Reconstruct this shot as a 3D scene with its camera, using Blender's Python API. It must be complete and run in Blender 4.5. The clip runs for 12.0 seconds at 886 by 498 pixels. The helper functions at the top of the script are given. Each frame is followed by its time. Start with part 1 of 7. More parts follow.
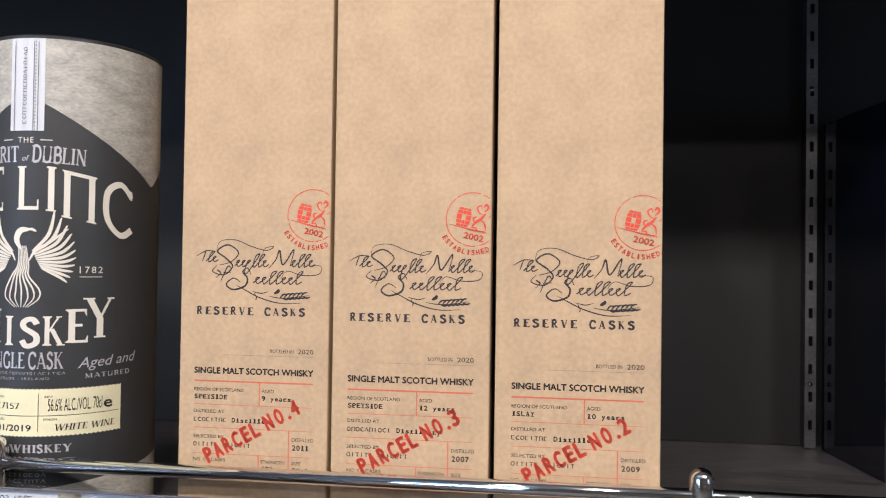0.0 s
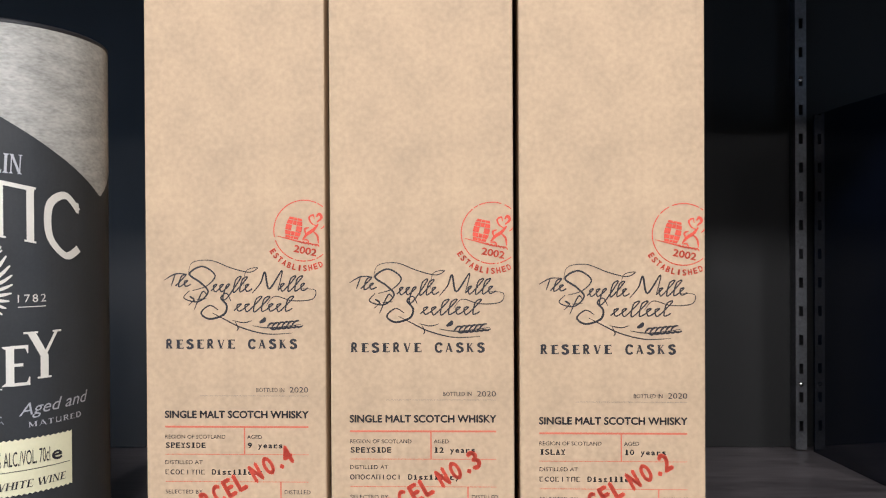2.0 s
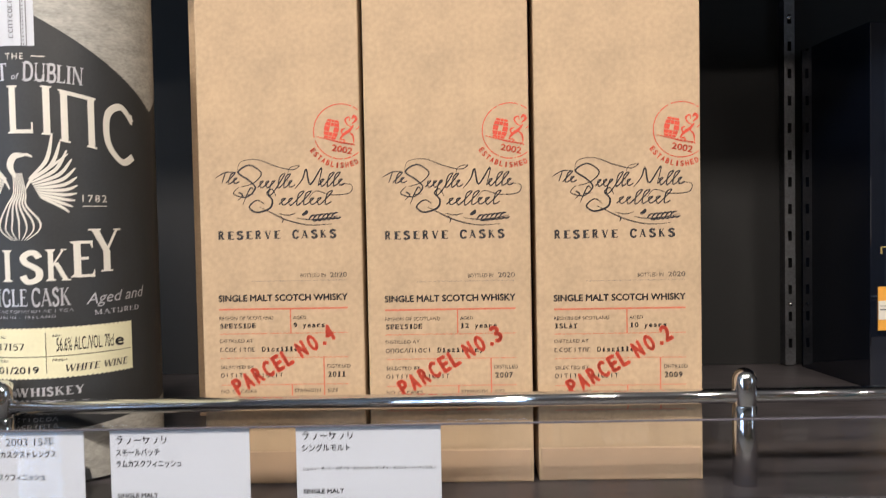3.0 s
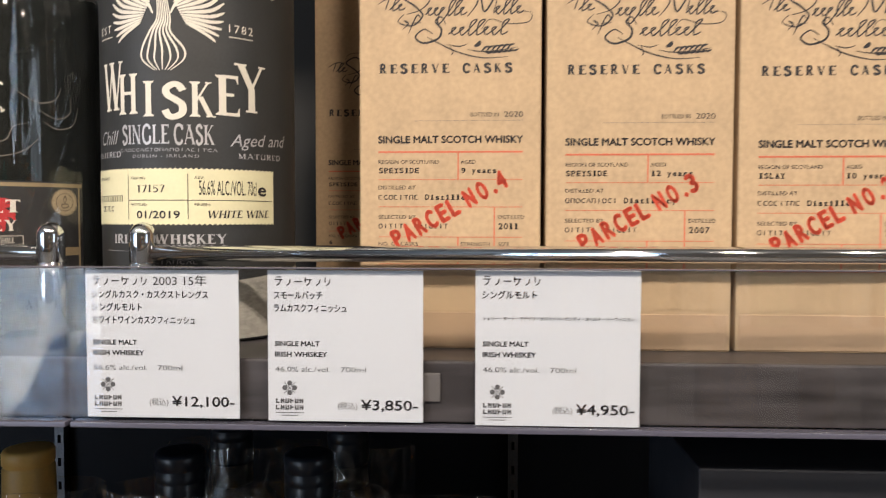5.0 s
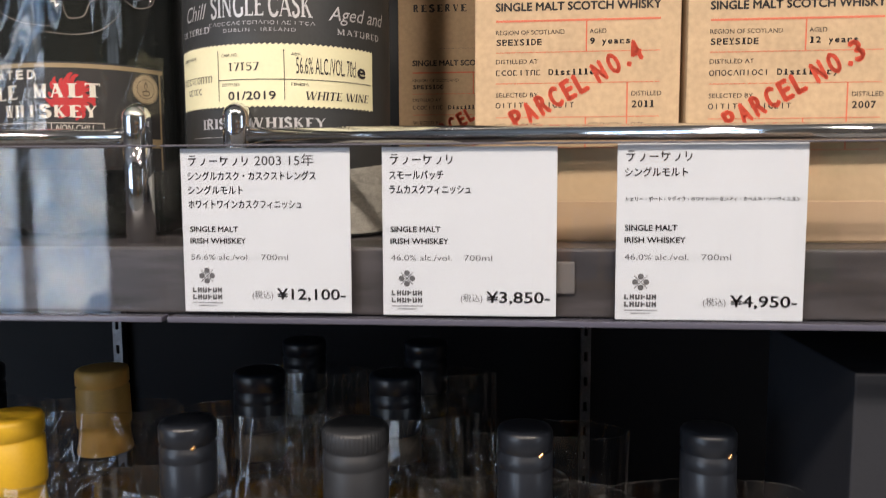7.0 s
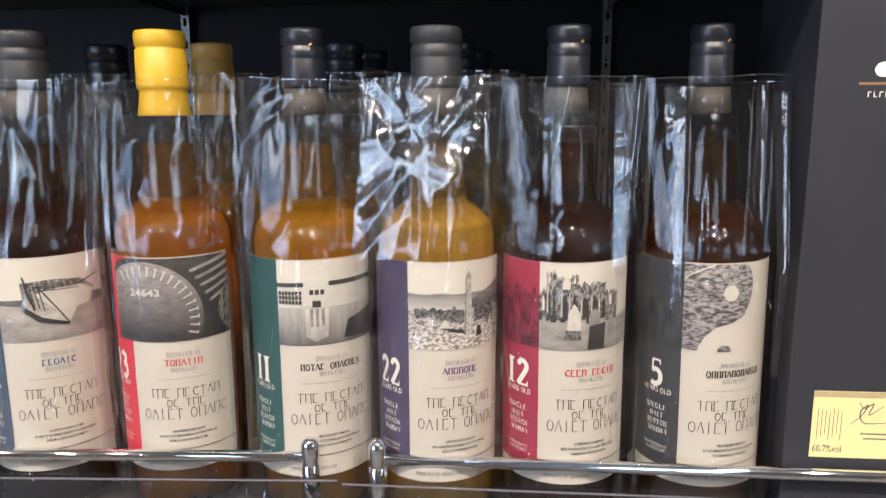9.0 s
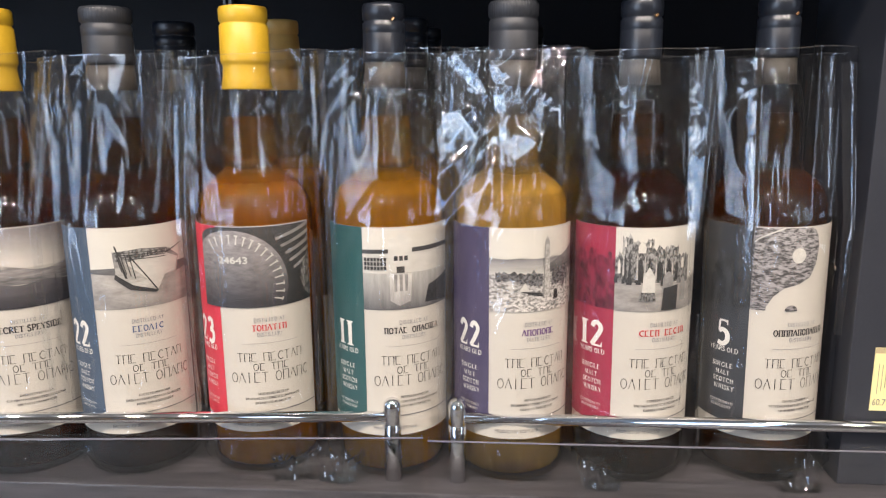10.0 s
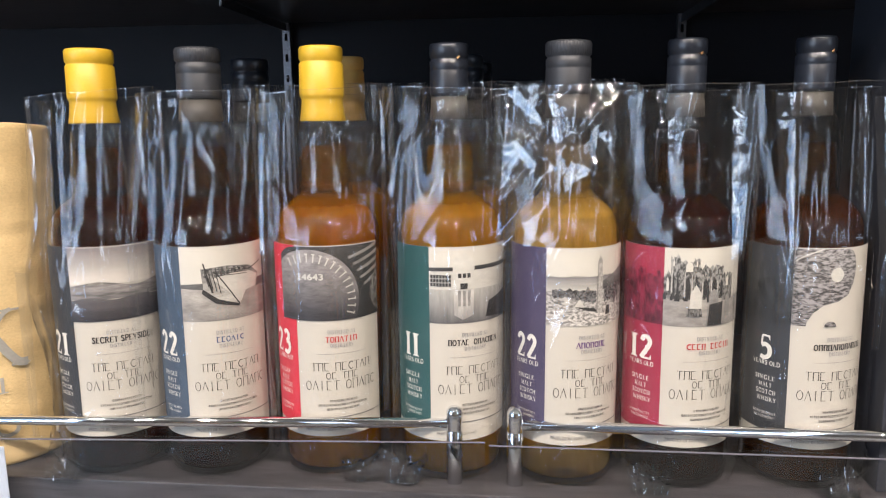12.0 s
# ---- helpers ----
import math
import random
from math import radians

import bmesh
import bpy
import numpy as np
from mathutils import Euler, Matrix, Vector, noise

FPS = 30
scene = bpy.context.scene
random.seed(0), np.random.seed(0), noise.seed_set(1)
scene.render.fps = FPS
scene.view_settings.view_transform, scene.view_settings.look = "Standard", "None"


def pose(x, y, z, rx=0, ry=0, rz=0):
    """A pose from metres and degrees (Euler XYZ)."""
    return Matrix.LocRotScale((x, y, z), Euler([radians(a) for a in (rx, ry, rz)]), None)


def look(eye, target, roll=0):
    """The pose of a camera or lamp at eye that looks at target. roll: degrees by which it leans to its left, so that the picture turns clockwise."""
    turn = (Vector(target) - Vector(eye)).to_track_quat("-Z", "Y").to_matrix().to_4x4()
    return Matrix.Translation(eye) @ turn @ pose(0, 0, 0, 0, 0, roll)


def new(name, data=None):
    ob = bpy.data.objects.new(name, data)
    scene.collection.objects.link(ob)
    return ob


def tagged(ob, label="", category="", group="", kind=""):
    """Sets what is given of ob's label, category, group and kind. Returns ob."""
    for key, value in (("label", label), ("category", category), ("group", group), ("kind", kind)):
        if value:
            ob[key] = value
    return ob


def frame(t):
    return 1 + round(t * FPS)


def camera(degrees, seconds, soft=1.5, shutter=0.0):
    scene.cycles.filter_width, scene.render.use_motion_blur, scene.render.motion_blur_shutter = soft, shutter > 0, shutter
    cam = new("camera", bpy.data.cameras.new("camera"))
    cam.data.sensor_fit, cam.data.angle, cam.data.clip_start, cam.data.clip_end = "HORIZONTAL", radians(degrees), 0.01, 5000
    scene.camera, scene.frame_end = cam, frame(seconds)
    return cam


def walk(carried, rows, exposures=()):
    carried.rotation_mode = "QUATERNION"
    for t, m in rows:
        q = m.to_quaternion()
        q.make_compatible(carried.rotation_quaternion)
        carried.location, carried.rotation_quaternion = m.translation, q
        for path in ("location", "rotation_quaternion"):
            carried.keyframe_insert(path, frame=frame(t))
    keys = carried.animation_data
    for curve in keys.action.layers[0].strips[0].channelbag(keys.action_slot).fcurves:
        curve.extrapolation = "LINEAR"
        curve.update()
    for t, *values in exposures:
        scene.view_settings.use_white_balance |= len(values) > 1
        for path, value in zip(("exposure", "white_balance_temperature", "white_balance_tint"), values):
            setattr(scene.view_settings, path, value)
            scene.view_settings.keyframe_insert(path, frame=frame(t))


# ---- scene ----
cam = camera(62.0, 12.0, soft=1.15, shutter=0.3)
PATH = [
    (0, (0.098, -0.37, 0.153), (-0.126, 1.617, 0.185), 0.8),
    (0.5, (0.074, -0.368, 0.156), (-0.112, 1.623, 0.196), 0.9),
    (1, (0.054, -0.35, 0.17), (-0.066, 1.647, 0.203), 0.8),
    (1.5, (0.057, -0.323, 0.17), (-0.008, 1.676, 0.186), 0.3),
    (2, (0.055, -0.324, 0.169), (0.022, 1.676, 0.157), -0.3),
    (2.5, (0.054, -0.342, 0.151), (0.034, 1.658, 0.112), -0.8),
    (3, (0.041, -0.363, 0.128), (0.021, 1.636, 0.065), -1.1),
    (3.5, (0.032, -0.389, 0.102), (0.021, 1.61, 0.059), -1.0),
    (3.7, (0.035, -0.398, 0.103), (-0.015, 1.599, -0.004), -0.9),
    (5.3, (-0.045, -0.31, 0.052), (-0.149, 1.685, -0.031), 0.2),
    (5.5, (-0.051, -0.302, 0.051), (-0.168, 1.692, -0.039), 0.2),
    (6, (-0.061, -0.292, 0.048), (-0.199, 1.7, -0.068), 0.2),
    (6.5, (-0.066, -0.288, 0.037), (-0.218, 1.701, -0.106), 0.1),
    (7, (-0.072, -0.3, 0.025), (-0.234, 1.685, -0.16), -0.2),
    (7.2, (-0.071, -0.312, 0.017), (-0.25, 1.668, -0.199), -0.3),
    (7.5, (-0.072, -0.34, -0.004), (-0.256, 1.632, -0.278), -0.6),
    (7.7, (-0.073, -0.356, -0.026), (-0.26, 1.615, -0.309), -0.5),
    (9.3, (-0.111, -0.433, -0.141), (-0.274, 1.519, -0.545), -0.3),
    (9.5, (-0.122, -0.439, -0.139), (-0.283, 1.51, -0.558), -0.4),
    (10, (-0.151, -0.447, -0.143), (-0.29, 1.505, -0.553), -0.5),
    (10.5, (-0.156, -0.464, -0.142), (-0.297, 1.495, -0.52), -0.6),
    (11, (-0.162, -0.478, -0.141), (-0.309, 1.484, -0.498), -0.6),
    (11.2, (-0.163, -0.481, -0.134), (-0.342, 1.475, -0.51), -0.7),
    (11.5, (-0.173, -0.488, -0.139), (-0.375, 1.472, -0.483), -0.6),
    (12, (-0.173, -0.488, -0.139), (-0.375, 1.472, -0.483), -0.6),
]
walk(cam, [(t, look(eye, target, roll)) for t, eye, target, roll in PATH],
     [(0, -0.42, 6350, 16), (0.5, -0.39, 6250, 16), (1.5, -0.36, 5900, 13), (2.5, -0.41, 6000, 13), (3, -0.46, 6750, 14), (3.5, -0.45, 6900, 14), (5.5, -0.36, 7450, 14), (6.5, -0.38, 7400, 15), (7, -0.32, 7250, 15), (7.5, -0.17, 7200, 15), (9.3, 0.29, 6850, 16), (12, 0.35, 6730, 15)])

# ---- world and lights: downlights in the ceiling, daylight from the shop window ----
world = bpy.data.worlds.new("world")
scene.world = world
world.use_nodes = True
world.node_tree.nodes["Background"].inputs[0].default_value = (0.55, 0.66, 0.8, 1)
world.node_tree.nodes["Background"].inputs[1].default_value = 0.1

FLOOR_Z, CEIL_Z = -1.32, 1.48
BACK_Y, FRONT_WALL_Y = 0.38, -3.3
LAMP_PLACES = [(x, y) for y in (-1.34, -1.46) for x in (-1.2, -0.45, 0.3, 1.05)] + [(x, -2.3) for x in (-1.9, -0.6, 0.7, 2.0)]


def area_lamp(name, m, energy, size, color, size_y=0.0):
    data = bpy.data.lights.new(name, "AREA")
    data.shape = "RECTANGLE" if size_y else "DISK"
    data.size, data.energy, data.color = size, energy, color
    if size_y:
        data.size_y = size_y
    ob = new(name, data)
    ob.matrix_world = m
    return ob


for x, y in LAMP_PLACES:
    if y > -2:
        area_lamp("downlight_lamp", look((x, y, CEIL_Z - 0.012), (x * 0.55, 0.0, -0.1)), 16.5, 0.12, (1.0, 0.93, 0.84))
    else:
        area_lamp("far_downlight_lamp", look((x, y, CEIL_Z - 0.012), (x, y + 0.2, -0.5)), 12.0, 0.13, (1.0, 0.93, 0.84))
WX0, WX1, WZ0, WZ1 = -5.0, -1.85, -1.25, 1.42

# assumed side window: unseen fill lamp for pale streaks on the bags' right
RY0, RY1, RZ0, RZ1 = -2.9, -1.7, -0.5, 1.1
area_lamp("side_fill_lamp", look((3.12, (RY0 + RY1) / 2, (RZ0 + RZ1) / 2), (0.0, (RY0 + RY1) / 2, (RZ0 + RZ1) / 2)), 18.0, RY1 - RY0, (0.62, 0.80, 1.0), RZ1 - RZ0)


# ---- materials ----
def nodes_of(name):
    m = bpy.data.materials.new(name)
    m.use_nodes = True
    return m, m.node_tree.nodes, m.node_tree.links, m.node_tree.nodes["Principled BSDF"]


def put(n, kind, **values):
    node = n.new(kind)
    for k, v in values.items():
        node.inputs[k.replace("_", " ")].default_value = v
    return node


def surface(name, color, rough=0.5, metal=0.0, vary=0.12, scale=60.0, fine=600.0, bump=0.15, stretch=(1, 1, 1), depth=0.0006, coat=0.0):
    """Paint, card, wood or metal with variation at two scales and fine relief."""
    m, n, l, b = nodes_of(name)
    co = n.new("ShaderNodeTexCoord")
    mp = n.new("ShaderNodeMapping")
    mp.inputs["Scale"].default_value = stretch
    l.new(co.outputs["Object"], mp.inputs["Vector"])
    big, small = put(n, "ShaderNodeTexNoise", Scale=scale, Detail=4.0), put(n, "ShaderNodeTexNoise", Scale=fine, Detail=3.0)
    for t in (big, small):
        l.new(mp.outputs[0], t.inputs["Vector"])
    mean = n.new("ShaderNodeMath")
    mean.operation = "MULTIPLY_ADD"
    mean.inputs[1].default_value = 0.5
    half = n.new("ShaderNodeMath")
    half.operation = "MULTIPLY"
    half.inputs[1].default_value = 0.5
    l.new(small.outputs["Fac"], half.inputs[0])
    l.new(big.outputs["Fac"], mean.inputs[0])
    l.new(half.outputs[0], mean.inputs[2])
    ramp = n.new("ShaderNodeValToRGB")
    ramp.color_ramp.elements[0].position, ramp.color_ramp.elements[1].position = 0.32, 0.68
    ramp.color_ramp.elements[0].color = (*[c * (1 - vary) for c in color], 1)
    ramp.color_ramp.elements[1].color = (*[min(1, c * (1 + vary)) for c in color], 1)
    l.new(mean.outputs[0], ramp.inputs[0])
    l.new(ramp.outputs[0], b.inputs["Base Color"])
    rr = n.new("ShaderNodeMapRange")
    rr.inputs[3].default_value, rr.inputs[4].default_value = rough * 0.85, min(1, rough * 1.2)
    l.new(big.outputs["Fac"], rr.inputs[0])
    l.new(rr.outputs[0], b.inputs["Roughness"])
    b.inputs["Metallic"].default_value = metal
    b.inputs["Coat Weight"].default_value = coat
    if bump:
        bp = put(n, "ShaderNodeBump", Strength=bump, Distance=depth)
        l.new(mean.outputs[0], bp.inputs["Height"])
        l.new(bp.outputs[0], b.inputs["Normal"])
    return m


def plain(name, color, rough=0.6, metal=0.0, coat=0.0):
    m, n, l, b = nodes_of(name)
    b.inputs["Base Color"].default_value = (*color, 1)
    b.inputs["Roughness"].default_value, b.inputs["Metallic"].default_value = rough, metal
    b.inputs["Coat Weight"].default_value = coat
    return m


def schlick(n, l, base):
    """Share of mirror sheen: base seen head-on, rising to full at a grazing view."""
    lw = n.new("ShaderNodeLayerWeight")
    lw.inputs["Blend"].default_value = 0.5
    p, m = n.new("ShaderNodeMath"), n.new("ShaderNodeMath")
    p.operation, m.operation, m.use_clamp = "POWER", "MULTIPLY_ADD", True
    p.inputs[1].default_value = 5.0
    m.inputs[1].default_value, m.inputs[2].default_value = 1 - base, base
    l.new(lw.outputs["Facing"], p.inputs[0])
    l.new(p.outputs[0], m.inputs[0])
    return lw, m.outputs[0]


def clear_sheet(name, tint, gloss=0.02, strength=1.0, wrinkle=0.0, wscale=30.0, haze=0.0):
    """Thin clear film or sheet: see-through, with a mirror sheen that grows at grazing angles."""
    m, n, l, b = nodes_of(name)
    n.remove(b)
    out = n["Material Output"]
    tr, gl, mix = n.new("ShaderNodeBsdfTransparent"), n.new("ShaderNodeBsdfGlossy"), n.new("ShaderNodeMixShader")
    tr.inputs[0].default_value = (*tint, 1)
    gl.inputs[0].default_value = (1, 1, 1, 1)
    gl.inputs["Roughness"].default_value = gloss
    fr, sheen = schlick(n, l, 0.04 * strength)
    l.new(sheen, mix.inputs[0])
    l.new(tr.outputs[0], mix.inputs[1])
    l.new(gl.outputs[0], mix.inputs[2])
    if wrinkle:
        co = n.new("ShaderNodeTexCoord")
        tx = put(n, "ShaderNodeTexNoise", Scale=wscale, Detail=2.0, Distortion=0.6)
        l.new(co.outputs["Object"], tx.inputs["Vector"])
        bp = put(n, "ShaderNodeBump", Strength=wrinkle, Distance=0.0025)
        l.new(tx.outputs["Fac"], bp.inputs["Height"])
        l.new(bp.outputs[0], gl.inputs["Normal"])
        l.new(bp.outputs[0], fr.inputs["Normal"])
    if haze:
        df, mh = n.new("ShaderNodeBsdfDiffuse"), n.new("ShaderNodeMixShader")
        df.inputs[0].default_value = (0.8, 0.8, 0.8, 1)
        mh.inputs[0].default_value = haze
        l.new(mix.outputs[0], mh.inputs[1])
        l.new(df.outputs[0], mh.inputs[2])
        l.new(mh.outputs[0], out.inputs["Surface"])
        return m
    l.new(mix.outputs[0], out.inputs["Surface"])
    return m


KRAFT = surface("kraft_card", (0.475, 0.340, 0.212), 0.72, vary=0.14, scale=45, fine=420, bump=0.12)
KRAFT_DEEP = surface("kraft_card_edge", (0.425, 0.292, 0.190), 0.75, vary=0.1, scale=45, fine=420)
SHELF_WOOD = surface("dark_stained_wood", (0.062, 0.055, 0.058), 0.36, vary=0.55, scale=40, fine=260, stretch=(0.12, 1, 1), bump=0.3)
BACK_PANEL = surface("black_back_panel", (0.0066, 0.0072, 0.0104), 0.6, vary=0.15, scale=8, fine=300, bump=0.05)
BACK_PANEL.node_tree.nodes["Principled BSDF"].inputs["Specular IOR Level"].default_value = 0.25
CHROME = surface("chrome", (0.74, 0.75, 0.77), 0.06, 1.0, vary=0.03, scale=30, fine=900, bump=0.02)
ZINC = surface("zinc_steel", (0.20, 0.205, 0.22), 0.45, 1.0, vary=0.25, scale=50, fine=400)
ACRYLIC = clear_sheet("clear_acrylic", (0.975, 0.98, 0.985), 0.03, 0.44)
ACRYLIC_RIM = plain("acrylic_rim", (0.10, 0.095, 0.12), 0.5)
ACRYLIC_EDGE = plain("acrylic_edge", (0.09, 0.09, 0.125), 0.12)
CELLO = clear_sheet("cellophane", (0.980, 0.981, 0.982), 0.05, 1.3, 0.20, 26.0, 0.001)
CELLO_FOLD = clear_sheet("cellophane_fold", (0.95, 0.955, 0.96), 0.07, 2.4, 0.18, 70.0, 0.005)
CELLO_SEAM = clear_sheet("cellophane_seam", (0.90, 0.905, 0.91), 0.08, 3.0, 0.1, 40.0, 0.03)
CARD_WHITE = surface("white_card", (0.58, 0.605, 0.655), 0.6, vary=0.02, scale=60, fine=900, bump=0.03)
INK = plain("black_ink", (0.020, 0.018, 0.021), 0.6)
INK_GREY = plain("grey_ink", (0.11, 0.11, 0.12), 0.6)
INK_MID = plain("mid_grey_ink", (0.20, 0.20, 0.22), 0.6)
INK_SOFT = plain("light_grey_ink", (0.36, 0.36, 0.38), 0.6)
RED_INK = surface("red_ink", (0.66, 0.080, 0.042), 0.65, vary=0.2, scale=700, fine=3000, bump=0)
RED_LINE = plain("red_line_ink", (0.62, 0.155, 0.09), 0.65)
CREAM = surface("cream_print", (0.70, 0.665, 0.59), 0.55, vary=0.04, scale=50, fine=700, bump=0.02)
SILVER_PRINT = surface("silver_foil_print", (0.52, 0.52, 0.54), 0.4, 0.35, vary=0.12, scale=200, fine=1500, bump=0)
TUBE_BLACK = surface("charcoal_paper", (0.030, 0.032, 0.034), 0.48, vary=0.12, scale=60, fine=800, bump=0.05)
TUBE_GREY = surface("mottled_grey_paper", (0.40, 0.388, 0.350), 0.5, vary=0.34, scale=120, fine=620, bump=0.06, stretch=(0.6, 0.6, 1.5))
WALL_PAINT = surface("wall_paint", (0.20, 0.195, 0.19), 0.8, vary=0.04, scale=3, fine=60)
FLOOR_MAT = surface("floor_stone", (0.22, 0.212, 0.20), 0.5, vary=0.15, scale=5, fine=80)
CEIL_MAT = surface("ceiling_paint", (0.36, 0.36, 0.355), 0.85, vary=0.03, scale=3, fine=60)


# ---- builders ----
def mesh_of(name, bm, material=None, smooth=False):
    me = bpy.data.meshes.new(name)
    bm.normal_update()
    bm.to_mesh(me)
    bm.free()
    for m in (material if isinstance(material, (list, tuple)) else [material]):
        if m:
            me.materials.append(m)
    if smooth:
        for p in me.polygons:
            p.use_smooth = True
    return me


def part(name, bm, material, parent, label="", smooth=False):
    """One mesh object under a thing or under a part."""
    ob = new(name, mesh_of(name, bm, material, smooth))
    ob.parent = parent
    if label:
        tagged(ob, label)
    return ob


def thing(name, m, label, category, group="", kind=""):
    ob = new(name)
    ob.empty_display_size = 0.02
    ob.matrix_basis = m
    return tagged(ob, label, category, group, kind)


def single(name, bm, material, label, category, kind="", m=None, smooth=False):
    ob = new(name, mesh_of(name, bm, material, smooth))
    if m is not None:
        ob.matrix_basis = m
    return tagged(ob, label, category, "", kind)


def add_block(bm, x0, x1, y0, y1, z0, z1, bevel=0.0, seg=2):
    r = bmesh.ops.create_cube(bm, size=1.0, matrix=Matrix.Translation(((x0 + x1) / 2, (y0 + y1) / 2, (z0 + z1) / 2)) @ Matrix.Diagonal((x1 - x0, y1 - y0, z1 - z0, 1)))
    if bevel:
        es = list({e for v in r["verts"] for e in v.link_edges})
        bmesh.ops.bevel(bm, geom=es, offset=bevel, segments=seg, profile=0.6, affect="EDGES")
    return bm


def block(x0, x1, y0, y1, z0, z1, bevel=0.0, seg=2):
    return add_block(bmesh.new(), x0, x1, y0, y1, z0, z1, bevel, seg)


def lathe(profile, seg=64):
    """A turned solid from (radius, height) pairs."""
    bm = bmesh.new()
    rings = []
    for r, z in profile:
        if r < 1e-6:
            rings.append([bm.verts.new((0, 0, z))])
        else:
            rings.append([bm.verts.new((r * math.cos(2 * math.pi * i / seg), r * math.sin(2 * math.pi * i / seg), z)) for i in range(seg)])
    for a, b in zip(rings, rings[1:]):
        for i in range(seg):
            j = (i + 1) % seg
            if len(a) == 1 and len(b) > 1:
                bm.faces.new((a[0], b[j], b[i]))
            elif len(b) == 1 and len(a) > 1:
                bm.faces.new((a[i], a[j], b[0]))
            elif len(a) > 1:
                bm.faces.new((a[i], a[j], b[j], b[i]))
    bmesh.ops.recalc_face_normals(bm, faces=bm.faces)
    return bm


def rod(p, q, r, seg=20):
    bm = bmesh.new()
    p, q = Vector(p), Vector(q)
    d = q - p
    bmesh.ops.create_cone(bm, cap_ends=True, segments=seg, radius1=r, radius2=r, depth=d.length, matrix=Matrix.Translation((p + q) / 2) @ d.to_track_quat("Z", "Y").to_matrix().to_4x4())
    return bm


GLYPHS = {}


def glyphs(text, gap=1.0):
    """Flat outline of a line of writing in the built-in font, at size 1: points and faces."""
    key = (text, gap)
    if key not in GLYPHS:
        c = bpy.data.curves.new("writing", "FONT")
        c.body, c.resolution_u, c.space_character = text, 3, gap
        ob = new("writing", c)
        me = bpy.data.meshes.new_from_object(ob.evaluated_get(bpy.context.evaluated_depsgraph_get()))
        GLYPHS[key] = ([v.co.copy() for v in me.vertices], [tuple(p.vertices) for p in me.polygons])
        bpy.data.objects.remove(ob)
        bpy.data.curves.remove(c)
        bpy.data.meshes.remove(me)
    return GLYPHS[key]


# serif capitals and figures: advance, then I stem, i thin stem, D thick and d thin slant, h bar (H with an end serif), C curve
SERIF = {
    "A": "80;d8,0,40,100;D38,100,74,0;h20,58,33", "B": "66;I16;C16,98,42,98,55,86,52,62,40,52,16,52;C16,52,46,52,61,38,58,12,44,2,16,2",
    "C": "76;C69,76,58,94,40,98,20,86,11,50,20,14,40,2,58,6,69,22;h69,72,74,98", "D": "80;I16;C16,98,42,98,63,84,71,50,63,16,42,2,16,2",
    "E": "66;I16;H16,58,97;h16,46,52;H16,62,3", "F": "62;I16;H16,58,97;h16,46,52", "G": "82;C69,78,58,94,40,98,20,86,11,50,20,14,40,2,60,6,69,14;D69,8,69,42",
    "H": "84;I16;I68;h16,68,52", "I": "32;I16", "K": "78;I16;d20,44,62,100;D34,58,70,0", "L": "64;I16;H16,60,3", "M": "100;i15;D15,100,48,8;d48,8,82,100;I84",
    "N": "84;i14;D14,100,68,0;i68", "O": "84;C42,98,62,86,72,50,62,14,42,2,22,14,12,50,22,86,42,98", "P": "64;I16;C16,98,44,98,58,86,56,60,42,48,16,48",
    "R": "74;I16;C16,98,44,98,57,86,54,62,40,52,16,52;D36,52,68,0", "S": "60;C50,80,40,96,26,97,12,84,16,66,34,52,48,38,48,14,32,2,18,4,9,22",
    "T": "74;I37;H37,70,97;H37,4,97", "U": "80;i14;i66;C14,40,18,12,40,2,62,12,66,40", "V": "80;D8,100,40,0;d40,0,72,100", "W": "112;D6,100,32,0;d32,0,56,92;D54,100,80,0;d80,0,106,100", "Y": "78;D8,100,39,48;d39,48,70,100;D39,0,39,48",
    "0": "62;C31,98,46,84,51,50,46,16,31,2,16,16,11,50,16,84,31,98", "1": "46;I24;d10,84,24,97", "2": "62;C12,78,20,94,34,97,47,84,46,66,30,36,10,4;H10,54,4", "3": "58;C12,88,26,98,42,88,42,66,26,53;C26,53,46,46,49,20,34,2,10,8",
    "4": "64;D44,0,44,100;d44,97,8,28;h8,60,28", "5": "58;H16,50,97;d17,97,14,54;C14,54,32,60,48,46,48,18,30,2,10,8", "6": "60;C46,94,26,86,12,40,18,10,32,2,46,14,46,40,32,52,16,42", "7": "58;H10,52,97;D52,97,24,0",
    "8": "60;C30,97,44,86,42,66,30,54,16,38,14,14,30,2,46,14,44,38,30,54,18,66,16,86,30,97", "9": "60;C14,6,34,14,48,60,42,90,28,98,14,86,14,60,28,48,44,58",
}


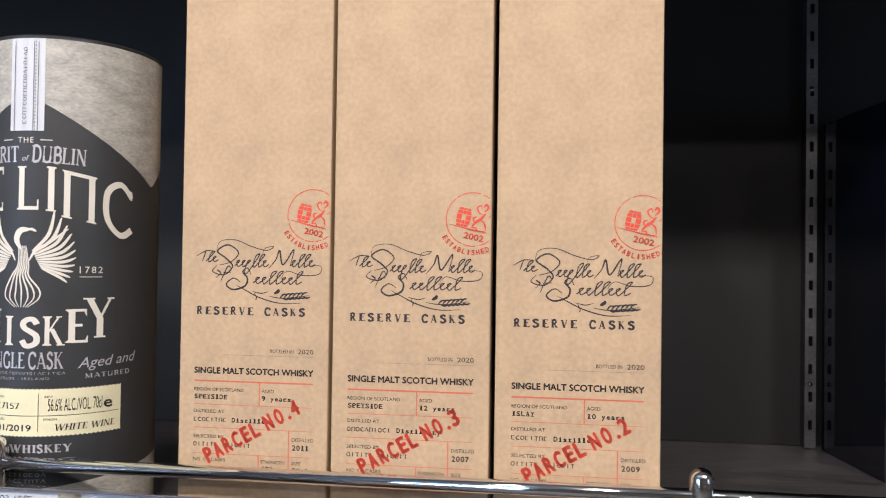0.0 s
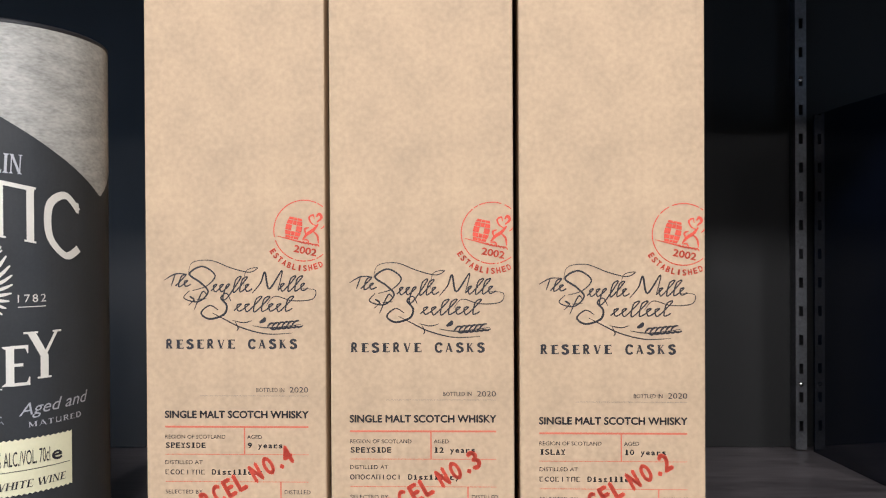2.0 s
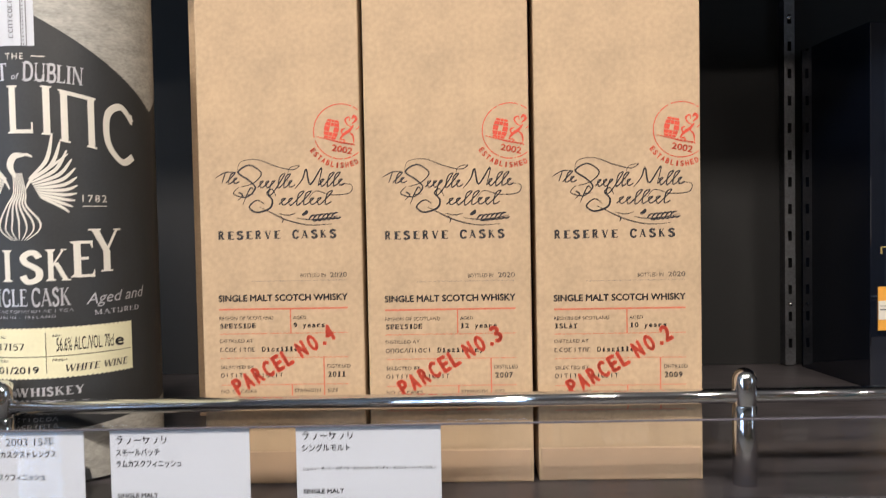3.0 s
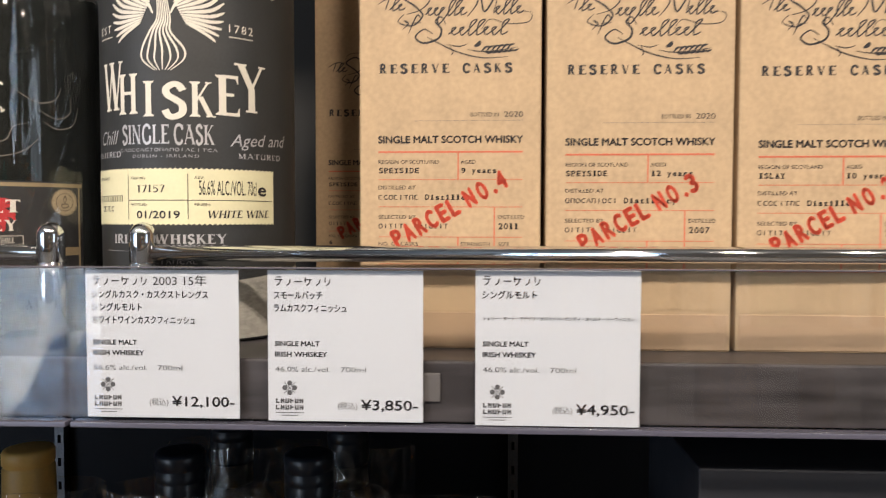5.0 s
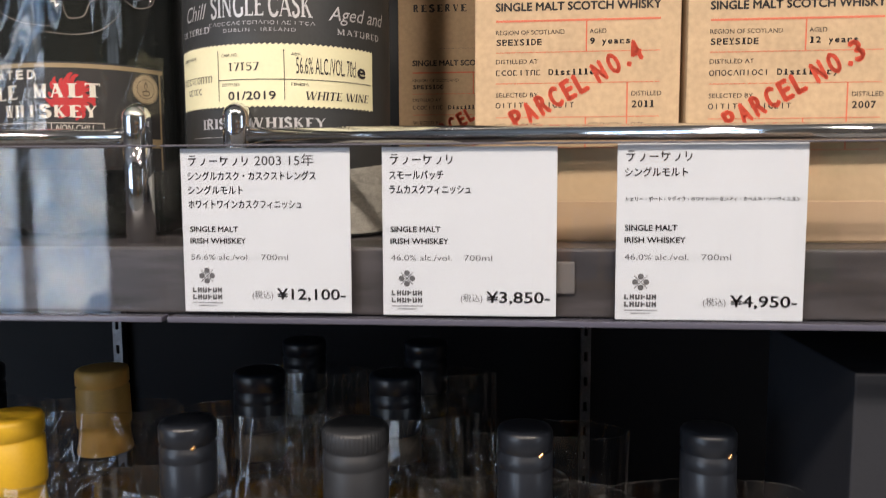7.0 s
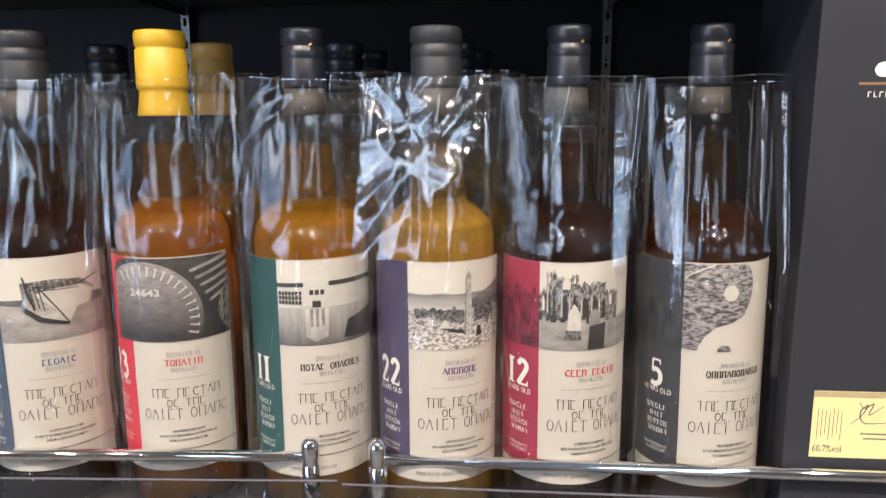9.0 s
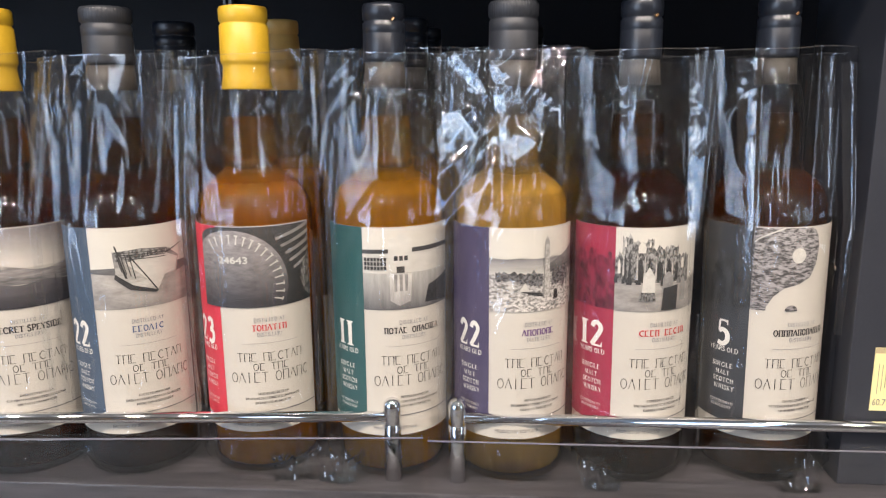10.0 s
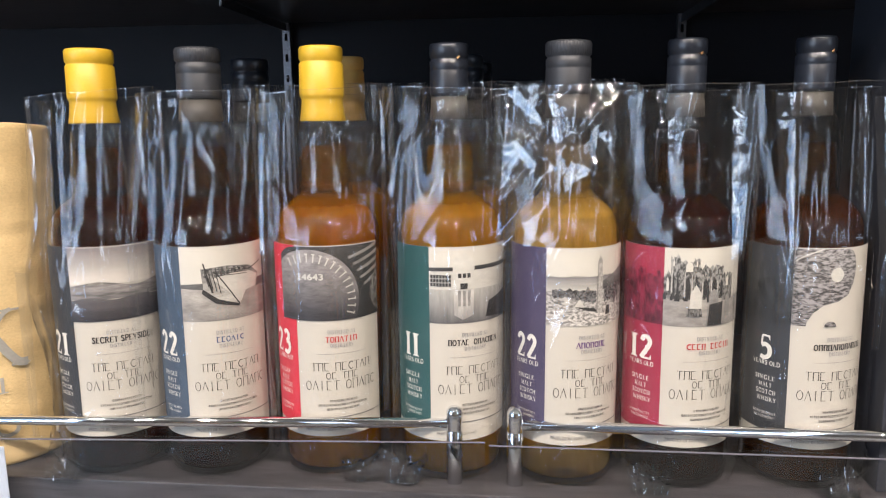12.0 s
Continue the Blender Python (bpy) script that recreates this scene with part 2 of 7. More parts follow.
def serif_glyphs(text, gap=1.0, pen=0.15):
    """Points and faces of a line in serif capitals, at the same scale as the built-in font's."""
    key = (text, gap, pen)
    if key in GLYPHS:
        return GLYPHS[key]
    bm = bmesh.new()
    x0, K, thin = 0.0, 0.69, pen * 0.42
    for ch in text:
        if ch not in SERIF:
            x0 += 0.38 * gap
            continue
        wide, *items = SERIF[ch].split(";")

        def to(x, y):
            return Vector(((x0 + x) * K, y * K, 0))
        for it in items:
            kind, q = it[0], [float(v) / 100 for v in it[1:].split(",")]
            if kind in "Ii":
                w = pen if kind == "I" else thin
                bar(bm, q[0] - w / 2, q[0] + w / 2, 0, 1, to)
                for z in (0, 1):
                    foot, neck = w / 2 + 0.085, w / 2
                    up = 0.045 if z == 0 else -0.045
                    poly(bm, [(q[0] - foot, z), (q[0] + foot, z), (q[0] + foot, z + up * 0.6), (q[0] + neck, z + up * 1.8), (q[0] - neck, z + up * 1.8), (q[0] - foot, z + up * 0.6)][::1 if z == 0 else -1], to)
            elif kind in "Dd":
                w = (pen if kind == "D" else thin) / 2
                poly(bm, [(q[0] - w, q[1]), (q[0] + w, q[1]), (q[2] + w, q[3]), (q[2] - w, q[3])], to)
                for x, z in ((q[0], q[1]), (q[2], q[3])):
                    if z in (0.0, 1.0) and ch not in "MN":
                        bar(bm, x - w - 0.07, x + w + 0.07, z - (0.04 if z else 0), z + (0 if z else 0.04), to)
            elif kind in "hH":
                bar(bm, min(q[0], q[1]), max(q[0], q[1]), q[2] - thin / 2, q[2] + thin / 2, to)
                if kind == "H":
                    down = -0.17 if q[2] > 0.5 else 0.17
                    side = 0.05 if q[1] > q[0] else -0.05
                    poly(bm, [(q[1], q[2]), (q[1], q[2] + down), (q[1] - side * 0.4, q[2] + down), (q[1] - side * 1.8, q[2])], to)
                elif len(q) > 3:
                    bar(bm, q[0], q[0] + thin * 0.8, q[1], q[3], to)
            else:
                stroke(bm, list(zip(q[::2], q[1::2])), pen * 0.92, to, False)
        x0 += float(wide) / 100 * gap + 0.04
    bm.verts.index_update()
    GLYPHS[key] = ([v.co.copy() for v in bm.verts], [tuple(v.index for v in f.verts) for f in bm.faces])
    bm.free()
    return GLYPHS[key]


def flat_map(x, y):
    return Vector((x, -0.00015, y))


def round_map(r, cx=0.0):
    """Wraps flat work round an upright cylinder of radius r, facing -y."""
    return lambda x, y: Vector(((r) * math.sin((x - cx) / r), -r * math.cos((x - cx) / r), y))


def write(bm, text, x, y, size, to=flat_map, width=0.0, align="l", turn=0.0, bold=0.0, lean=0.0, arc=None, gap=1.0, serif=0.0):
    """Adds a line of writing; size is the height of its capitals, width stretches it to a length."""
    vs, fs = serif_glyphs(text, gap, serif) if serif else glyphs(text, gap)
    if not vs:
        return
    k = size / 0.69
    lo, hi = min(v.x for v in vs), max(v.x for v in vs)
    kx = width / (hi - lo) if width else k
    w = (hi - lo) * kx
    x0 = {"l": 0.0, "c": -w / 2, "r": -w}[align]
    ct, st = math.cos(math.radians(turn)), math.sin(math.radians(turn))
    for ox, oy in (((0, 0),) if not bold else ((-bold, 0), (bold, 0), (0, bold), (0, -bold))):
        made = []
        for v in vs:
            px, py = x0 + (v.x - lo) * kx + lean * v.y * k + ox, v.y * k + oy
            if arc:
                a = px / arc
                px, py = (arc + (-py if arc < 0 else py)) * math.sin(a) if arc > 0 else (arc + py) * math.sin(a), (arc + py) * math.cos(a) - arc
            made.append(bm.verts.new(to(x + px * ct - py * st, y + px * st + py * ct)))
        for f in fs:
            bm.faces.new([made[i] for i in f])


def typed(bm, text, x, z, size, pitch, to=flat_map, ink=0.00009):
    """Typewriter writing: every letter on the same pitch, with slab feet."""
    for i, ch in enumerate(text):
        if ch == " ":
            continue
        u = x + pitch * (i + 0.5)
        write(bm, ch, u, z, size, to, width=pitch * (0.30 if ch in "il1.,I" else 0.74 if ch.isupper() or ch.isdigit() else 0.66), align="c", bold=ink)
        if ch in "PYIilrtfnmkhA1":
            w = pitch * (0.36 if ch != "P" else 0.22)
            bar(bm, u - w, u + w, z - 0.00008, z + size * 0.10, to)
        if ch in "il1I":
            bar(bm, u - pitch * 0.30, u + pitch * (0.30 if ch == "I" else 0.06), z + size * (0.62 if ch == "i" else 0.92), z + size * (0.72 if ch == "i" else 1.02), to)


def bar(bm, x0, x1, y0, y1, to=flat_map, n=1):
    """A flat printed bar."""
    for i in range(n):
        a, b = x0 + (x1 - x0) * i / n, x0 + (x1 - x0) * (i + 1) / n
        bm.faces.new([bm.verts.new(to(*p)) for p in ((a, y0), (b, y0), (b, y1), (a, y1))])


def poly(bm, pts, to=flat_map):
    bm.faces.new([bm.verts.new(to(*p)) for p in pts])


def stroke(bm, pts, w, to=flat_map, taper=True):
    """A pen stroke through points, thick in its middle."""
    P = []
    for i in range(len(pts) - 1):
        p0, p1, p2, p3 = pts[max(i - 1, 0)], pts[i], pts[i + 1], pts[min(i + 2, len(pts) - 1)]
        for k in range(8):
            t = k / 8
            P.append([0.5 * (2 * b + (c - a) * t + (2 * a - 5 * b + 4 * c - d) * t * t + (3 * b - a - 3 * c + d) * t ** 3) for a, b, c, d in zip(p0, p1, p2, p3)])
    P.append(list(pts[-1]))
    L = []
    for i, p in enumerate(P):
        q0, q1 = P[max(i - 1, 0)], P[min(i + 1, len(P) - 1)]
        dx, dy = q1[0] - q0[0], q1[1] - q0[1]
        d = math.hypot(dx, dy) or 1
        u = i / (len(P) - 1)
        h = w / 2 * ((0.35 + 0.65 * math.sin(math.pi * u)) if taper else 1)
        L.append((bm.verts.new(to(p[0] - dy / d * h, p[1] + dx / d * h)), bm.verts.new(to(p[0] + dy / d * h, p[1] - dx / d * h))))
    for a, b in zip(L, L[1:]):
        bm.faces.new((a[0], a[1], b[1], b[0]))


def letter_shapes(bm, n, x, z, h, w, to=flat_map, pen=0.0005, seed=1, fill=0.78, serif=0.0, order=""):
    """A row of n plain shapes of stems, bars and arcs, as long as a word, standing for a brand or a person's name."""
    rnd = random.Random(seed)
    g = w / n
    last = -1
    for i in range(n):
        u, c = x + g * i, g * fill
        kind = int(order[i]) if order else rnd.choice([k for k in range(7) if k != last])
        last = kind
        thin = pen * 0.62

        def stem(p):
            bar(bm, p, p + pen, z, z + h, to)
            if serif:
                bar(bm, p - serif, p + pen + serif, z, z + thin * 0.6, to)
                bar(bm, p - serif, p + pen + serif, z + h - thin * 0.6, z + h, to)
        if kind == 0:
            stem(u)
            stem(u + c - pen)
            bar(bm, u, u + c, z + h - thin, z + h, to)
        elif kind == 1:
            stem(u)
            bar(bm, u, u + c * 0.85, z, z + thin, to)
            bar(bm, u, u + c * 0.85, z + h - thin, z + h, to)
        elif kind == 2:
            stem(u + c * 0.35)
        elif kind == 3:
            stroke(bm, [(u + c * 0.95, z + h * 0.85), (u + c * 0.5, z + h - pen * 0.4), (u + c * 0.06, z + h * 0.5), (u + c * 0.5, z + pen * 0.4), (u + c * 0.95, z + h * 0.15)], pen, to, False)
        elif kind == 4:
            stroke(bm, [(u + c * (0.5 + 0.45 * math.sin(k * math.pi / 4)), z + h * (0.5 + 0.47 * math.cos(k * math.pi / 4))) for k in range(9)], pen * 0.9, to, False)
        elif kind == 5:
            stroke(bm, [(u, z), (u + c * 0.5, z + h)], thin, to, False)
            stroke(bm, [(u + c, z), (u + c * 0.5, z + h)], pen, to, False)
        else:
            stem(u + c * 0.4)
            bar(bm, u, u + c, z + h - thin, z + h, to)


# ---- the shop round the shelves ----
bm = block(-5.3, 3.2, FRONT_WALL_Y - 0.15, BACK_Y + 0.1, FLOOR_Z - 0.1, FLOOR_Z)
single("floor", bm, FLOOR_MAT, "grey stone shop floor", "floor", "structure")
single("ceiling", block(-5.3, 3.2, FRONT_WALL_Y - 0.15, BACK_Y + 0.1, CEIL_Z, CEIL_Z + 0.1), CEIL_MAT, "grey painted shop ceiling", "ceiling", "structure")
single("wall_back", block(-5.3, 3.2, BACK_Y, BACK_Y + 0.1, FLOOR_Z, CEIL_Z), BACK_PANEL, "black panelled back wall behind the shelves", "wall", "structure")
single("wall_left", block(-5.3, -5.2, FRONT_WALL_Y, BACK_Y, FLOOR_Z, CEIL_Z), WALL_PAINT, "grey painted side wall", "wall", "structure")
# opening for the assumed side window
bm = bmesh.new()
for b in ((FRONT_WALL_Y, RY0, FLOOR_Z, CEIL_Z), (RY1, BACK_Y, FLOOR_Z, CEIL_Z), (RY0, RY1, FLOOR_Z, RZ0), (RY0, RY1, RZ1, CEIL_Z)):
    add_block(bm, 3.1, 3.2, b[0], b[1], b[2], b[3])
single("wall_right", bm, WALL_PAINT, "grey painted side wall with an assumed window opening", "wall", "structure")
bm = bmesh.new()
for b in ((-5.3, WX0, FLOOR_Z, CEIL_Z), (WX1, 3.2, FLOOR_Z, CEIL_Z), (WX0, WX1, FLOOR_Z, WZ0), (WX0, WX1, WZ1, CEIL_Z)):
    add_block(bm, b[0], b[1], FRONT_WALL_Y - 0.15, FRONT_WALL_Y, b[2], b[3])
single("wall_front", bm, WALL_PAINT, "grey painted wall with a tall shop window opening", "wall", "structure")


def street_view(name, strength):
    """Imagined daylit street outside the shop window: unseen glowing patches, pale, blue-grey and dark, that vary the
    reflections.
    """
    m, n, l, b = nodes_of(name)
    n.remove(b)
    em, co, mp = n.new("ShaderNodeEmission"), n.new("ShaderNodeTexCoord"), n.new("ShaderNodeMapping")
    mp.inputs["Scale"].default_value = (1.0, 1.0, 0.55)
    l.new(co.outputs["Object"], mp.inputs["Vector"])
    cells = put(n, "ShaderNodeTexVoronoi", Scale=4.2, Randomness=0.9)
    cells.distance = "CHEBYCHEV"
    fine = put(n, "ShaderNodeTexNoise", Scale=9.0, Detail=3.0)
    l.new(mp.outputs[0], cells.inputs["Vector"])
    l.new(mp.outputs[0], fine.inputs["Vector"])
    sep, mid, add = n.new("ShaderNodeSeparateColor"), n.new("ShaderNodeMath"), n.new("ShaderNodeMath")
    l.new(cells.outputs["Color"], sep.inputs[0])
    mid.operation, add.operation = "MULTIPLY_ADD", "MULTIPLY_ADD"
    mid.inputs[1].default_value, mid.inputs[2].default_value = 0.6, -0.10
    add.inputs[1].default_value = 0.8
    l.new(sep.outputs[0], mid.inputs[0])
    l.new(fine.outputs["Fac"], add.inputs[0])
    l.new(mid.outputs[0], add.inputs[2])
    ramp = n.new("ShaderNodeValToRGB")
    e = ramp.color_ramp.elements
    e[0].position, e[0].color = 0.25, (0.06, 0.12, 0.22, 1)
    e[1].position, e[1].color = 0.95, (1.10, 1.26, 1.40, 1)
    k = e.new(0.55)
    k.color = (0.24, 0.45, 0.77, 1)
    l.new(add.outputs[0], ramp.inputs[0])
    l.new(ramp.outputs[0], em.inputs[0])
    em.inputs[1].default_value = strength
    l.new(em.outputs[0], n["Material Output"].inputs["Surface"])
    return m


bm = bmesh.new()
bm.faces.new([bm.verts.new((x, FRONT_WALL_Y - 0.13, z)) for x, z in ((WX0, WZ0), (WX0, WZ1), (WX1, WZ1), (WX1, WZ0))])
single("backdrop", bm, street_view("imagined_street_glow", 6.6), "imagined bright street behind the shop window, glowing to light the shop", "backdrop", "structure")

FRAME_GREY = surface("grey_aluminium", (0.16, 0.165, 0.17), 0.4, 0.6, vary=0.06, scale=20, fine=300)


def window_bars(name, at, a0, a1, z0, z1, n):
    """An assumed frame for a glazed opening, added to stripe its reflections: mullions and two transoms; at() turns
    run, depth and height into a place.
    """
    t = thing(name, Matrix(), "assumed grey aluminium window frame, its slim bars breaking up reflections", "window", kind="structure")
    for k in range(n + 1):
        a = a0 + (a1 - a0) * k / n
        w = 0.035 if k in (0, n) else 0.022
        p, q = at(max(a - w, a0), 0.0, z0), at(min(a + w, a1), 0.05, z1)
        part("mullion", block(*[f(u, v) for u, v in zip(p, q) for f in (min, max)]), FRAME_GREY, t)
    for z in (z0, z0 + (z1 - z0) * 0.62, z1 - 0.04):
        p, q = at(a0, 0.003, z), at(a1, 0.047, z + 0.04)
        part("transom", block(*[f(u, v) for u, v in zip(p, q) for f in (min, max)]), FRAME_GREY, t)


window_bars("window_1", lambda a, d, z: (a, FRONT_WALL_Y - 0.012 + d, z), WX0, WX1, WZ0, WZ1, 7)
# frame of the assumed side window, added with its fill lamp
window_bars("assumed_window_2", lambda a, d, z: (3.112 - d, a, z), RY0, RY1, RZ0, RZ1, 3)

# shelf boards: top surface heights
UP_Z, LOW_Z, TOP_Z = 0.0, -0.389, 0.43
SHELF_Y0 = -0.026
for nm, z in (("upper_shelf", UP_Z), ("lower_shelf", LOW_Z), ("top_shelf", TOP_Z)):
    single(nm, block(-1.6, 1.6, SHELF_Y0, BACK_Y - 0.004, z - 0.026, z, 0.0012), SHELF_WOOD, "dark stained wooden shelf board with fine grain", "shelf", "structure")

# ---- rails and posts ----
RAIL_Y = -0.007


def guard_rail(x0, x1, base, post_xs, name="guard_rail"):
    t = thing(name, pose(0, RAIL_Y, base), "polished chrome guard rail on round-topped posts along the shelf", "rail", "guard rails")
    part("rail", rod((x0, 0, 0.043), (x1, 0, 0.043), 0.0036), CHROME, t, smooth=True)
    for x in post_xs:
        prof = [(0, 0), (0.0058, 0), (0.0058, 0.038), (0.0054, 0.0385), (0.0054, 0.039), (0.0058, 0.0395), (0.0058, 0.0505)]
        prof += [(0.0058 * math.cos(a), 0.0505 + 0.0062 * math.sin(a)) for a in [math.radians(d) for d in range(12, 90, 12)]] + [(0, 0.0567)]
        p = part("post", lathe(prof, 28), CHROME, t, smooth=True)
        p.location = (x, 0, 0)
    return t


guard_rail(-0.179, 0.62, UP_Z, (-0.179, 0.182))
guard_rail(-0.75, -0.221, UP_Z, (-0.221,))
rl = guard_rail(-0.54, 0, LOW_Z, (0.0,))
rl.location.x = -0.216
rl.rotation_euler.z = radians(3.4)
guard_rail(-0.174, 0.62, LOW_Z, (-0.174,))


# ---- price holders ----
def price_holder(x0, x1, top, y):
    t = thing("price_holder", pose(0, y, top), "clear acrylic price card holder clipped to the shelf edge", "price holder", "price holders")
    part("front_sheet", block(x0, x1, -0.0045, -0.0030, -0.064, 0, 0.0004), ACRYLIC, t)
    part("back_sheet", block(x0, x1, 0.0010, 0.0022, -0.062, 0.0005, 0.0004), ACRYLIC, t)
    part("top_edge", block(x0, x1, -0.0046, -0.0029, -0.0001, 0.0006, 0.0002, 1), ACRYLIC_RIM, t, "polished top edge")
    part("bottom_lip", block(x0, x1, -0.0045, 0.0022, -0.0665, -0.0643, 0.0006), ACRYLIC_EDGE, t)
    return t


price_holder(-0.1995, 0.62, 0.0380, -0.0280)
hl = price_holder(-0.55, 0, 0.0380, 0)
hl.location = (-0.2015, -0.0280, 0.0380)
hl.rotation_euler.z = radians(1.0)
price_holder(-0.191, 0.62, -0.3505, -0.0280)
ph = price_holder(-0.55, 0, -0.3490, 0)
ph.location = (-0.194, -0.0280, -0.3485)
ph.rotation_euler.z = radians(3.4)


# ---- back panel of the upper shelf, upright slotted standards ----
UP_BACK_Y = 0.288
UP_PANEL = surface("charcoal_back_panel", (0.0042, 0.0044, 0.0048), 0.66, vary=0.12, scale=8, fine=300, bump=0.05)
single("back_panel", block(-1.6, 1.6, UP_BACK_Y, UP_BACK_Y + 0.012, UP_Z + 0.0005, TOP_Z - 0.0265), UP_PANEL, "black panel behind the upper shelf", "panel", "structure")


def slotted_standard(x, wall_y, z0, z1, w=0.0090, foot=0.0):
    t = thing("slotted_standard", pose(x, wall_y, z0), "slotted steel shelf standard fixed to the black back panel", "standard", kind="structure")
    bm = bmesh.new()
    y1, y0, pitch, h = -0.0005, -0.0100, 0.0233, z1 - z0
    add_block(bm, -w / 2, -0.0016, y0, y1, 0, h)
    add_block(bm, 0.0016, w / 2, y0, y1, 0, h)
    k = 0
    while foot + k * pitch < h:
        add_block(bm, -0.0016, 0.0016, y0, y0 + 0.002, foot + k * pitch, min(foot + k * pitch + 0.0150, h))
        k += 1
    part("channel", bm, ZINC, t)
    if wall_y == BACK_Y:
        part("bracket_arm", block(-0.0012, 0.0012, -0.200, -0.0102, h - 0.0090, h - 0.0005, 0.0003, 1), ZINC, t, "thin steel bracket arm under the shelf")
        part("bracket_flange", block(-0.036, 0.009, -0.200, -0.170, h - 0.0022, h - 0.0004, 0.0003, 1), ZINC, t, "pressed steel flange under the shelf")
    for z in (0.053, 0.300):
        if z < h:
            sc = part("screw", lathe([(0.0, 0.0012), (0.0012, 0.0009), (0.0020, 0.0)], 16), CHROME, t, "small bright screw head", True)
            sc.matrix_basis = pose(0, y0, z, 90)


for x, wy, z0, z1 in ((-0.441, BACK_Y, LOW_Z, UP_Z - 0.027), (0.004, BACK_Y, LOW_Z, UP_Z - 0.027), (0.3352, UP_BACK_Y, UP_Z, TOP_Z - 0.027)):
    slotted_standard(x, wy, z0 + 0.001, z1)


# ---- kraft whisky boxes ----
BW, BD, BH = 0.0810, 0.0810, 0.335


def whisky_box(m, region, years, bar_len, year, casks, number, drop=0.0):
    t = thing("whisky_box", m, "tall brown kraft card whisky box printed in black and red", "gift box", "kraft whisky boxes")
    part("carton", block(0, BW, 0, BD, 0, BH, 0.0009), KRAFT, t)
    bm = bmesh.new()
    add_block(bm, 0.0012, BW - 0.0012, -0.0003, 0.001, 0.0006, 0.0165, 0.0003, 1)
    part("tuck_flap", bm, KRAFT_DEEP, t, "folded lower flap")
    L = 0.0085
    R = L + 0.0645
    before = set(t.children)
    # black writing
    bm = bmesh.new()
    for k, ch in enumerate("RESERVE CASKS"):
        if ch != " ":
            write(bm, ch, L + 0.0022 + 0.00465 * k, 0.1232, 0.0039, width=0.0035, align="c", serif=0.26)
    write(bm, "BOTTLED IN", 0.0498, 0.1038, 0.0018, width=0.0125)
    write(bm, "2020", R, 0.1036, 0.0024, width=0.0083, align="r")
    write(bm, "SINGLE MALT SCOTCH WHISKY", L, 0.0922, 0.0031, width=0.0645, bold=0.00016)
    for txt, x, z, h, w in (("REGION OF SCOTLAND", L, 0.0829, 0.0017, 0.0272), ("AGED", 0.0455, 0.0829, 0.0017, 0.0066), ("DISTILLED AT", L, 0.0715, 0.0017, 0.0168), ("SELECTED BY", L, 0.0583, 0.0017, 0.0168), ("DISTILLED", 0.0622, 0.0583, 0.0018, 0.0116), ("NO. OF CASKS", L, 0.0462, 0.0017, 0.0178), ("STRENGTH", 0.0455, 0.0462, 0.0017, 0.0130), ("SIZE", 0.0622, 0.0462, 0.0017, 0.0050)):
        write(bm, txt, x, z, h, width=w)
    part("printed_line", bm, INK, t)
    # typewritten entries, ending in plain bars where a name stands
    bm = bmesh.new()
    PITCH = 0.00231
    typed(bm, region, L, 0.0788, 0.0023, PITCH)
    typed(bm, years, 0.0455, 0.0788, 0.0023, PITCH)
    typed(bm, year, 0.0622, 0.0538, 0.0026, PITCH)
    typed(bm, casks, L, 0.0419, 0.0024, PITCH)
    typed(bm, "48%", 0.0455, 0.0419, 0.0028, PITCH)
    typed(bm, "70cl", 0.0622, 0.0419, 0.0026, PITCH)
    letter_shapes(bm, bar_len, L, 0.0669, 0.0021, bar_len * PITCH, pen=0.00040, seed=bar_len)
    typed(bm, "Distillery", L + (bar_len + 1) * PITCH, 0.0669, 0.0023, PITCH)
    letter_shapes(bm, 6, L, 0.0540, 0.0021, 0.0138, pen=0.00040, seed=5)
    letter_shapes(bm, 7, L + 0.0161, 0.0540, 0.0021, 0.0156, pen=0.00040, seed=9)
    part("typed_entry", bm, INK, t)
    # red form
    bm = bmesh.new()
    for z, x0, x1, h in ((0.0882, L, R, 0.0008), (0.0759, L, R, 0.00028), (0.0637, L, R, 0.00028), (0.0502, L, R, 0.00028), (0.0380, L, R, 0.00028)):
        bar(bm, x0, x1, z - h / 2, z + h / 2)
    for x, z0, z1, h in ((0.0443, 0.0759, 0.0884, 0.0006), (0.0605, 0.0380, 0.0637, 0.0006), (0.0443, 0.0380, 0.0502, 0.0006)):
        bar(bm, x - h / 2, x + h / 2, z0, z1)
    part("red_form", bm, RED_LINE, t, "thin red ruled form lines")
    bm = bmesh.new()
    bar(bm, 0.0245, R, 0.1020, 0.10212)
    part("hairline", bm, INK_GREY, t)
    # slanted red stamp
    bm = bmesh.new()
    ct, st = math.cos(radians(29.5)), math.sin(radians(29.5))
    for ch, k in zip("PARCELNO." + number, (0, 1, 2, 3, 4, 4.95, 6.4, 7.5, 8.4, 9.15)):
        d = 0.0058 * k
        write(bm, ch, 0.0190 + d * ct, 0.0462 + d * st, 0.0078, width=0.0012 if ch == "." else 0.0037, align="c", turn=29.5, bold=0.00048, to=lambda x, y: Vector((x, -0.0003, y)))
    part("parcel_stamp", bm, RED_INK, t, "slanted red rubber stamp")
    # round red stamp, cut by the box's edge
    bm = bmesh.new()
    cx, cz, r = 0.0716, 0.1755, 0.0135
    bent = random.Random(int(number))

    def cut(x, y):
        return Vector((min(x, BW - 0.0003), -0.0002, y))
    for i in range(120):
        u, v = radians(3.0 * i), radians(3.0 * i + 3.0)
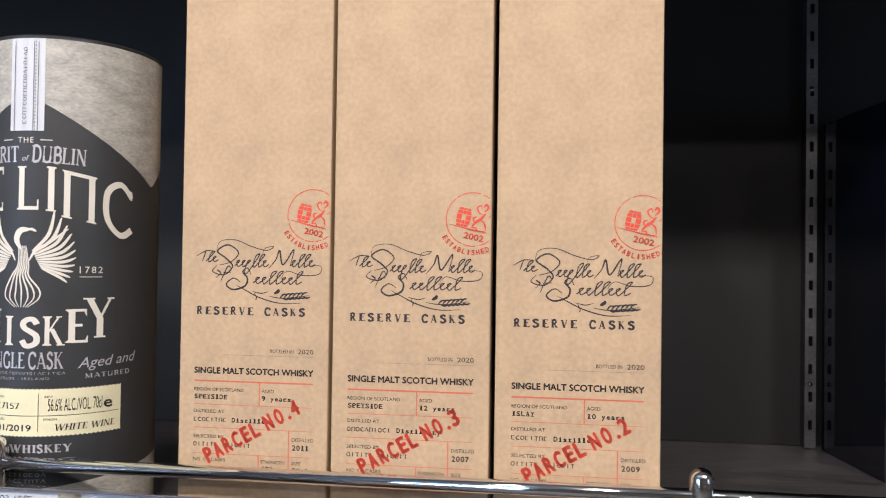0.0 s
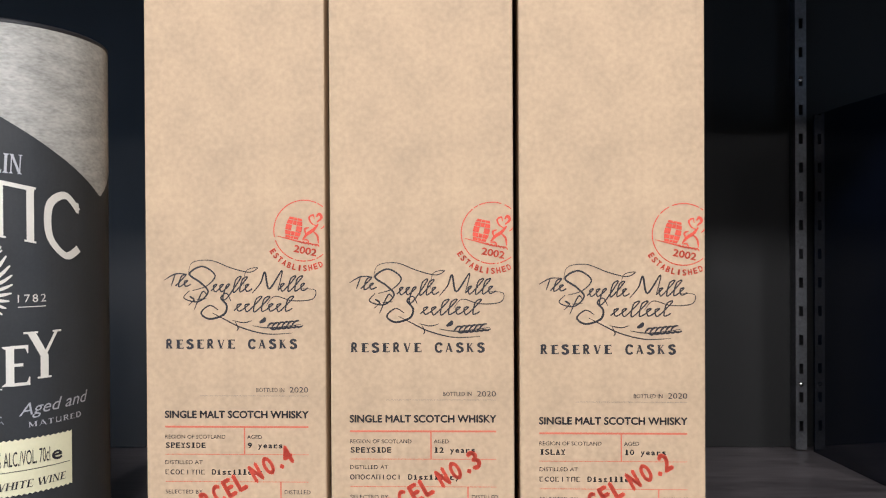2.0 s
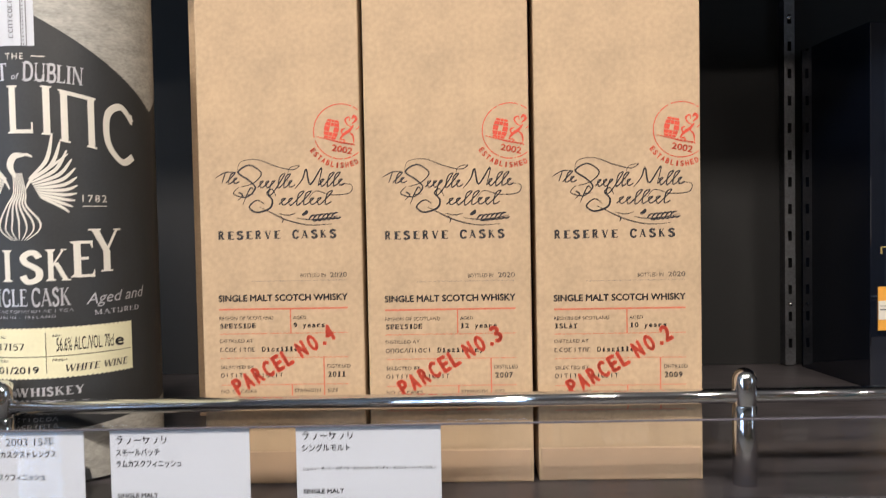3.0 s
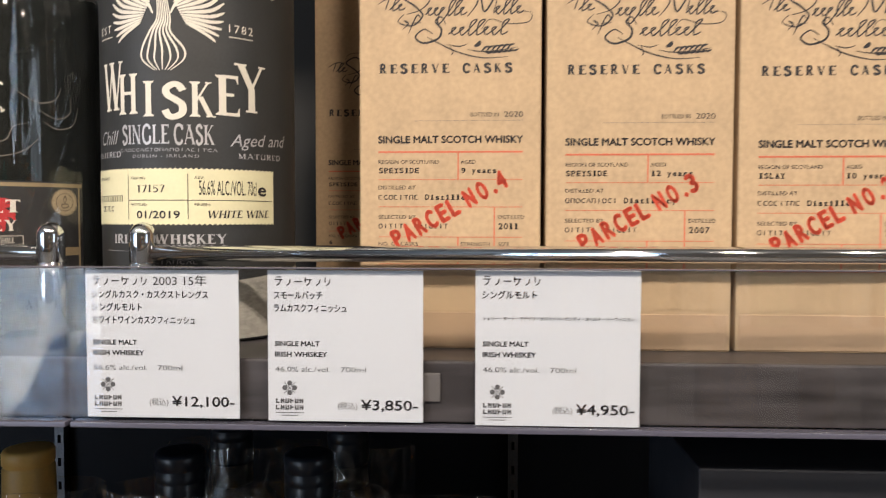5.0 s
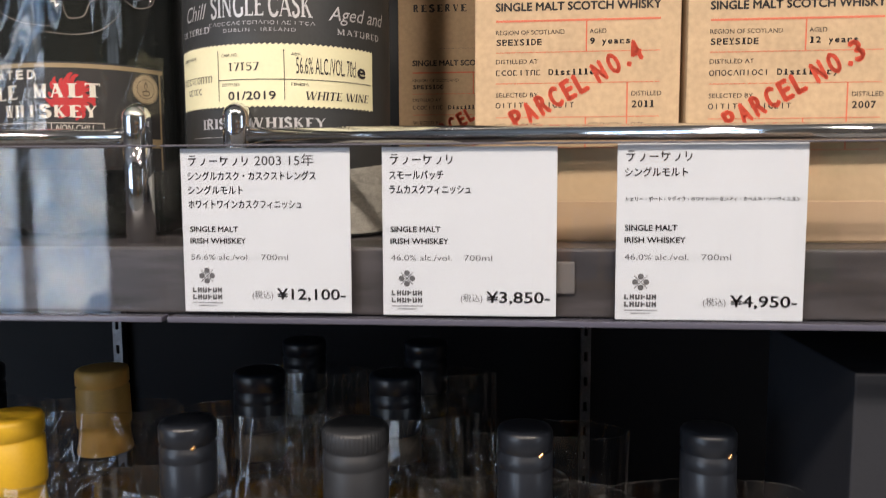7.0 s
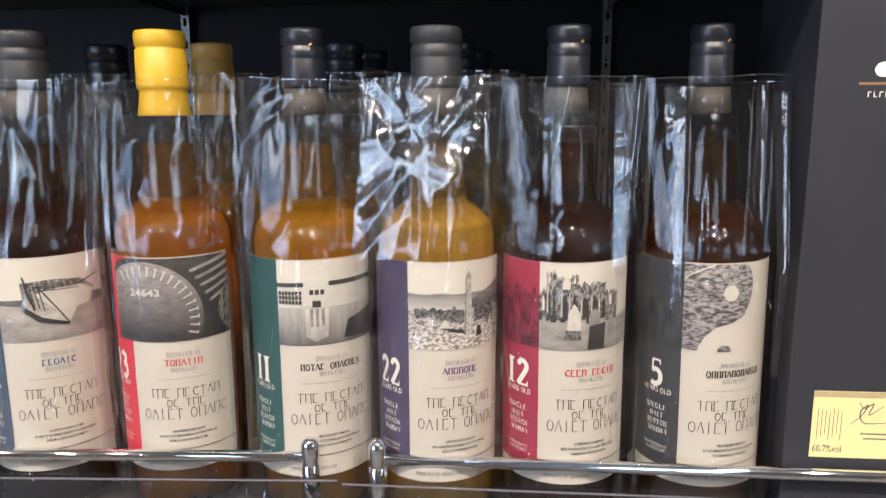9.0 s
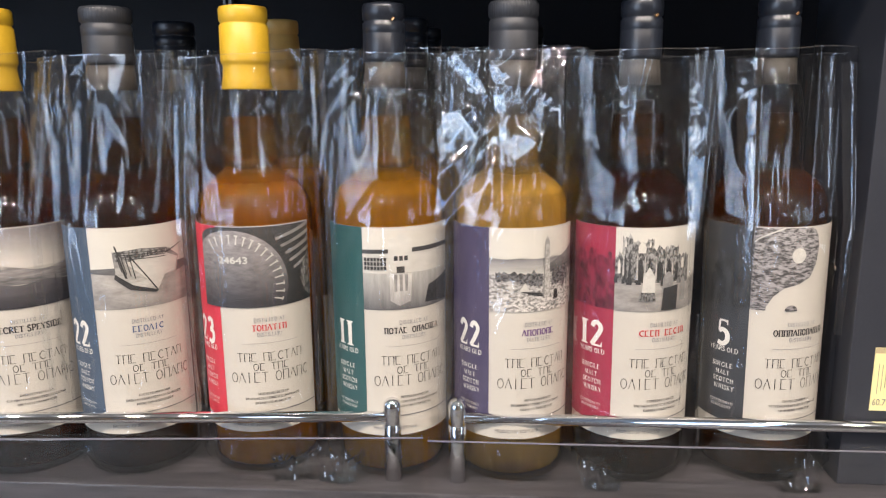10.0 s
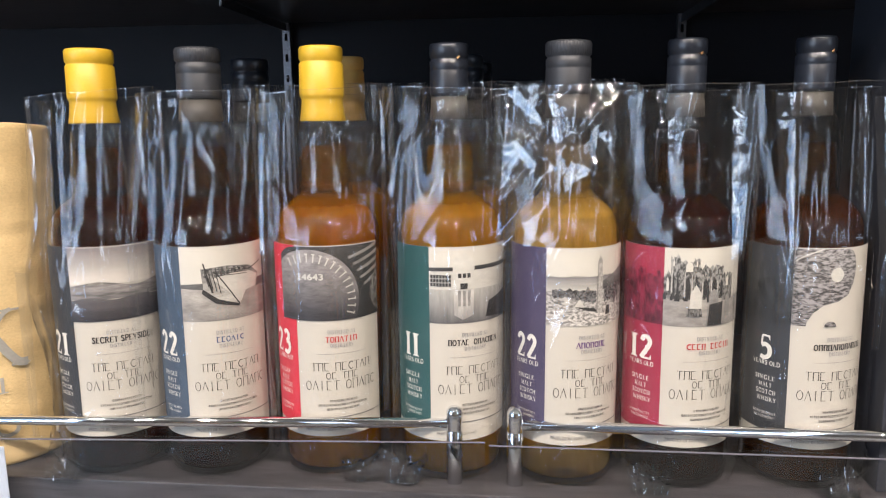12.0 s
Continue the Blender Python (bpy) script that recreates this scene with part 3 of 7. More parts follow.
        q = [(cx + rr * math.cos(a), cz + rr * math.sin(a)) for a, rr in ((u, r - 0.00022), (v, r - 0.00022), (v, r + 0.00022), (u, r + 0.00022))]
        if max(p[0] for p in q) < BW - 0.0004 and bent.random() > 0.07:
            poly(bm, q)
    # a banded cask on a slope and a plain rampant shape beside it
    c, s_ = math.cos(radians(-12)), math.sin(radians(-12))

    def turn_to(x, y):
        return cut(cx - 0.0046 + x * c - y * s_, cz + 0.0012 + x * s_ + y * c)

    def belly(z):
        return 0.0037 - 0.0009 * (z / 0.0046) ** 2
    for za, zb in ((-0.0047, -0.0036), (-0.0033, -0.0015), (-0.0012, 0.0012), (0.0015, 0.0033), (0.0036, 0.0047)):
        for xa, xb in ((-1.0, -0.28), (-0.22, 0.24), (0.30, 1.0)):
            if abs(za) > 0.0013 or xa < -0.5 or xa > 0.2:
                poly(bm, [(xa * belly(za), za), (xb * belly(za), za), (xb * belly(zb), zb), (xa * belly(zb), zb)], turn_to)
    for w, pts in ((1.5, [(0.0050, -0.0040), (0.0066, -0.0012), (0.0088, 0.0010), (0.0104, 0.0040)]), (0.9, [(0.0060, -0.0018), (0.0050, 0.0004), (0.0066, 0.0016)]), (0.9, [(0.0085, 0.0005), (0.0110, -0.0012), (0.0122, -0.0045)]), (0.8, [(0.0096, 0.0030), (0.0072, 0.0038), (0.0058, 0.0060), (0.0074, 0.0074), (0.0082, 0.0056)]), (1.3, [(0.0096, 0.0046), (0.0112, 0.0070), (0.0098, 0.0084), (0.0090, 0.0068)]), (0.7, [(0.0120, 0.0020), (0.0138, 0.0050), (0.0126, 0.0080)]), (0.7, [(0.0048, -0.0044), (0.0070, -0.0040), (0.0080, -0.0052)])):
        stroke(bm, pts, w * 0.001, turn_to)
    stroke(bm, [(-0.0066, -0.0050), (0.000, -0.0052), (0.0060, -0.0056), (0.0120, -0.0050)], 0.0006, turn_to)
    for k in range(6):
        stroke(bm, [(0.0030 + 0.0016 * k, -0.0058), (0.0040 + 0.0016 * k, -0.0052), (0.0050 + 0.0016 * k, -0.0060)], 0.0006, turn_to)
    write(bm, "2002", cx + 0.0002, cz - 0.0103, 0.0030, width=0.0100, align="c", turn=-12, bold=0.00014)
    for i, ch in enumerate("ESTABLISHED"):
        a = radians(213 + i * 8.3)
        x = cx + (r + 0.0044) * math.cos(a)
        if x < BW - 0.0015:
            write(bm, ch, x, cz + (r + 0.0044) * math.sin(a), 0.0025, cut, width=0.0006 if ch == "I" else 0.0015, align="c", turn=math.degrees(a) - 270, bold=0.00012)
    part("round_stamp", bm, RED_INK, t, "round red stamp with a cask")
    # swirling black emblem drawn as pen strokes
    bm = bmesh.new()
    def at(p):
        return [(L + x * 0.0640, 0.1290 + z * 0.0335) for x, z in p]
    for w, pts in EMBLEM:
        stroke(bm, at(pts), w * 0.001)
    for x0, x1, z, h, tall in CURSIVE:
        n = len(tall)
        pts = [(x0, z)]
        for i, k in enumerate(tall):
            u = x0 + (x1 - x0) * (i + 0.2) / n
            g = (x1 - x0) / n
            top = h * (2.1 if k == "l" else 1.0)
            low = h * (-1.1 if k == "g" else 0.0)
            pts += [(u + g * 0.75 + 0.03 * (top / h - 1), z + top), (u + g * 0.25 + 0.02 * (top / h - 1), z + top * 0.86), (u + g * 0.30 + (low * 0.3), z + low + h * 0.06), (u + g * 0.70 + low * 0.2, z + low)]
        pts.append((x1 + 0.02, z + h * 0.35))
        stroke(bm, at(pts), 0.00060, taper=False)
    part("emblem", bm, INK, t, "swirling black calligraphic emblem")
    for ob in set(t.children) - before:
        ob.location.z = -drop
    return t


# pen strokes of the emblem: width in mm, points across its width and height
EMBLEM = [
    (0.85, [(0.20, 0.60), (0.30, 0.66), (0.36, 0.80), (0.27, 0.92), (0.18, 0.82), (0.26, 0.70), (0.31, 0.58), (0.24, 0.45), (0.14, 0.50), (0.18, 0.60)]),
    (0.45, [(0.17, 0.80), (0.20, 0.97), (0.33, 1.00), (0.47, 0.90), (0.60, 0.84), (0.66, 0.90), (0.58, 0.86), (0.56, 0.66)]),
    (0.6, [(0.00, 0.74), (0.08, 0.82), (0.16, 0.82)]), (0.6, [(0.08, 0.82), (0.05, 0.66)]),
    (0.85, [(0.62, 0.56), (0.68, 0.70), (0.71, 0.84), (0.74, 0.62), (0.83, 0.86), (0.80, 0.60)]),
    (0.45, [(0.96, 0.62), (1.06, 0.60), (1.04, 0.48), (0.90, 0.46), (0.78, 0.52), (0.72, 0.40)]),
    (0.6, [(0.17, 0.40), (0.21, 0.48), (0.18, 0.52), (0.22, 0.46)]), (0.65, [(0.21, 0.34), (0.27, 0.58), (0.30, 0.54)]), (0.5, [(0.23, 0.48), (0.30, 0.49)]),
    (0.95, [(0.47, 0.46), (0.44, 0.56), (0.40, 0.50), (0.44, 0.40), (0.42, 0.28), (0.32, 0.22), (0.26, 0.30), (0.32, 0.40), (0.38, 0.34)]),
    (0.6, [(0.34, 0.30), (0.42, 0.22), (0.55, 0.10), (0.72, 0.02), (0.90, 0.03)]), (0.5, [(0.48, 0.20), (0.56, 0.17), (0.62, 0.20)]), (0.5, [(0.50, 0.18), (0.52, 0.10), (0.51, 0.06)]),
    (1.8, [(0.67, 0.17), (0.70, 0.20), (0.71, 0.24)]), (0.5, [(0.62, 0.13), (0.75, 0.10), (0.97, 0.15)]),
] + [(0.9, [(0.72 + 0.035 * k, 0.10 + 0.006 * k), (0.745 + 0.035 * k, 0.155 + 0.006 * k), (0.775 + 0.035 * k, 0.165 + 0.006 * k)]) for k in range(6)] + [(0.9, [(0.74 + 0.035 * k, 0.10 + 0.006 * k), (0.77 + 0.035 * k, 0.08 + 0.006 * k), (0.80 + 0.035 * k, 0.10 + 0.006 * k)]) for k in range(6)]
# looped runs of the emblem: from, to, foot, height, one mark a loop (l tall, g hanging, o plain)
CURSIVE = [(0.08, 0.17, 0.66, 0.07, "lo"), (0.33, 0.60, 0.59, 0.085, "oogllo"), (0.80, 0.99, 0.60, 0.085, "ollo"), (0.49, 0.88, 0.33, 0.085, "oollool")]

whisky_box(pose(-0.0836, 0.0035, UP_Z, 0, 0, -1.0), "SPEYSIDE", "9 years", 8, "2011", "6", "4")
whisky_box(pose(-0.0004, 0.0010, UP_Z, 0, 0, -0.6), "SPEYSIDE", "12 years", 10, "2007", "4", "3", 0.0015)
whisky_box(pose(0.0832, 0.0015, UP_Z, 0, 0, -1.2), "ISLAY", "10 years", 8, "2009", "5", "2", 0.0026)
whisky_box(pose(-0.134, 0.140, UP_Z, 0, 0, 0.0), "SPEYSIDE", "9 years", 8, "2011", "6", "4")

# ---- round whiskey tube ----
TR, TH = 0.0470, 0.2715


def wrap_grid(z0f, z1f, a0, a1, r, n=72, m=6):
    """A patch of a cylinder between two height functions of the arc length."""
    bm = bmesh.new()
    to = round_map(r)
    rows = []
    for i in range(n + 1):
        x = a0 + (a1 - a0) * i / n
        rows.append([bm.verts.new(to(x, z0f(x) + (z1f(x) - z0f(x)) * j / m)) for j in range(m + 1)])
    for a, b in zip(rows, rows[1:]):
        for j in range(m):
            bm.faces.new((a[j], b[j], b[j + 1], a[j + 1]))
    return bm


tube = thing("whiskey_tube", pose(-0.1725, 0.047, UP_Z), "round charcoal whiskey tube with mottled grey top band and cream printing", "gift tube")
part("tube_body", lathe([(0, 0.001), (TR - 0.001, 0.001), (TR, 0.002), (TR, TH - 0.001), (TR - 0.0015, TH - 0.001)], 128), TUBE_BLACK, tube, smooth=False)
part("lid", lathe([(TR - 0.0012, TH - 0.002), (TR + 0.0003, TH - 0.0008), (TR + 0.0003, TH + 0.0004), (TR - 0.0004, TH + 0.0012), (TR - 0.002, TH + 0.0004), (0, TH + 0.0004)], 128), plain("black_lid", (0.02, 0.02, 0.022), 0.35), tube, "black lid with a thin rim")
half = math.pi * TR


def shoulder(x):
    u = abs(x - 0.001)
    return 0.2400 - 0.046 * (u / 0.0740) ** 1.12 if u < 0.0740 else min(0.194 + (u - 0.0740) * 0.75, 0.225)


part("grey_band", wrap_grid(shoulder, lambda x: TH - 0.0008, -half, half, TR + 0.00012, 160), TUBE_GREY, tube, "mottled grey paper band", True)


def zigzag(x):
    return 0.0300 + 0.0150 * min(1.0, abs(x) / 0.080) ** 1.3 + 0.0008 * abs(((x * 450) % 2) - 1)


for sgn in (-1, 1):
    bm = bmesh.new()
    to = round_map(TR + 0.00012)
    N = 110
    for i in range(N):
        u, v = [0.004 + (half - 0.004) * (i + k) / N for k in (0, 1)]
        lo = [max(0.0020, 0.0255 - 0.62 * q) if q < 0.030 else 0.0020 for q in (u, v)]
        hi = [min(zigzag(q), 0.0262 + 0.10 * q) for q in (u, v)]
        q = [(sgn * u, lo[0]), (sgn * v, lo[1]), (sgn * v, hi[1]), (sgn * u, hi[0])]
        bm.faces.new([bm.verts.new(to(*p)) for p in (q if sgn > 0 else q[::-1])])
    part("grey_foot", bm, TUBE_GREY, tube, "mottled grey paper foot", True)
on_tube = round_map(TR + 0.00035)
on_tube2 = round_map(TR + 0.0006)
bm = bmesh.new()
bar(bm, -0.0085, 0.0108, 0.2203, TH - 0.0010, on_tube, 6)
strip = part("seal_strip", bm, CARD_WHITE, tube, "white paper seal strip")
bm = bmesh.new()
for x in (-0.0062, 0.0048, 0.0072):
    bar(bm, x, x + 0.0004, 0.2203, TH - 0.0028, on_tube2)
for k in range(26):
    bar(bm, 0.0057, 0.0062, 0.2206 + k * 0.0019, 0.2214 + k * 0.0019, on_tube2)
turned = lambda x, y: on_tube2(0.0012 - y, x)
letter_shapes(bm, 17, 0.2240, 0.0, 0.0022, 0.0420, turned, 0.0004, 4)
part("strip_print", bm, INK_GREY, strip)

# cream printing
bm = bmesh.new()
write(bm, "THE", 0.0010, 0.2138, 0.0030, on_tube, width=0.0088, align="c", gap=1.25)
bar(bm, -0.0130, -0.0068, 0.2151, 0.2156, on_tube, 2)
bar(bm, 0.0090, 0.0152, 0.2151, 0.2156, on_tube, 2)
part("printed_word", bm, CREAM, tube)
bm = bmesh.new()
write(bm, "1782", 0.0358, 0.1435, 0.0036, on_tube, width=0.0118, align="c", gap=1.3)
bar(bm, 0.0300, 0.0416, 0.1412, 0.1416, on_tube, 3)
part("printed_year", bm, CREAM, tube)
bm = bmesh.new()
write(bm, "EST", -0.0335, 0.1435, 0.0034, on_tube, width=0.0105, align="c", gap=1.3)
bar(bm, -0.0390, -0.0275, 0.1412, 0.1416, on_tube, 3)
part("printed_mark", bm, CREAM, tube)


def tall_shape(x, w, h, z, tilt, kind):
    """One tall cream letter-like shape of the arched brand row."""
    bm = bmesh.new()
    p, f = 0.0031, 0.0009

    def to(px, pz):
        return on_tube(x + px, z + pz + tilt * (px - w / 2))

    def stem(u):
        bar(bm, u, u + p, 0, h, to)
        for q in (0, h - f):
            bar(bm, u - 0.0009, u + p + 0.0009, q, q + f, to)
    if kind == "stem":
        stem(w / 2 - p / 2)
    elif kind == "comb":
        stem(0.0008)
        for q in (0, h - 0.0019):
            bar(bm, p, w, q, q + 0.0019, to, 3)
        bar(bm, w - 0.0008, w, 0, 0.0046, to)
        bar(bm, w - 0.0008, w, h - 0.0042, h, to)
    elif kind == "hook":
        stem(0.0008)
        bar(bm, p, w, 0, 0.0019, to, 3)
        bar(bm, w - 0.0008, w, 0, 0.0055, to)
    elif kind == "gate":
        stem(0.0002)
        stem(w - p - 0.0002)
        bar(bm, 0, w, h - 0.0020, h, to, 3)
    elif kind == "bow":
        stroke(bm, [(w * 0.93, h * 0.80), (w * 0.55, h * 0.97), (w * 0.14, h * 0.74), (w * 0.14, h * 0.26), (w * 0.55, h * 0.03), (w * 0.93, h * 0.20)], 0.0033, to, False)
        bar(bm, w * 0.86, w * 0.86 + 0.0016, h * 0.76, h * 0.92, to)
    part("brand_letter", bm, CREAM, tube, "tall cream letter shape")


for x, w, h, z, tilt, kind in ((-0.0610, 0.0160, 0.0290, 0.1655, 0.30, "hook"), (-0.0432, 0.0120, 0.0260, 0.1732, 0.20, "comb"), (-0.0245, 0.0118, 0.0240, 0.1765, 0.08, "comb"), (-0.0030, 0.0118, 0.0235, 0.1775, 0.0, "hook"), (0.0120, 0.0062, 0.0242, 0.1768, -0.08, "stem"), (0.0212, 0.0158, 0.0258, 0.1722, -0.20, "gate"), (0.0410, 0.0185, 0.0305, 0.1640, -0.28, "bow")):
    tall_shape(x, w, h, z, tilt, kind)
for i, ch in enumerate("WHISKEY"):
    u = i - 3
    bm = bmesh.new()
    write(bm, ch, 0.0055 + u * 0.0112 + (0.0012 if u > 0 else -0.0006 if u < 0 else 0), 0.1038 + 0.00045 * u * u, 0.0150 + 0.00078 * u * u, on_tube, width=(0.0165 if abs(u) == 3 else 0.0112 if ch != "I" else 0.0052), align="c", serif=0.19)
    part("printed_letter", bm, CREAM, tube)
# spread-winged bird emblem
bm = bmesh.new()
bx, bz = 0.0005, 0.1520
for sgn in (-1, 1):
    for k in range(11):
        a = radians(64 - k * 9.5)
        ln = 0.0275 - 0.0011 * k
        r0 = 0.0055 + 0.0012 * k * 0.4
        sx, sz = bx + sgn * r0, bz + 0.0030 - 0.0009 * k
        stroke(bm, [(sx, sz), (sx + sgn * ln * 0.5 * math.cos(a) + sgn * 0.0022, sz + ln * 0.42 * math.sin(a) - 0.0012), (sx + sgn * ln * 0.92 * math.cos(a), sz + ln * 0.90 * math.sin(a))], 0.0019 - 0.00005 * k, on_tube)
    stroke(bm, [(bx + sgn * 0.004, bz - 0.002), (bx + sgn * 0.0070, bz + 0.0030), (bx + sgn * 0.0150, bz + 0.0085), (bx + sgn * 0.0235, bz + 0.0155)], 0.0016, on_tube)
for k in range(-3, 4):
    stroke(bm, [(bx + 0.0007 * k, bz + 0.006), (bx + 0.0010 * k + 0.0008, bz - 0.004), (bx + 0.0016 * k - 0.0010, bz - 0.010), (bx + 0.0032 * k, bz - 0.0175), (bx + 0.0038 * k * (1 - 0.06 * abs(k)), bz - 0.0225), (bx + 0.0012 * k, bz - 0.0272)], 0.00095, on_tube)
stroke(bm, [(bx - 0.0008, bz + 0.004), (bx - 0.0034, bz + 0.0095), (bx - 0.0012, bz + 0.0142), (bx + 0.0036, bz + 0.0148)], 0.0036, on_tube)
stroke(bm, [(bx + 0.001, bz + 0.0148), (bx + 0.005, bz + 0.0150), (bx + 0.0075, bz + 0.0138)], 0.0014, on_tube)
part("bird_emblem", bm, CREAM, tube, "cream spread-winged bird emblem")


def silver(name, *lines):
    bm = bmesh.new()
    for txt, x, z, h, kw in lines:
        write(bm, txt, x, z, h, on_tube, **kw)
    part(name, bm, SILVER_PRINT, tube, "silver foil lettering")


silver("silver_word", ("SPIRIT", -0.0028, 0.2034, 0.0085, dict(width=0.0250, align="r", serif=0.17, turn=1.5)))
silver("silver_word", ("of", 0.0008, 0.2040, 0.0030, dict(align="c", lean=0.25)))
silver("silver_word", ("DUBLIN", 0.0044, 0.2036, 0.0088, dict(width=0.0275, serif=0.17, turn=-3)))
silver("silver_word", ("SINGLE", -0.0213, 0.0920, 0.0085, dict(width=0.0245, serif=0.17)))
silver("silver_word", ("CASK", 0.0052, 0.0918, 0.0088, dict(width=0.0180, serif=0.17)))
bm = bmesh.new()
letter_shapes(bm, 20, -0.0225, 0.0886, 0.0014, 0.0470, on_tube, 0.00028, 3)
part("fine_print", bm, INK_SOFT, tube)
bm = bmesh.new()
write(bm, "DUBLIN - IRELAND", 0.0006, 0.0858, 0.0014, on_tube, width=0.0310, align="c", gap=1.3)
part("fine_print", bm, INK_SOFT, tube)
silver("silver_script", ("Aged and", 0.0300, 0.0915, 0.0056, dict(width=0.0315, lean=0.35, turn=3)))
silver("silver_word", ("MATURED", 0.0338, 0.0860, 0.0024, dict(width=0.0250, gap=1.15, turn=1, serif=0.16)))
silver("silver_script", ("Chill", -0.0335, 0.0925, 0.0062, dict(width=0.0150, align="c", lean=0.35)))
silver("silver_word", ("FILTERED", -0.0340, 0.0865, 0.0024, dict(width=0.0230, align="c", serif=0.16)))
silver("silver_word", ("IRISH", -0.0284, 0.0468, 0.0040, dict(width=0.0190, serif=0.22, gap=1.15)))
silver("silver_word", ("WHISKEY", -0.0045, 0.0468, 0.0042, dict(width=0.0325, serif=0.22, gap=1.15)))
bm = bmesh.new()
bar(bm, -0.036, 0.030, 0.0432, 0.0434, on_tube, 8)
for k in range(3):
    letter_shapes(bm, 10, -0.014, 0.0375 - 0.0034 * k, 0.0018, 0.030, on_tube, 0.0004, 20 + k)
part("fine_print", bm, INK_SOFT, tube)
bm = bmesh.new()
n = 90
a0, a1, z0, z1 = -0.0490, 0.0535, 0.0552, 0.0812
for i in range(n):
    u, v = a0 + (a1 - a0) * i / n, a0 + (a1 - a0) * (i + 1) / n
    d = 0.0007 * (i % 2)
    e = 0.0007 * ((i + 1) % 2)
    poly(bm, [(u, z0 + d), (v, z0 + e), (v, z1 - e), (u, z1 - d)], on_tube)
lab = part("cask_label", bm, surface("pale_yellow_paper", (0.74, 0.70, 0.47), 0.6, vary=0.03, scale=60, fine=700, bump=0.03), tube, "pale yellow notched paper label")
bm = bmesh.new()
for x in (-0.0180, 0.0110):
    bar(bm, x, x + 0.0003, 0.0580, 0.0785, on_tube2)
bar(bm, -0.0178, 0.0525, 0.0664, 0.0667, on_tube2, 10)
write(bm, "CASK NO:", -0.0160, 0.0760, 0.0012, on_tube2, width=0.0078)
write(bm, "17157", -0.0125, 0.0702, 0.0032, on_tube2, width=0.0135, serif=0.14)
write(bm, "ABV:", 0.0140, 0.0762, 0.0012, on_tube2, width=0.0042)
write(bm, "56.6% ALC./VOL. 70cl", 0.0160, 0.0690, 0.0066, on_tube2, width=0.0270)
write(bm, "e", 0.0440, 0.0690, 0.0060, on_tube2, width=0.0045, bold=0.0002)
write(bm, "BOTTLED:", -0.0160, 0.0640, 0.0012, on_tube2, width=0.0085)
write(bm, "01/2019", -0.0130, 0.0584, 0.0033, on_tube2, width=0.0205, bold=0.0001)
write(bm, "FINISH:", 0.0140, 0.0640, 0.0012, on_tube2, width=0.0070)
write(bm, "WHITE WINE", 0.0190, 0.0584, 0.0034, on_tube2, width=0.0310, lean=0.2, turn=0.5, serif=0.16)
letter_shapes(bm, 9, -0.0440, 0.0760, 0.0012, 0.012, on_tube2, 0.0003, 31)
letter_shapes(bm, 10, -0.0470, 0.0660, 0.0028, 0.026, on_tube2, 0.0004, 32)
letter_shapes(bm, 5, -0.0400, 0.0615, 0.0024, 0.012, on_tube2, 0.0004, 33)
part("label_print", bm, INK, lab)


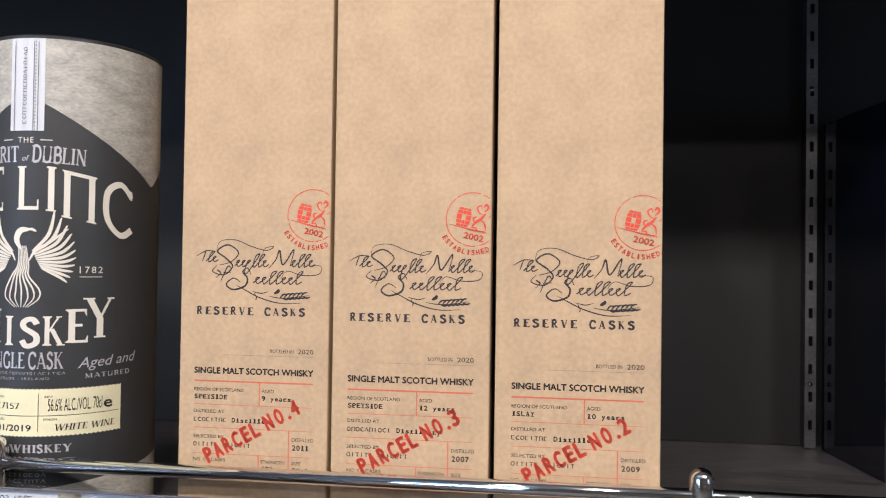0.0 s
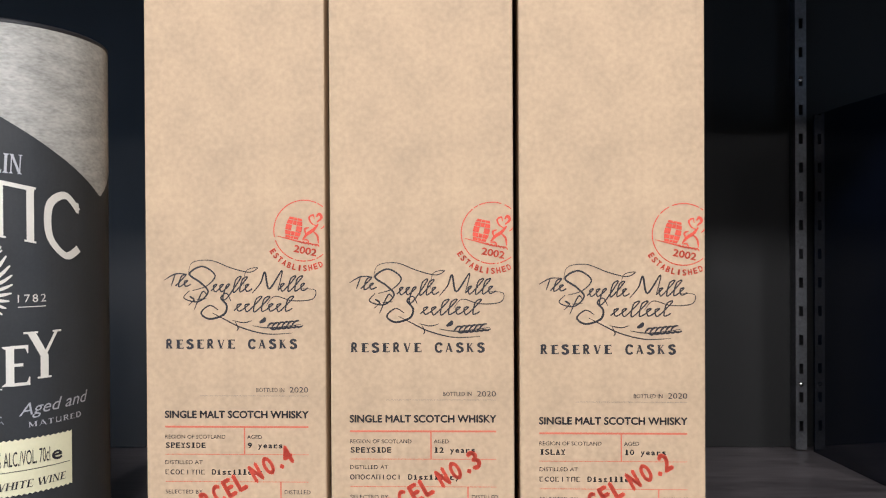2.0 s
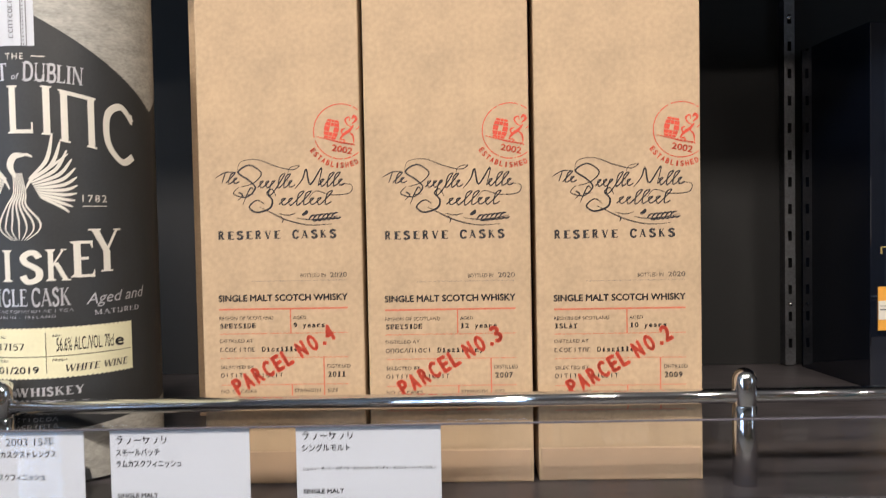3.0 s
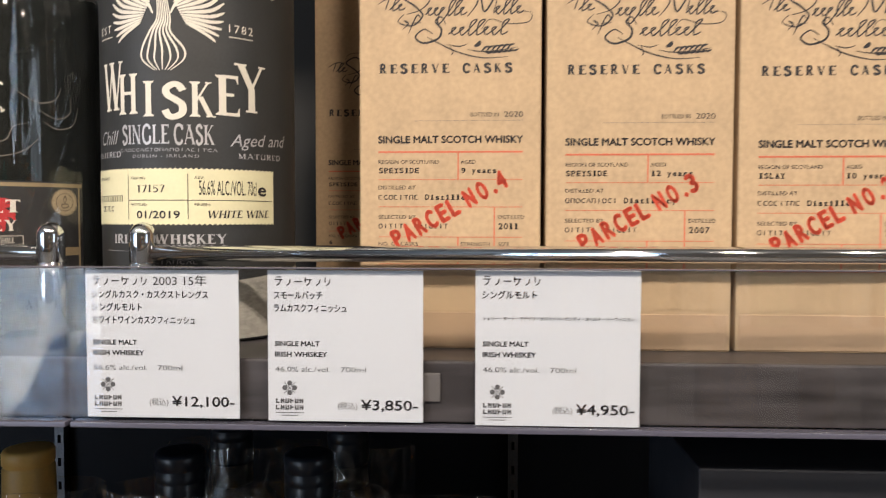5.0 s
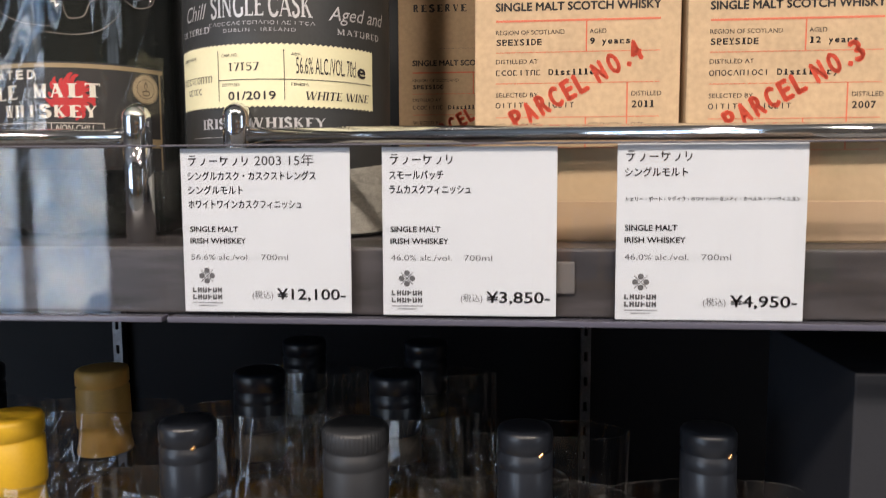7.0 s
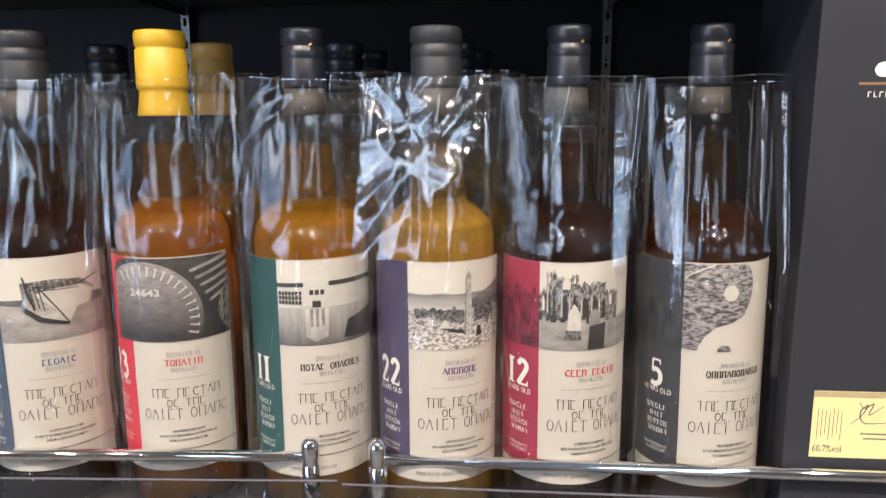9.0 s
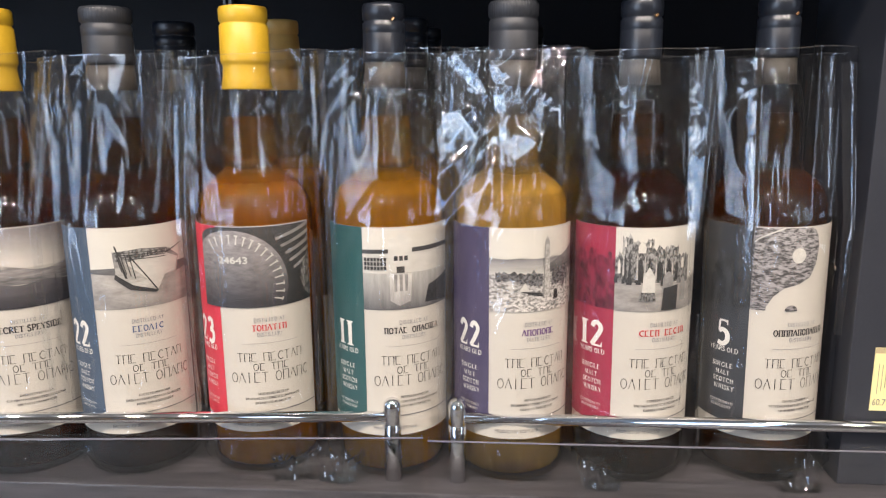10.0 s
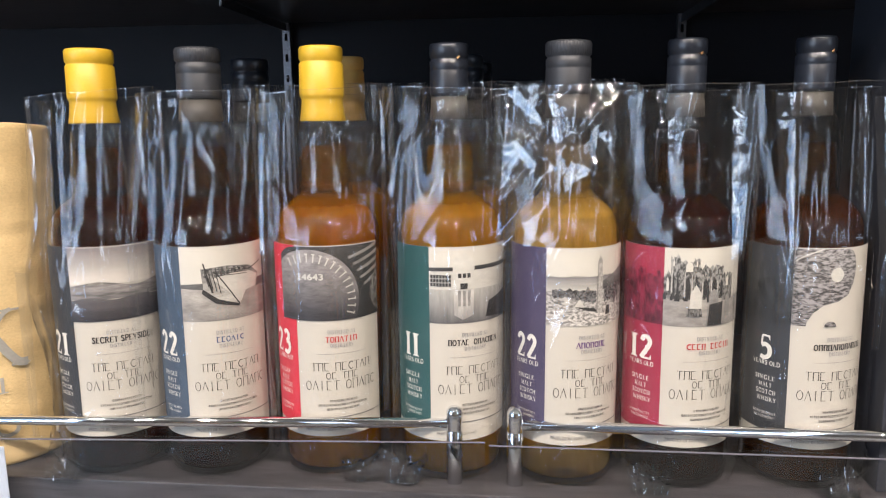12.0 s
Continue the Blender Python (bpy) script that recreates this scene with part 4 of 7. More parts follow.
# ---- price cards ----
def price_card(x0, x1, z0, z1, y, title, lines, small, abv, price, brand_bars):
    w, h = x1 - x0, z1 - z0
    t = thing("price_card", pose(x0, y, z0), "white printed price card standing in the clear holder", "price card", "price cards")
    part("card", block(0, w, 0, 0.0005, 0, h, 0.0001, 1), CARD_WHITE, t)
    bm = bmesh.new()
    for k in range(brand_bars):
        u, z = 0.0030 + 0.0041 * k, h - 0.0063
        if k in (0, 2, 3):
            bar(bm, u, u + 0.0032, z + (0.0022 if k != 2 else 0.0014), z + (0.0027 if k != 2 else 0.0019))
        if k == 0:
            bar(bm, u + 0.0006, u + 0.0028, z + 0.0033, z + 0.0037)
        if k != 2:
            stroke(bm, [(u + 0.0024, z + 0.0026), (u + 0.0020, z + 0.0010), (u + 0.0008, z)], 0.0005, taper=False)
        if k in (3, 5):
            bar(bm, u + 0.0002, u + 0.0007, z + 0.0012, z + 0.0034)
    x = 0.0030 + brand_bars * 0.0041
    if title:
        write(bm, title, x + 0.0010, h - 0.0063, 0.0034, width=0.0225)
    part("title_print", bm, INK, t)
    bm = bmesh.new()
    for k, (txt, wd) in enumerate(lines):
        write(bm, txt, 0.0027, h - 0.0116 - 0.0053 * k, 0.0025, width=wd, bold=0.00007)
    if small:
        write(bm, small, 0.0030, h - 0.0205, 0.0012, width=w - 0.0055, bold=0.00004)
    part("text_print", bm, INK, t)
    bm = bmesh.new()
    write(bm, "SINGLE MALT", 0.0030, h - 0.0312, 0.0020, width=0.0185, bold=0.00008)
    write(bm, "IRISH WHISKEY", 0.0030, h - 0.0356, 0.0020, width=0.0215, bold=0.00008)
    part("kind_print", bm, INK, t)
    bm = bmesh.new()
    write(bm, abv, 0.0030, h - 0.0418, 0.0021, width=0.0228)
    write(bm, "700ml", 0.0302, h - 0.0418, 0.0021, width=0.0104)
    part("strength_print", bm, INK_GREY, t)
    bm = bmesh.new()
    cx, cz = 0.0090, 0.0138
    for k in range(4):
        a = radians(90 * k)
        px, pz = cx + 0.0020 * math.sin(a), cz + 0.0020 * math.cos(a)
        poly(bm, [(px + 0.0011 * math.cos(radians(q)), pz + 0.0011 * math.sin(radians(q))) for q in range(0, 360, 30)])
        b = radians(45 + 90 * k)
        stroke(bm, [(cx, cz), (cx + 0.0033 * math.cos(b), cz + 0.0033 * math.sin(b))], 0.0003, taper=False)
    for x0_, x1_, zz, hh in ((0.0032, 0.0150, 0.0074, 0.0019), (0.0032, 0.0150, 0.0047, 0.0019)):
        n = 6
        for i in range(n):
            u = x0_ + (x1_ - x0_) * i / n
            bar(bm, u, u + 0.0006, zz, zz + hh)
            bar(bm, u, u + 0.0015, zz + (hh * 0.4 if i % 2 else 0), zz + (hh * 0.4 if i % 2 else 0) + 0.0006)
            if i % 3:
                bar(bm, u + 0.0010, u + 0.0016, zz, zz + hh)
    bar(bm, 0.0032, 0.0150, 0.0033, 0.0036)
    bar(bm, 0.0055, 0.0125, 0.0022, 0.0025)
    part("shop_emblem", bm, INK_GREY, t, "small grey shop emblem")
    bm = bmesh.new()
    write(bm, "(税込)", w - (0.0232 if len(price) < 8 else 0.0262) - 0.0118, 0.0054, 0.0023, width=0.0080)
    write(bm, price, w - 0.0022, 0.0050, 0.0040, width=0.0232 if len(price) < 8 else 0.0262, align="r", bold=0.0001)
    part("price_print", bm, INK_GREY, t)
    return t


CARD_Y = -0.0300
price_card(-0.1930, -0.1285, -0.0245, 0.0372, CARD_Y, "2003 15年", (("シングルカスク・カスクストレングス", 0.0490), ("シングルモルト", 0.0212), ("ホワイトワインカスクフィニッシュ", 0.0435)), "", "56.6% alc./vol.", "¥12,100-", 6)
price_card(-0.1165, -0.0525, -0.0250, 0.0373, CARD_Y, "", (("スモールバッチ", 0.0200), ("ラムカスクフィニッシュ", 0.0300)), "", "46.0% alc./vol.", "¥3,850-", 6)
price_card(-0.0312, 0.0350, -0.0257, 0.0380, CARD_Y, "", (("シングルモルト", 0.0220),), "シェリー・ポート・マデイラ・ホワイトバーガンディ・カベルネ・ソーヴィニヨン", "46.0% alc./vol.", "¥4,950-", 6)
price_card(-0.590, -0.5270, -0.4130, -0.3590, -0.0410, "", (("シングルモルト", 0.0220),), "", "46.0% alc./vol.", "¥4,950-", 4)
single("shelf_clip", block(-0.0600, -0.0455, -0.0275, -0.0262, -0.0170, -0.0050, 0.0006), plain("grey_clip", (0.12, 0.11, 0.11), 0.5), "small grey plastic clip on the shelf edge", "clip")


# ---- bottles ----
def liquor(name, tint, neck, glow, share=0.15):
    """Whisky: clear and coloured by its thickness (paler in the thin neck), bending the view behind it; glow imitates
    light caught in the liquid.
    """
    m, n, l, b = nodes_of(name)
    n.remove(b)
    tr, gl, rf, tl, df = n.new("ShaderNodeBsdfTransparent"), n.new("ShaderNodeBsdfGlossy"), n.new("ShaderNodeBsdfRefraction"), n.new("ShaderNodeBsdfTranslucent"), n.new("ShaderNodeBsdfDiffuse")
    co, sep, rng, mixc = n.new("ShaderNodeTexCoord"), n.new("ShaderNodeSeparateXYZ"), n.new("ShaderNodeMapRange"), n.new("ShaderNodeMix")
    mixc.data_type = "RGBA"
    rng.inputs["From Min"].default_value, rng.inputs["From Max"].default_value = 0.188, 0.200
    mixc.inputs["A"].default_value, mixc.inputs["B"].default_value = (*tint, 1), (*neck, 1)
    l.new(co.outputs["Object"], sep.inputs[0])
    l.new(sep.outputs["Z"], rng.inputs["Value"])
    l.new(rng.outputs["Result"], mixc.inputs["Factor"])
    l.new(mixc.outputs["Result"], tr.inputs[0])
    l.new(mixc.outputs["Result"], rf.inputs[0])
    # scattering glow colour stands in for light gathered inside the whisky
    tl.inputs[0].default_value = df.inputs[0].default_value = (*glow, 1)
    spread = n.new("ShaderNodeMixShader")
    spread.inputs[0].default_value = 0.15
    l.new(tl.outputs[0], spread.inputs[1])
    l.new(df.outputs[0], spread.inputs[2])
    waves = put(n, "ShaderNodeTexNoise", Scale=45.0, Detail=2.0)
    bump = put(n, "ShaderNodeBump", Strength=0.45, Distance=0.002)
    l.new(co.outputs["Object"], waves.inputs["Vector"])
    l.new(waves.outputs["Fac"], bump.inputs["Height"])
    l.new(bump.outputs[0], rf.inputs["Normal"])
    rf.inputs["IOR"].default_value, rf.inputs["Roughness"].default_value = 1.36, 0.0
    gl.inputs["Roughness"].default_value = 0.03
    first, second, mix = n.new("ShaderNodeMixShader"), n.new("ShaderNodeMixShader"), n.new("ShaderNodeMixShader")
    first.inputs[0].default_value = 0.65
    # imitated glow is cut back up the neck
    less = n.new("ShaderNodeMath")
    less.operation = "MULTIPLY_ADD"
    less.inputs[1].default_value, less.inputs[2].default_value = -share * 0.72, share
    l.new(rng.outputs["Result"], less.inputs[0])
    # noise makes the glow uneven, like streaks of refracted light
    stretch = n.new("ShaderNodeMapping")
    stretch.inputs["Scale"].default_value = (1.0, 1.0, 0.35)
    light_streak = put(n, "ShaderNodeTexNoise", Scale=85.0, Detail=3.0, Distortion=1.2)
    rise = n.new("ShaderNodeMapRange")
    rise.inputs["From Min"].default_value, rise.inputs["From Max"].default_value = 0.32, 0.68
    rise.inputs["To Min"].default_value, rise.inputs["To Max"].default_value = 0.82, 1.15
    uneven = n.new("ShaderNodeMath")
    uneven.operation = "MULTIPLY"
    l.new(co.outputs["Object"], stretch.inputs["Vector"])
    l.new(stretch.outputs[0], light_streak.inputs["Vector"])
    l.new(light_streak.outputs["Fac"], rise.inputs["Value"])
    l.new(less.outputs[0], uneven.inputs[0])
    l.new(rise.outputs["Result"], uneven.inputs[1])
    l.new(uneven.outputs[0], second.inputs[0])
    fr, sheen = schlick(n, l, 0.03)
    l.new(tr.outputs[0], first.inputs[1])
    l.new(rf.outputs[0], first.inputs[2])
    l.new(first.outputs[0], second.inputs[1])
    l.new(spread.outputs[0], second.inputs[2])
    l.new(sheen, mix.inputs[0])
    l.new(second.outputs[0], mix.inputs[1])
    l.new(gl.outputs[0], mix.inputs[2])
    l.new(mix.outputs[0], n["Material Output"].inputs["Surface"])
    return m


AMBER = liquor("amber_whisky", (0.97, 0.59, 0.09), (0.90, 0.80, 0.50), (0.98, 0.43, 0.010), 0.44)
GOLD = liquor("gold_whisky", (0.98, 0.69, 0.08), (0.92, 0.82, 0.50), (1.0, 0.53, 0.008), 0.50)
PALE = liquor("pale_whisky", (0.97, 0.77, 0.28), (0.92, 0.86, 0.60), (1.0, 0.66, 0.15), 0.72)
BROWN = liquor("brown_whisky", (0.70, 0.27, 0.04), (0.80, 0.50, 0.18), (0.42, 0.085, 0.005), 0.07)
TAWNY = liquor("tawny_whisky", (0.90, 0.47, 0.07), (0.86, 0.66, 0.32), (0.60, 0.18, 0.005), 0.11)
CLEAR = clear_sheet("bottle_glass", (0.95, 0.95, 0.94), 0.02, 1.2)
BR = 0.0375
LABEL_CREAM = surface("cream_label_paper", (0.495, 0.455, 0.387), 0.6, vary=0.03, scale=60, fine=900, bump=0.03)
BACK_PAPER = surface("label_back_paper", (0.50, 0.44, 0.36), 0.7, vary=0.06, scale=60, fine=900, bump=0.03)
CAP_YELLOW = surface("yellow_capsule", (0.564, 0.343, 0.024), 0.42, vary=0.05, scale=80, fine=600, bump=0.05)
CAP_OCHRE = surface("ochre_capsule", (0.58, 0.35, 0.10), 0.45, vary=0.06, scale=80, fine=600, bump=0.05)
COLLAR = surface("dull_silver_collar", (0.062, 0.055, 0.048), 0.55, 0.2, vary=0.1, scale=80, fine=600, bump=0.05)
CAP_GREY = surface("grey_capsule", (0.024, 0.026, 0.031), 0.44, vary=0.06, scale=80, fine=600, bump=0.05)
CAP_GREY.node_tree.nodes["Principled BSDF"].inputs["Specular IOR Level"].default_value = 0.45
CAP_BLACK = surface("black_capsule", (0.013, 0.016, 0.023), 0.30, vary=0.06, scale=80, fine=600, bump=0.05)
CAP_BLACK.node_tree.nodes["Principled BSDF"].inputs["Specular IOR Level"].default_value = 0.5
COPPER = plain("copper_tab", (0.75, 0.42, 0.20), 0.25, 0.8)
BODY = [(0.0, 0.004), (0.020, 0.0035), (0.030, 0.0006), (0.0345, 0.0), (0.0368, 0.0016), (BR, 0.005), (BR, 0.1695), (0.0373, 0.1740), (0.0363, 0.1790), (0.0338, 0.1842), (0.0298, 0.1888), (0.0250, 0.1925), (0.0212, 0.1953), (0.0192, 0.1988), (0.0187, 0.205), (0.0185, 0.219), (0.0174, 0.236), (0.0156, 0.247), (0.0132, 0.253), (0.0121, 0.258), (0.0119, 0.289), (0.0, 0.289)]
LEVEL = 0.233


def cap_profile(r, flared):
    top = [(r, 0.2895), (r - 0.0009, 0.2905), (r - 0.0009, 0.2915), (r, 0.2925), (r + 0.0001, 0.2995), (r - 0.0008, 0.3012), (r - 0.0030, 0.3016), (0, 0.3014)]
    if flared:
        return [(r + 0.0006, 0.2505), (r + 0.0009, 0.2510), (r - 0.0003, 0.2575), (r - 0.0009, 0.2645), (r - 0.0006, 0.2662), (r + 0.0003, 0.2672), (r + 0.0004, 0.2690)] + top
    return [(r - 0.0010, 0.2662), (r + 0.0001, 0.2668), (r, 0.2690), (r, 0.2830), (r - 0.0003, 0.2836), (r, 0.2842)] + top


def knurl(bm, z0, z1, n):
    """Fine ribs round the top ring of a capsule."""
    for v in bm.verts:
        if z0 < v.co.z < z1:
            a = math.atan2(v.co.y, v.co.x)
            k = 1 + 0.022 * math.cos(a * n)
            v.co.x, v.co.y = v.co.x * k, v.co.y * k
    return bm


def whisky_bottle(m, liquid, cap_mat, cap_label, front, label, cap_r=0.0152, group="bagged whisky bottles"):
    t = thing("whisky_bottle", m, label, "bottle", group)
    glass = part("glass", lathe(BODY, 64), CLEAR, t, "clear glass", True)
    inner = [(max(r - 0.0022, 0.0), max(z, 0.0) + 0.0035) for r, z in BODY if z < LEVEL]
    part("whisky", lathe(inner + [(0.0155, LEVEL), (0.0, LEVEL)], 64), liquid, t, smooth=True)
    flared = cap_mat in (CAP_YELLOW, CAP_OCHRE)
    bm = lathe(cap_profile(cap_r, flared), 144)
    part("capsule", knurl(bm, 0.2920, 0.2998, 48) if cap_mat is CAP_GREY else bm, cap_mat, t, cap_label, True)
    if not flared:
        part("collar", lathe([(cap_r - 0.0004, 0.2505), (cap_r + 0.0001, 0.2510), (cap_r - 0.0009, 0.2660), (0.0, 0.2660)], 48), COLLAR, t, "dull silver collar below the capsule", True)
    if cap_mat is CAP_BLACK and front:
        tab = part("tear_tab", block(-0.0012, 0.0012, -0.0004, 0.0006, -0.0007, 0.0007, 0.0002, 1), COPPER, t, "small copper tear tab")
        tab.matrix_basis = pose(cap_r * 0.55, -cap_r * 0.83, 0.2915, 0, -35, 33)
    part("back_label", wrap_grid(lambda x: 0.040, lambda x: 0.155, math.pi * BR - 0.045, math.pi * BR + 0.045, BR + 0.0003, 24, 2), BACK_PAPER, t)
    if front:
        front(t)
    return t


def label_set(side_mat, split, age, name_bars, name_mat, picture, seed=1, ghost=None):
    """A wrap label: coloured side strip with the age, a picture above, cream field with writing below."""
    def build(t):
        r1, r2, r3 = BR + 0.0004, BR + 0.0007, BR + 0.0010
        z0, zm, zp, z1 = 0.0300, 0.0385, 0.1145, 0.1670
        left, right = split - 0.037, split + 0.066
        body = part("front_label", wrap_grid(lambda x: z0, lambda x: z1, left, right, r1, 60, 4), LABEL_CREAM, t, "cream wrap-round paper label", True)
        part("side_strip", wrap_grid(lambda x: zm, lambda x: z1, left, split, r2, 24, 4), side_mat, body, smooth=True)
        if ghost:
            rg = random.Random(seed)
            tops = [0.147 + 0.006 * rg.random() for k in range(15)]
            part("strip_picture", wrap_grid(lambda x: 0.1150, lambda x: tops[int((x - left) / (split - left) * 13.99)], left, split, r2 + 0.00015, 56, 2), ghost, body, smooth=True)
        to = round_map(r3)
        o, sx = split + 0.0325, split - 0.0155
        bm = bmesh.new()
        write(bm, age, sx, 0.0892, 0.0162, to, align="c", width=0.0090 * len(age) if age != "11" else 0.0135, serif=0.20)
        part("age_print", bm, CREAM, body)
        bm = bmesh.new()
        write(bm, "YEARS OLD", sx, 0.0848, 0.0030, to, align="c", width=0.0205, serif=0.15)
        for i, wd in enumerate(("SINGLE", "MALT", "SCOTCH", "WHISKY")):
            write(bm, wd, sx + 0.0006 * i, 0.0743 - 0.0050 * i, 0.0030, to, align="c", width=0.0024 * len(wd), gap=1.15, serif=0.16)
        letter_shapes(bm, 10, sx - 0.008, 0.0500, 0.0017, 0.017, to, 0.0003, seed)
        letter_shapes(bm, 9, sx - 0.007, 0.0470, 0.0017, 0.015, to, 0.0003, seed + 1)
        part("side_print", bm, CREAM, body)
        picture(body, split, right, zp, z1, r2, r3)
        bm = bmesh.new()
        write(bm, "DISTILLED AT", o, 0.1050, 0.0025, to, align="c", width=0.0200, gap=1.1, serif=0.13)
        write(bm, "DISTILLERY", o, 0.0953, 0.0024, to, align="c", width=0.0168, gap=1.1, serif=0.13)
        bar(bm, o - 0.0185, o + 0.0185, 0.0905, 0.0907, to, 6)
        part("label_print", bm, INK_MID, body)
        bm = bmesh.new()
        if name_bars:
            g = 0.0033 if len(name_bars) < 12 else 0.0030
            x = o - len(name_bars) * g / 2
            for k, q in enumerate(name_bars):
                if q != " ":
                    letter_shapes(bm, 1, x + g * k, 0.0990, 0.0040, g, to, 0.00070, seed, 0.82, 0.00030, q)
        else:
            write(bm, "SECRET SPEYSIDE", o, 0.0990, 0.0041, to, align="c", width=0.0400, serif=0.20)
        part("name_print", bm, name_mat, body, "bold printed name")
        for z, h, words, w in ((0.0785, 0.0058, ("601", "013650"), 0.0440), (0.0724, 0.0048, ("41", "601"), 0.0240), (0.0644, 0.0068, ("45216", "40503"), 0.0535)):
            bm = bmesh.new()
            g, x = w / (sum(map(len, words)) + 0.7), o - w / 2
            for order in words:
                letter_shapes(bm, len(order), x, z, h, len(order) * g, to, 0.00042, seed, 0.80, 0.00034, order)
                x += (len(order) + 0.7) * g
            part("brand_print", bm, INK, body, "row of thin grey letter shapes")
        bm = bmesh.new()
        for i, w in enumerate((0.020, 0.036, 0.024)):
            letter_shapes(bm, int(w / 0.0013), o - w / 2, 0.0556 - 0.0031 * i, 0.0016, w, to, 0.00034, seed + i, 0.7)
        part("small_print", bm, INK, body)
        bm = bmesh.new()
        bar(bm, o - 0.020, right, 0.0436, 0.0442, to, 10)
        write(bm, "PRODUCT OF SCOTLAND", o - 0.014, 0.0345, 0.0020, to, align="c", width=0.0285, gap=1.1, serif=0.15)
        part("origin_print", bm, INK_GREY, body)
    return build


def photo_grade(name, low, high, z0, z1, grain=0.25, scale=90.0, stretch=(0.4, 0.4, 1.0), hard=0.0):
    """Printed photograph tone: graded from low to high with blotches and fine grain."""
    m, n, l, b = nodes_of(name)
    b.inputs["Roughness"].default_value = 0.5
    co, mp, sep = n.new("ShaderNodeTexCoord"), n.new("ShaderNodeMapping"), n.new("ShaderNodeSeparateXYZ")
    mp.inputs["Scale"].default_value = stretch
    l.new(co.outputs["Object"], mp.inputs["Vector"])
    l.new(co.outputs["Object"], sep.inputs[0])
    rng = n.new("ShaderNodeMapRange")
    rng.inputs["From Min"].default_value, rng.inputs["From Max"].default_value = z0, z1
    l.new(sep.outputs["Z"], rng.inputs["Value"])
    tone = n.new("ShaderNodeMix")
    tone.data_type = "RGBA"
    tone.inputs["A"].default_value, tone.inputs["B"].default_value = (*low, 1), (*high, 1)
    l.new(rng.outputs["Result"], tone.inputs["Factor"])
    tx = put(n, "ShaderNodeTexNoise", Scale=scale, Detail=6.0, Roughness=0.65)
    l.new(mp.outputs[0], tx.inputs["Vector"])
    lift = n.new("ShaderNodeMapRange")
    lift.inputs["From Min"].default_value, lift.inputs["From Max"].default_value = 0.3 + hard, 0.7 - hard
    lift.inputs["To Min"].default_value, lift.inputs["To Max"].default_value = 1 - grain, 1 + grain
    l.new(tx.outputs["Fac"], lift.inputs["Value"])
    mul = n.new("ShaderNodeVectorMath")
    mul.operation = "SCALE"
    l.new(tone.outputs["Result"], mul.inputs[0])
    l.new(lift.outputs["Result"], mul.inputs["Scale"])
    l.new(mul.outputs[0], b.inputs["Base Color"])
    return m


PZ0, PZ1 = 0.1145, 0.1670
P_SKY = photo_grade("photo_pale_sky", (0.570, 0.534, 0.460), (0.534, 0.497, 0.423), PZ0 + 0.02, PZ1, 0.08, 40)
P_DUSK = photo_grade("photo_dusk_sky", (0.60, 0.55, 0.48), (0.17, 0.15, 0.15), PZ0 + 0.026, PZ1, 0.12, 45, (0.25, 0.25, 1.6))
P_GROUND = photo_grade("photo_sand", (0.24, 0.22, 0.20), (0.36, 0.33, 0.29), PZ0, PZ0 + 0.026, 0.30, 220)
P_SEA = photo_grade("photo_dark_sea", (0.025, 0.022, 0.026), (0.10, 0.09, 0.09), PZ0, PZ0 + 0.017, 0.3, 160, (0.2, 0.2, 1.5))
P_SHORE = photo_grade("photo_shore", (0.13, 0.12, 0.115), (0.30, 0.27, 0.25), PZ0 + 0.014, PZ0 + 0.03, 0.5, 200, (0.2, 0.2, 1.6), 0.08)
P_DARK = photo_grade("photo_dark", (0.025, 0.024, 0.024), (0.05, 0.048, 0.046), PZ0, PZ1, 0.4, 300)
P_MID = photo_grade("photo_mid_grey", (0.20, 0.19, 0.175), (0.26, 0.245, 0.225), PZ0, PZ1, 0.35, 220)
P_HILL = photo_grade("photo_hill", (0.10, 0.095, 0.09), (0.20, 0.19, 0.18), PZ0 + 0.02, PZ0 + 0.045, 0.45, 160)
P_LIGHT = photo_grade("photo_light", (0.460, 0.432, 0.377), (0.552, 0.524, 0.460), PZ0, PZ1, 0.12, 260)
P_WATER = photo_grade("photo_wet_yard", (0.10, 0.095, 0.095), (0.40, 0.38, 0.34), PZ0, PZ0 + 0.024, 0.25, 150, (1.4, 1.4, 0.25))
P_MIRROR = photo_grade("photo_wet_mirror", (0.30, 0.28, 0.26), (0.50, 0.47, 0.42), PZ0 + 0.004, PZ0 + 0.022, 0.25, 260, (1.2, 1.2, 0.3))
P_ROUGH = photo_grade("photo_rubble", (0.42, 0.39, 0.35), (0.26, 0.245, 0.225), PZ0, PZ0 + 0.026, 0.62, 620, (0.7, 0.7, 1.2), 0.11)
P_TREES = photo_grade("photo_trees", (0.09, 0.085, 0.085), (0.11, 0.105, 0.10), PZ0, PZ1, 0.8, 700, (0.8, 0.8, 0.9), 0.12)
P_BAY = photo_grade("photo_bay", (0.46, 0.43, 0.38), (0.12, 0.115, 0.12), PZ0 + 0.024, PZ0 + 0.035, 0.2, 120, (0.25, 0.25, 1.8))
P_STONE = photo_grade("photo_tower_stone", (0.40, 0.375, 0.335), (0.34, 0.32, 0.285), PZ0, PZ1, 0.35, 700, (1.0, 1.0, 0.8), 0.08)
P_FORESHORE = photo_grade("photo_foreshore", (0.16, 0.148, 0.145), (0.22, 0.205, 0.195), PZ0, PZ1, 0.75, 560, (0.45, 0.45, 1.2), 0.12)
